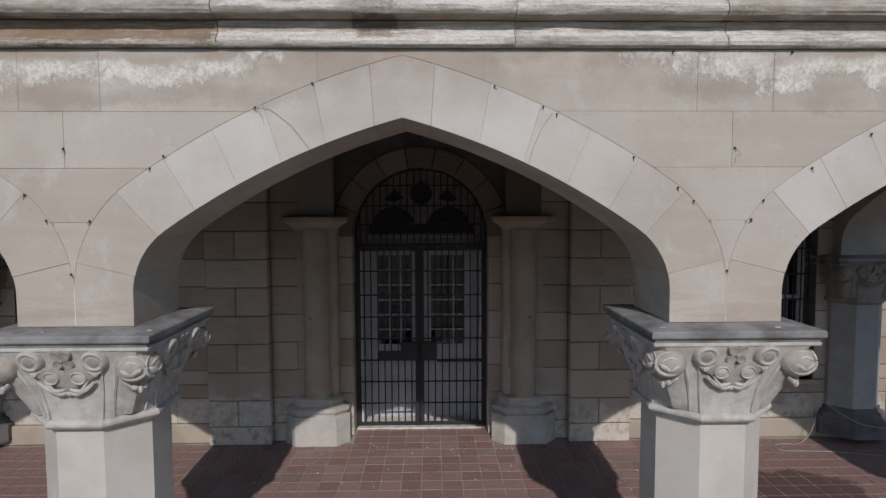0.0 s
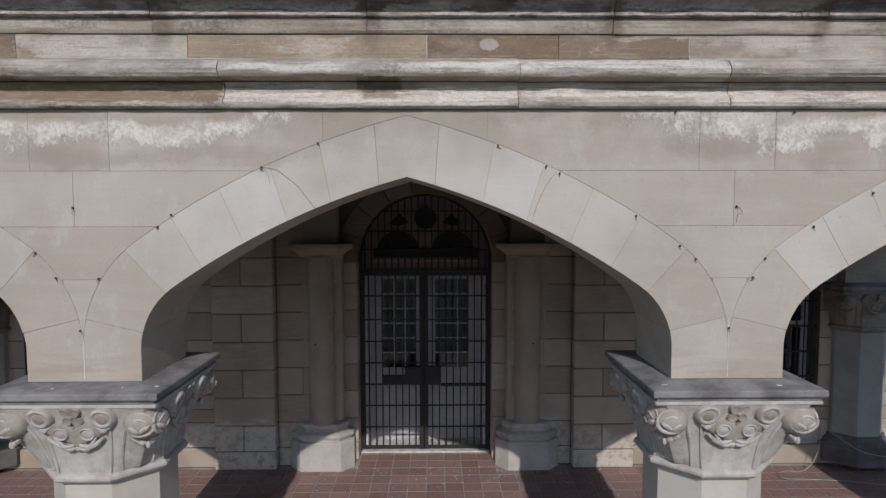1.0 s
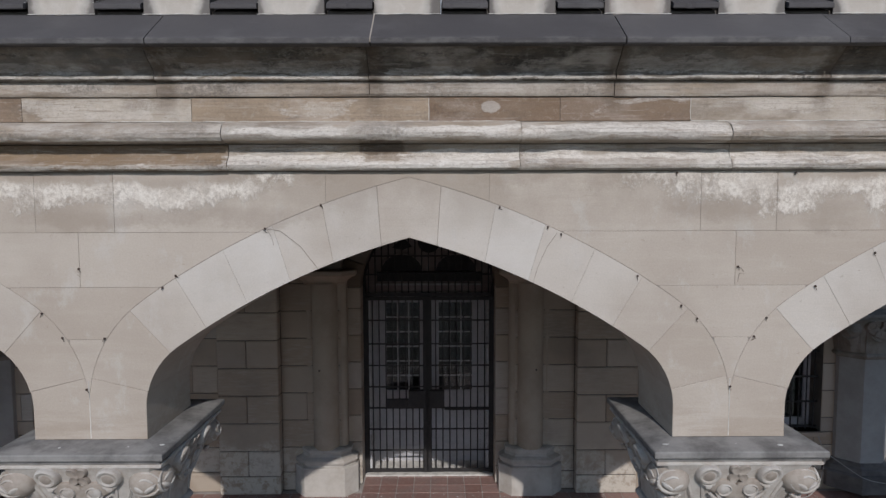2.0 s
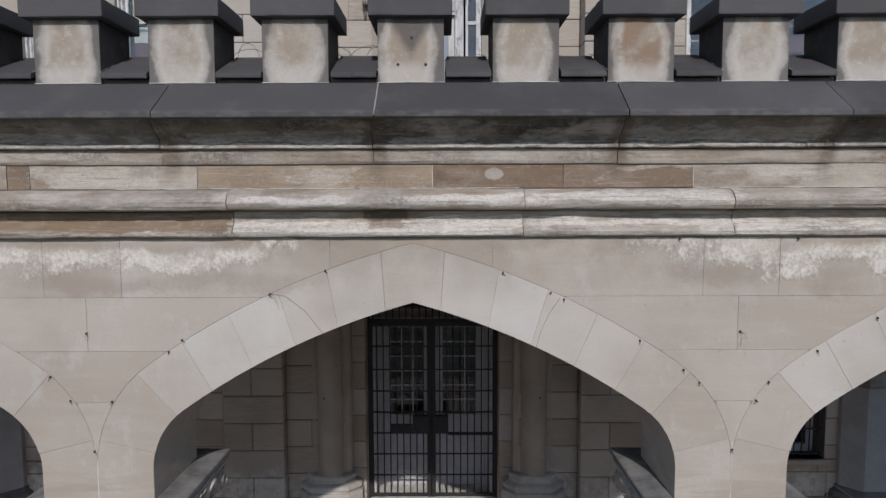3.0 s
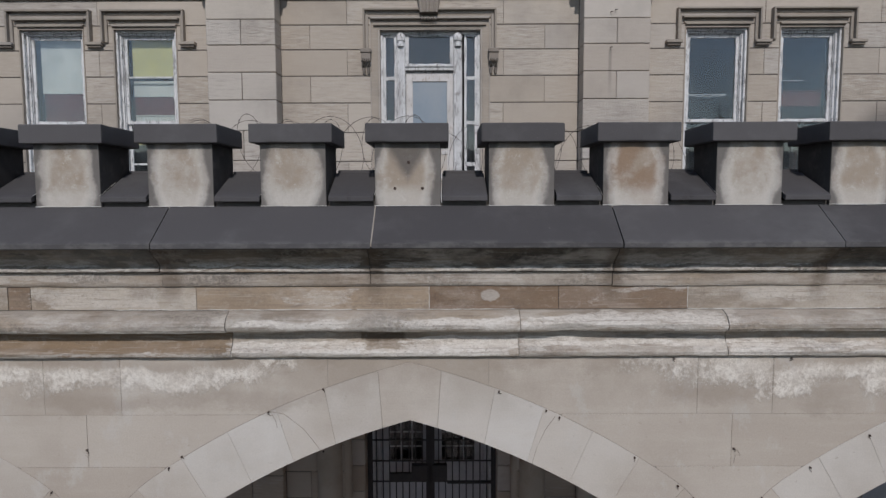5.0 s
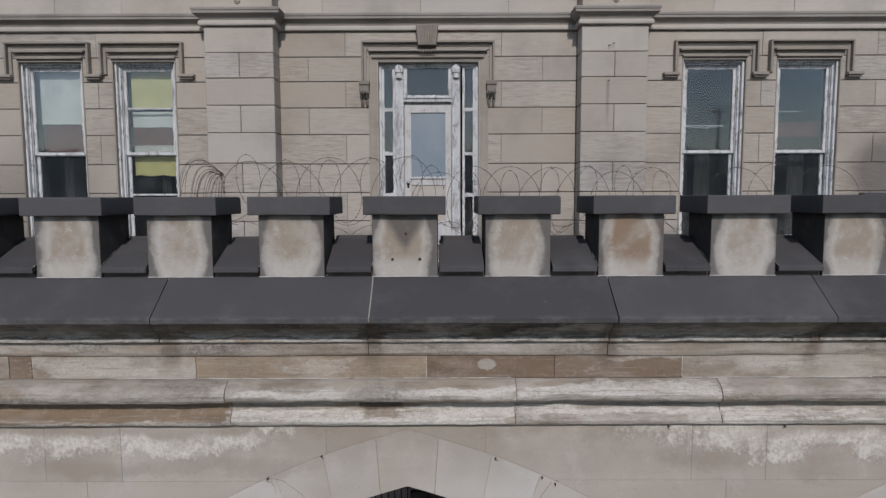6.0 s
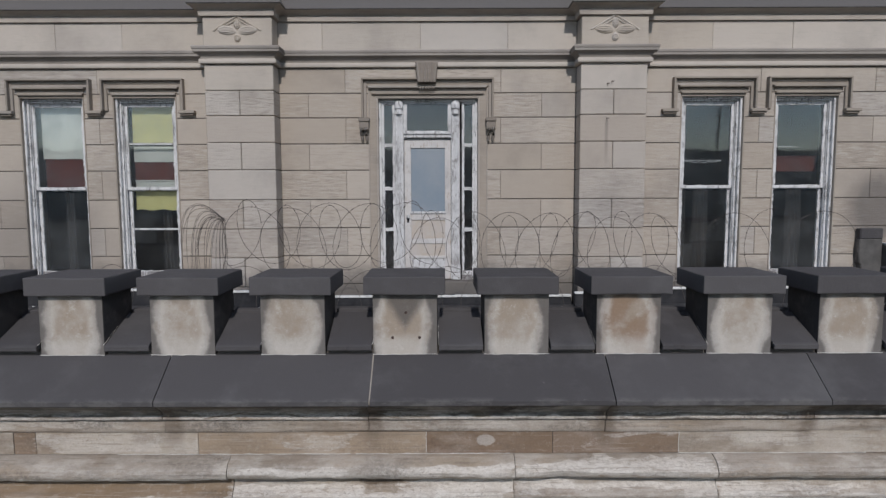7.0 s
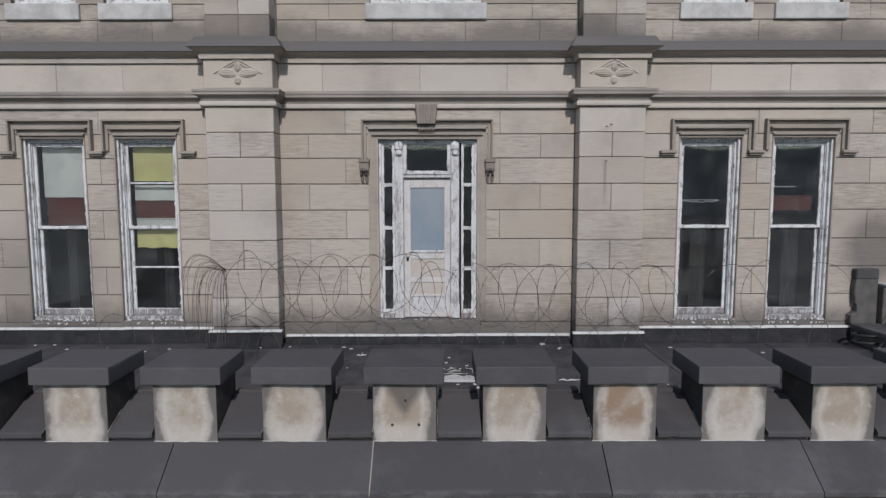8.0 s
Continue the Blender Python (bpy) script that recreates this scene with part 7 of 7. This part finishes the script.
for x in (-0.617, 0.247):
    pst = boxes("mullion", [(x - 0.068, x + 0.068, Y - 0.005, Y + 0.12, 5.57, 8.30)], PAINT_BARE, door, 0.01)
    boxes("base_block", [(x - 0.076, x + 0.076, Y - 0.02, Y + 0.0, 5.57, 5.80)], PAINT_BARE, pst, 0.006)
    boxes("groove_bead", [(x - 0.05, x - 0.035, Y - 0.014, Y, 5.9, 8.1), (x + 0.035, x + 0.05, Y - 0.014, Y, 5.9, 8.1)], PAINT, pst, 0.003)
    bm = bmesh.new()
    lathe(bm, [(0.05, 8.12), (0.05, 8.19), (0.065, 8.20), (0.068, 8.24), (0.06, 8.285), (0.035, 8.315), (0.01, 8.325)], (x, Y - 0.012), 16)
    part("finial", bm, PAINT, pst, "flaking turned finial", smooth=True)
boxes("door_head", [(-0.549, 0.179, Y + 0.07, Y + 0.12, 7.735, 7.765)], PAINT_BARE, door, 0.004)
boxes("transom_rail", [(-0.549, 0.179, Y - 0.01, Y + 0.1, 7.765, 7.815), (-0.549, 0.179, Y - 0.03, Y + 0.02, 7.815, 7.84)], PAINT_BARE, door, 0.005)
boxes("transom_frame", [(-0.549, -0.50, Y + 0.03, Y + 0.08, 7.84, 8.30), (0.13, 0.179, Y + 0.03, Y + 0.08, 7.84, 8.30), (-0.50, 0.13, Y + 0.03, Y + 0.08, 8.28, 8.30), (-0.50, 0.13, Y + 0.03, Y + 0.08, 7.84, 7.868)], PAINT, door, 0.004)
boxes("pane", [(-0.50, 0.13, Y + 0.055, Y + 0.059, 7.868, 8.28)], GLASS, door, 0)
flakes(door, -0.50, 0.13, 7.868, 8.28, Y + 0.031, 5)
for a, b in ((-0.85, -0.72), (0.38, 0.51)):
    for za, zb in ((5.70, 6.33), (6.38, 6.96), (7.01, 7.63), (7.68, 8.27)):
        flakes(door, a, b, za, zb, Y + 0.031, int(a * 50 + za * 9))
fallen_flakes(door, -0.95, 0.61, WALL - 0.02, WALL - 0.004, 5.45, 5.56, 90, 3)
leaf = boxes("door_leaf", [(-0.545, -0.442, Y + 0.05, Y + 0.10, 5.575, 7.74), (0.082, 0.175, Y + 0.05, Y + 0.10, 5.575, 7.74), (-0.442, 0.082, Y + 0.05, Y + 0.10, 7.61, 7.74), (-0.442, 0.082, Y + 0.05, Y + 0.10, 6.50, 6.625),
                          (-0.442, 0.082, Y + 0.05, Y + 0.10, 6.13, 6.21), (-0.442, 0.082, Y + 0.05, Y + 0.10, 5.575, 5.66)], PAINT_DOOR, door, 0.005)
boxes("panel", [(-0.442, 0.082, Y + 0.066, Y + 0.09, 6.21, 6.50)], PANEL, leaf, 0.003, "scuffed brown panel")
boxes("panel", [(-0.442, 0.082, Y + 0.066, Y + 0.09, 5.92, 6.13)], PANEL, leaf, 0.003)
boxes("panel", [(-0.442, 0.082, Y + 0.068, Y + 0.09, 5.66, 5.92)], PAINT_BARE, leaf, 0.003)
boxes("lower_rail", [(-0.442, 0.082, Y + 0.055, Y + 0.095, 5.90, 5.94)], PAINT_DOOR, leaf, 0.003)
boxes("pane", [(-0.442, 0.082, Y + 0.07, Y + 0.076, 6.625, 7.61)], FROST, leaf, 0.0, "bluish frosted pane")
boxes("slide_rail", [(-0.46, 0.10, Y + 0.03, Y + 0.05, 6.60, 6.635)], PAINT, leaf, 0.004)
bm = bmesh.new()
lathe(bm, [(0.012, 0.0), (0.012, 0.03), (0.026, 0.035), (0.03, 0.05), (0.022, 0.065)], (0, 0), 12)
bmesh.ops.transform(bm, matrix=pose(-0.49, Y + 0.05, 6.56, 90, 0, 0), verts=bm.verts)
part("knob", bm, PAINT, leaf, "white china door knob", smooth=True)
boxes("keyhole_plate", [(-0.51, -0.475, Y + 0.045, Y + 0.05, 6.46, 6.54)], IRON, leaf, 0.002)
boxes("threshold", [(-0.98, 0.64, WALL - 0.09, 9.6, 5.36, 5.56)], TRIM_DARK, door, 0.012, "dark worn stone threshold")

# ---- windows of the next storey ----
for n, (a, b) in enumerate(UP):
    wide = b - a > 1.2
    t = tagged(new(f"window_{n + 6}"), "wide triple window with white frames on a pale sill" if wide else "sash window with white frames on a pale stone sill", "window", kind="structure")
    boxes("stone_sill", [(a - 0.07, b + 0.07, WALL - 0.05, WALL + 0.2, 10.10, 10.335)], SILLSTONE, t, 0.01)
    boxes("window_frame", [(a, a + 0.07, 9.50, 9.66, 10.335, 12.45), (b - 0.07, b, 9.50, 9.66, 10.335, 12.45), (a + 0.07, b - 0.07, 9.50, 9.66, 12.38, 12.45), (a + 0.07, b - 0.07, 9.50, 9.66, 10.335, 10.40)], PAINT, t, 0.005)
    if wide:
        boxes("mullion", [(a + 0.26, a + 0.38, 9.49, 9.64, 10.40, 12.38), (b - 0.38, b - 0.26, 9.49, 9.64, 10.40, 12.38)], PAINT, t, 0.006)
        cuts = [(a + 0.07, a + 0.26), (a + 0.38, b - 0.38), (b - 0.26, b - 0.07)]
    else:
        cuts = [(a + 0.07, b - 0.07)]
    for u, w in cuts:
        sash("upper_sash", t, u, w, 11.40, 12.38, 9.55, 0.045)
        sash("lower_sash", t, u, w, 10.40, 11.44, 9.592, 0.08)

# iron hooks on the pilaster
for x, z in ((2.455, 8.50), (2.52, 8.53), (2.455, 8.0)):
    hk = thing("iron_hook", "rusted iron hook on the pilaster", "hook", "hooks on the pilaster", (x, PIL, z))
    bm = bmesh.new()
    tube(bm, [(0, 0.02, 0), (0, -0.04, 0), (0.012, -0.045, -0.008), (0.022, -0.04, 0.0)], 0.006, 6)
    part("hook", bm, RUST, hk)

# ---- the terrace over the porch ----
tagged(boxes("terrace_floor", [(-7.4, 7.0, 4.80, WALL + 0.005, 5.16, 5.215)], MEMBRANE, c=0), "black felt terrace roof with wrinkled seams", "roof", kind="structure")
felt = thing("felt_strip", "lapped black felt sheet on the terrace", "felt", "lapped felt sheets", (0, 0, 5.215))
for i in range(7):
    x = -6.4 + 1.9 * i
    boxes("sheet", [(x, x + 1.0, 4.95, 9.30, 0.0, 0.006 + 0.002 * (i % 2))], MEMBRANE, felt, 0.002)


for x0, x1, y, top in ((-7.0, PIL_W[0] - 0.05, WALL - 0.005, 5.43), (PIL_W[0] - 0.05, PIL_W[1] + 0.05, PIL, 5.455), (PIL_W[1] + 0.05, PIL_E[0] - 0.05, WALL - 0.07, 5.335), (PIL_E[0] - 0.05, PIL_E[1] + 0.05, PIL, 5.42), (PIL_E[1] + 0.05, 6.44, WALL - 0.005, 5.44)):
    u = thing("felt_upstand", "black felt upstand with a pale flashing strip along the wall", "flashing", "upstands along the terrace wall", ((x0 + x1) / 2, y, 5.2), kind="")
    w = (x1 - x0) / 2
    bm = bmesh.new()
    n = 16
    rows = [(-0.16, 0.015), (-0.10, 0.04), (-0.055, 0.10), (-0.045, top - 5.2), (0.0, top - 5.2), (0.0, 0.015)]
    rings = [[bm.verts.new((-w + 2 * w * i / n, a + 0.012 * noise.noise((i * 0.7 + x0, b * 5, 1)) * (a < 0), b + 0.008 * noise.noise((i * 0.5 + x0, 2.0, b)))) for a, b in rows] for i in range(n + 1)]
    for p, q in zip(rings, rings[1:]):
        for j in range(len(rows)):
            k = (j + 1) % len(rows)
            bm.faces.new((p[j], p[k], q[k], q[j]))
    bm.faces.new(rings[0])
    bm.faces.new(rings[-1][::-1])
    part("felt", bm, FELT_UP, u, smooth=True)
    cut = w * 0.2
    boxes("flashing_strip", [(-w, cut, -0.058, -0.0, top - 5.212, top - 5.180)], FLASHING, u, 0.003)
    boxes("flashing_strip", [(cut - 0.03, w, -0.062, -0.0, top - 5.206, top - 5.172)], FLASHING, u, 0.003)

# end pier of the side parapet
pier = thing("parapet_pier", "grey sooty stone pier where the side parapet meets the wall", "pier", "", (6.56, 9.36, 5.2))
rng = random.Random(3)
bm = bmesh.new()
left = [(-0.165 + (0.05 if 0.33 < z < 0.62 else 0.0) * (1 if z > 0.48 else -1) + rng.uniform(-0.012, 0.012), z) for z in [0.0, 0.12, 0.25, 0.34, 0.44, 0.50, 0.60, 0.64, 0.78, 0.90, 1.0]]
prism(bm, [(0.19, 0.0), (0.185, 1.0)] + left[::-1], -0.06, 0.06, 0.012)
part("shaft", bm, PIERSTONE, pier)
boxes("cap", [(-0.16, 0.19, -0.065, 0.06, 1.0, 1.16)], SLATE, pier, 0.015)
boxes("ledge", [(0.21, 1.0, -0.2, 0.05, 0.90, 0.94)], DEBRIS, pier, 0.01, "pale slab on the side parapet")
boxes("shoulder", [(0.20, 1.0, -0.16, 0.05, 0.3, 0.895)], MORTAR_DARK, pier, 0.012)
hose = thing("rubber_hose", "black rubber hose curled on the terrace", "hose", "", (6.42, 8.95, 5.23))
bm = bmesh.new()
tube(bm, [(0.24 * math.cos(a * 0.35), 0.20 * math.sin(a * 0.35), 0.03 + 0.006 * a) for a in range(34)], 0.018, 8)
part("coil", bm, RUBBER, hose, smooth=True)
for end, foot, sag in ((6.95, 6.20, 1.5), (7.0, 6.24, 1.8), (7.02, 6.33, 1.25)):
    wire = thing("loose_cable", "pale cable hanging over the side parapet", "cable", "cables over the side parapet")
    bm = bmesh.new()
    tube(bm, [(end + (foot - end) * q, 8.95 - 0.38 * q, 5.25 + 0.78 * (1 - q) ** sag) for q in [i / 20 for i in range(21)]], 0.008, 6)
    part("sheath", bm, CABLE, wire)

# debris
rng = random.Random(11)
for i in range(100):
    x, y = rng.uniform(-6.3, 6.0), rng.uniform(6.6, 9.2)
    if i < 10:
        x, y = rng.uniform(-0.1, 0.5), rng.uniform(7.0, 7.6)
    d = thing("debris_flake", "bleached scrap of paint and mortar lying on the felt", "debris", "scraps on the terrace", (x, y, 5.222))
    s = rng.uniform(0.008, 0.03) if i > 14 else rng.uniform(0.015, 0.05)
    bm = bmesh.new()
    n = 6
    pts = [(s * rng.uniform(0.6, 1.5) * math.cos(2 * math.pi * k / n), s * rng.uniform(0.5, 1.0) * math.sin(2 * math.pi * k / n)) for k in range(n)]
    lo = [bm.verts.new((a, b, 0)) for a, b in pts]
    hi = [bm.verts.new((a * 0.9, b * 0.9, s * 0.35)) for a, b in pts]
    bm.faces.new(lo[::-1])
    bm.faces.new(hi)
    for k in range(n):
        bm.faces.new((lo[k], lo[(k + 1) % n], hi[(k + 1) % n], hi[k]))
    part("scrap", bm, DEBRIS, d)
plank = thing("broken_board", "bleached broken board lying on the terrace felt", "board", "", (0.27, 7.45, 5.225))
bm = bmesh.new()
rng = random.Random(21)
poly = [(-0.20, -0.09), (0.17, -0.10), (0.19, 0.02), (0.13, 0.10), (0.04, 0.07), (-0.06, 0.12), (-0.19, 0.06)]
lo, hi = [bm.verts.new((a, b, 0.0)) for a, b in poly], [bm.verts.new((a * 0.99, b * 0.98, 0.03 + rng.uniform(-0.006, 0.006))) for a, b in poly]
bm.faces.new(lo[::-1])
bm.faces.new(hi)
for k in range(7):
    bm.faces.new((lo[k], lo[(k + 1) % 7], hi[(k + 1) % 7], hi[k]))
part("plank", bm, DEBRIS, plank)
bm = bmesh.new()
for k in range(11):
    x, y = rng.uniform(-0.2, 0.2), rng.uniform(0.14, 0.5)
    a, w = rng.uniform(0, 3.1), rng.uniform(0.02, 0.09)
    tube(bm, [(x - w * math.cos(a), y - w * math.sin(a), 0.008), (x, y, 0.016), (x + w * math.cos(a), y + w * math.sin(a), 0.008)], [0.004, 0.011, 0.004], 5)
tagged(part("splinter", bm, CABLE, plank), "pale splinters beside the board", kind="stuff")
for x, y, turn, size in ((-1.1, 8.55, 0.1, 0.14), (-4.65, 8.25, 0.5, 0.2), (1.79, 8.9, 0.7, 0.1), (1.62, 7.4, 0.0, 0.26), (-4.35, 8.75, 0.2, 0.17), (2.62, 7.3, 0.05, 0.14)):
    d = thing("paint_strip", "long bleached strip of fallen paint on the felt", "debris", "scraps on the terrace", (x, y, 5.226))
    bm = bmesh.new()
    tube(bm, [(size * (q / 5 - 0.5) * math.cos(turn), size * (q / 5 - 0.5) * math.sin(turn) + 0.012 * math.sin(q * 2.0), 0.006 + 0.01 * (q % 2)) for q in range(6)], [0.004, 0.012, 0.009, 0.014, 0.010, 0.004], 5)
    part("flake", bm, DEBRIS, d)


# ---- razor wire along the terrace wall ----
def wire_coil(x0, x1, y, z, radius, turns, seed, hand=1, lean=0.12, wide=0.32):
    t = thing("razor_wire", "rusty coil of razor wire stretched along the terrace", "razor wire", "coils of razor wire")
    rng = random.Random(seed)
    n = int(turns * 30)
    ph = rng.uniform(0, 6)
    pts = []
    for i in range(n + 1):
        a = 2 * math.pi * turns * i / n
        r = radius * (1 + 0.05 * math.sin(a * 0.37 + ph) + 0.03 * math.sin(a * 1.31 + ph * 2))
        x = x0 + (x1 - x0) * i / n + wide * math.sin(a * hand + 0.2 * math.sin(a * 0.2))
        pts.append((x, y + lean * r * math.sin(a * hand), z - r * math.cos(a) + 0.03 * math.sin(a * 0.21 + ph)))
    bm = bmesh.new()
    tube(bm, pts, 0.0029, 4)
    part("strand", bm, WIRE, t)
    bm = bmesh.new()
    for i in range(0, n, 3):
        q = Vector(pts[i])
        d = (Vector(pts[min(n, i + 1)]) - Vector(pts[max(0, i - 1)])).normalized() * 0.016
        u = Vector((0, 0.004, 0)) + d.cross(Vector((0, 1, 0))) * 0.5
        v = [bm.verts.new(q + w) for w in (-d, u, d, -u)]
        bm.faces.new(v)
    tagged(part("barb", bm, WIRE, t), "small steel blades along the wire", kind="stuff")
    return t


wire_coil(-2.55, -0.1, 7.50, 6.41, 0.385, 5, 3, 1, wide=0.24)
wire_coil(-2.45, -0.2, 7.44, 6.38, 0.40, 5, 9, -1, wide=0.27)
wire_coil(-0.3, 2.95, 7.50, 6.285, 0.375, 7, 13, 1, wide=0.23)
wire_coil(-0.2, 2.80, 7.44, 6.28, 0.385, 7, 19, -1, wide=0.25)
wire_coil(-2.6, 2.9, 7.46, 5.62, 0.37, 11, 4, -1, wide=0.26)
wire_coil(3.35, 4.95, 7.48, 6.28, 0.40, 3, 6, -1, wide=0.32)
wire_coil(3.2, 5.0, 7.44, 5.61, 0.38, 3.0, 7, 1, wide=0.30)
wire_coil(-4.3, -3.0, 7.50, 5.62, 0.39, 2, 8, 1, wide=0.34)
# the bundled end of the coil
bundle = thing("razor_wire", "bunched end of the razor wire coil, tied at one side", "razor wire", "coils of razor wire")
rng = random.Random(4)
for k in range(20):
    # each strand springs from the tie, bows up and falls away to one side, the outer ones wider
    q = k / 19
    reach, foot = 0.06 + 0.50 * q + rng.uniform(-0.03, 0.03), 5.62 + 0.22 * q + rng.uniform(0, 0.12)
    bow, lift = reach * rng.uniform(1.0, 1.2), 6.62 + 0.60 * q ** 2 + rng.uniform(-0.05, 0.08)
    tie = Vector((-2.618 + rng.uniform(-0.02, 0.02), 7.50, 6.585 + rng.uniform(-0.02, 0.03)))
    mid_point, end = Vector((tie.x - bow, 7.50 + rng.uniform(-0.1, 0.1), lift)), Vector((tie.x - reach * 0.95, 7.50 + rng.uniform(-0.15, 0.15), foot))
    pts = []
    for i in range(17):
        a = i / 16
        pts.append(tie * (1 - a) ** 2 + mid_point * (2 * a * (1 - a)) + end * a * a)
    bm = bmesh.new()
    tube(bm, [(-2.72 + 0.10 * rng.random(), 7.50, 5.78), (-2.62 + 0.04 * rng.random(), 7.50, 6.2)] + pts if k < 5 else pts, 0.0026, 4)
    part("loop", bm, WIRE, bundle)

# droppings on the abacus slabs
rng = random.Random(8)
for x, y in ((1.72, 4.30), (1.60, 4.27), (2.24, 4.29), (2.4, 4.25), (-2.2, 4.27), (-2.68, 4.26), (2.1, 4.28), (1.98, 4.33), (2.31, 4.32), (1.84, 4.34), (-2.42, 4.33), (-1.98, 4.31)):
    d = thing("debris_flake", "white scrap lying on the abacus slab", "debris", "scraps on the capitals", (x, y, 2.752))
    bm = bmesh.new()
    blob(bm, (0, 0, 0), (rng.uniform(0.01, 0.03), 0.012, 0.005), 8, 4)
    part("scrap", bm, DEBRIS, d)

# crumbs of mortar and dirt swept against the foot of the porch wall and strewn on its tiles
rng = random.Random(21)
bm = bmesh.new()
for i in range(320):
    x = rng.uniform(-3.4, 3.2)
    y = 9.25 - abs(rng.gauss(0, 0.35)) if i < 150 else rng.uniform(6.9, 9.1)
    if i > 260:
        x, y = rng.gauss(2.2, 0.35), rng.gauss(8.3, 0.4)
    size = rng.uniform(0.004, 0.013)
    ring = [bm.verts.new((x + size * rng.uniform(0.7, 1.5) * math.cos(a), y + size * rng.uniform(0.7, 1.5) * math.sin(a), -0.002)) for a in (0.2, 1.5, 2.7, 3.9, 5.2)]
    top = bm.verts.new((x, y, size * rng.uniform(0.5, 1.0)))
    bm.faces.new(ring[::-1])
    for k in range(5):
        bm.faces.new((ring[k], ring[(k + 1) % 5], top))
tagged(obj("mortar_crumbs", bm, DEBRIS), "pale mortar crumbs strewn over the porch tiles", "debris", kind="stuff")

# ---- what the panes mirror: an added, unseen strip of woods over the bright horizon, and a utility pole ----
bm = bmesh.new()
rows = []
for i in range(241):
    x = -420 + 3.5 * i
    h = 22 + 1.5 * noise.noise((x * 0.012, 0, 0)) + 1.5 * noise.noise((x * 0.06, 3, 0)) + 1.0 * noise.noise((x * 0.3, 7, 0))
    rows.append([bm.verts.new((x, -190 + 0.0006 * x * x, -0.4)), bm.verts.new((x, -188 + 0.0006 * x * x, h)), bm.verts.new((x, -200 + 0.0006 * x * x, h * 0.9)), bm.verts.new((x, -204 + 0.0006 * x * x, -0.4))])
for p, q in zip(rows, rows[1:]):
    for j in range(3):
        bm.faces.new((p[j], p[j + 1], q[j + 1], q[j]))
tagged(obj("backdrop", bm, WOODS), "added strip of hazy far woods, out of view, covering the bright horizon in the panes", "woods", kind="structure")
pole = thing("utility_pole", "weathered wooden utility pole with a crossarm", "pole", "", (31.6, -51.0, -0.32))
bm = bmesh.new()
tube(bm, [(0, 0, 0), (0, 0, 8.5), (0, 0, 17.0)], [0.19, 0.16, 0.13], 12)
part("shaft", bm, BARK, pole, smooth=True)
boxes("crossarm", [(-1.1, 1.1, -0.06, 0.06, 16.1, 16.25)], BARK, pole, 0.01)
for x in (-1.0, -0.5, 0.5, 1.0):
    bm = bmesh.new()
    lathe(bm, [(0.02, 16.25), (0.05, 16.27), (0.055, 16.34), (0.03, 16.40), (0.045, 16.42), (0.02, 16.46)], (x, 0), 10)
    part("insulator", bm, GREYDOOR, pole, smooth=True)

# ---- floor tiles, last ----
TW, TD, TILE_Y = 0.268, 0.262, 9.443
tile_mesh = bpy.data.meshes.new("tile")
bm = bmesh.new()
box(bm, -TW / 2 + 0.0065, TW / 2 - 0.0065, -TD / 2 + 0.0065, TD / 2 - 0.0065, -0.012, 0.0, 0.003)
bmesh.ops.recalc_face_normals(bm, faces=bm.faces)
bm.to_mesh(tile_mesh)
bm.free()
tile_mesh.materials.append(TILE)
rest = bmesh.new()
rng = random.Random(2)
for i in range(-29, 29):
    for k in range(-2, 22):
        x, y = -0.159 + TW * (i + 0.5), TILE_Y - TD * (k - 0.5)
        if not (-7.7 < x < 7.3 and 4.35 < y < 9.9):
            continue
        if y > 9.3 and abs(x - AX) > 1.0:
            continue
        if -3.5 < x < 3.1 and y > 6.75:
            tl = new("floor_tile", tile_mesh)
            tl.parent = floor
            tl.location = (x, y, rng.uniform(-0.0015, 0.0015))
        else:
            box(rest, x - TW / 2 + 0.008, x + TW / 2 - 0.008, y - TD / 2 + 0.008, y + TD / 2 - 0.008, -0.012, 0.0, 0.003)
tagged(obj("far_floor_tiles", rest, TILE, floor), "red quarry tiles farther along the porch", kind="stuff")
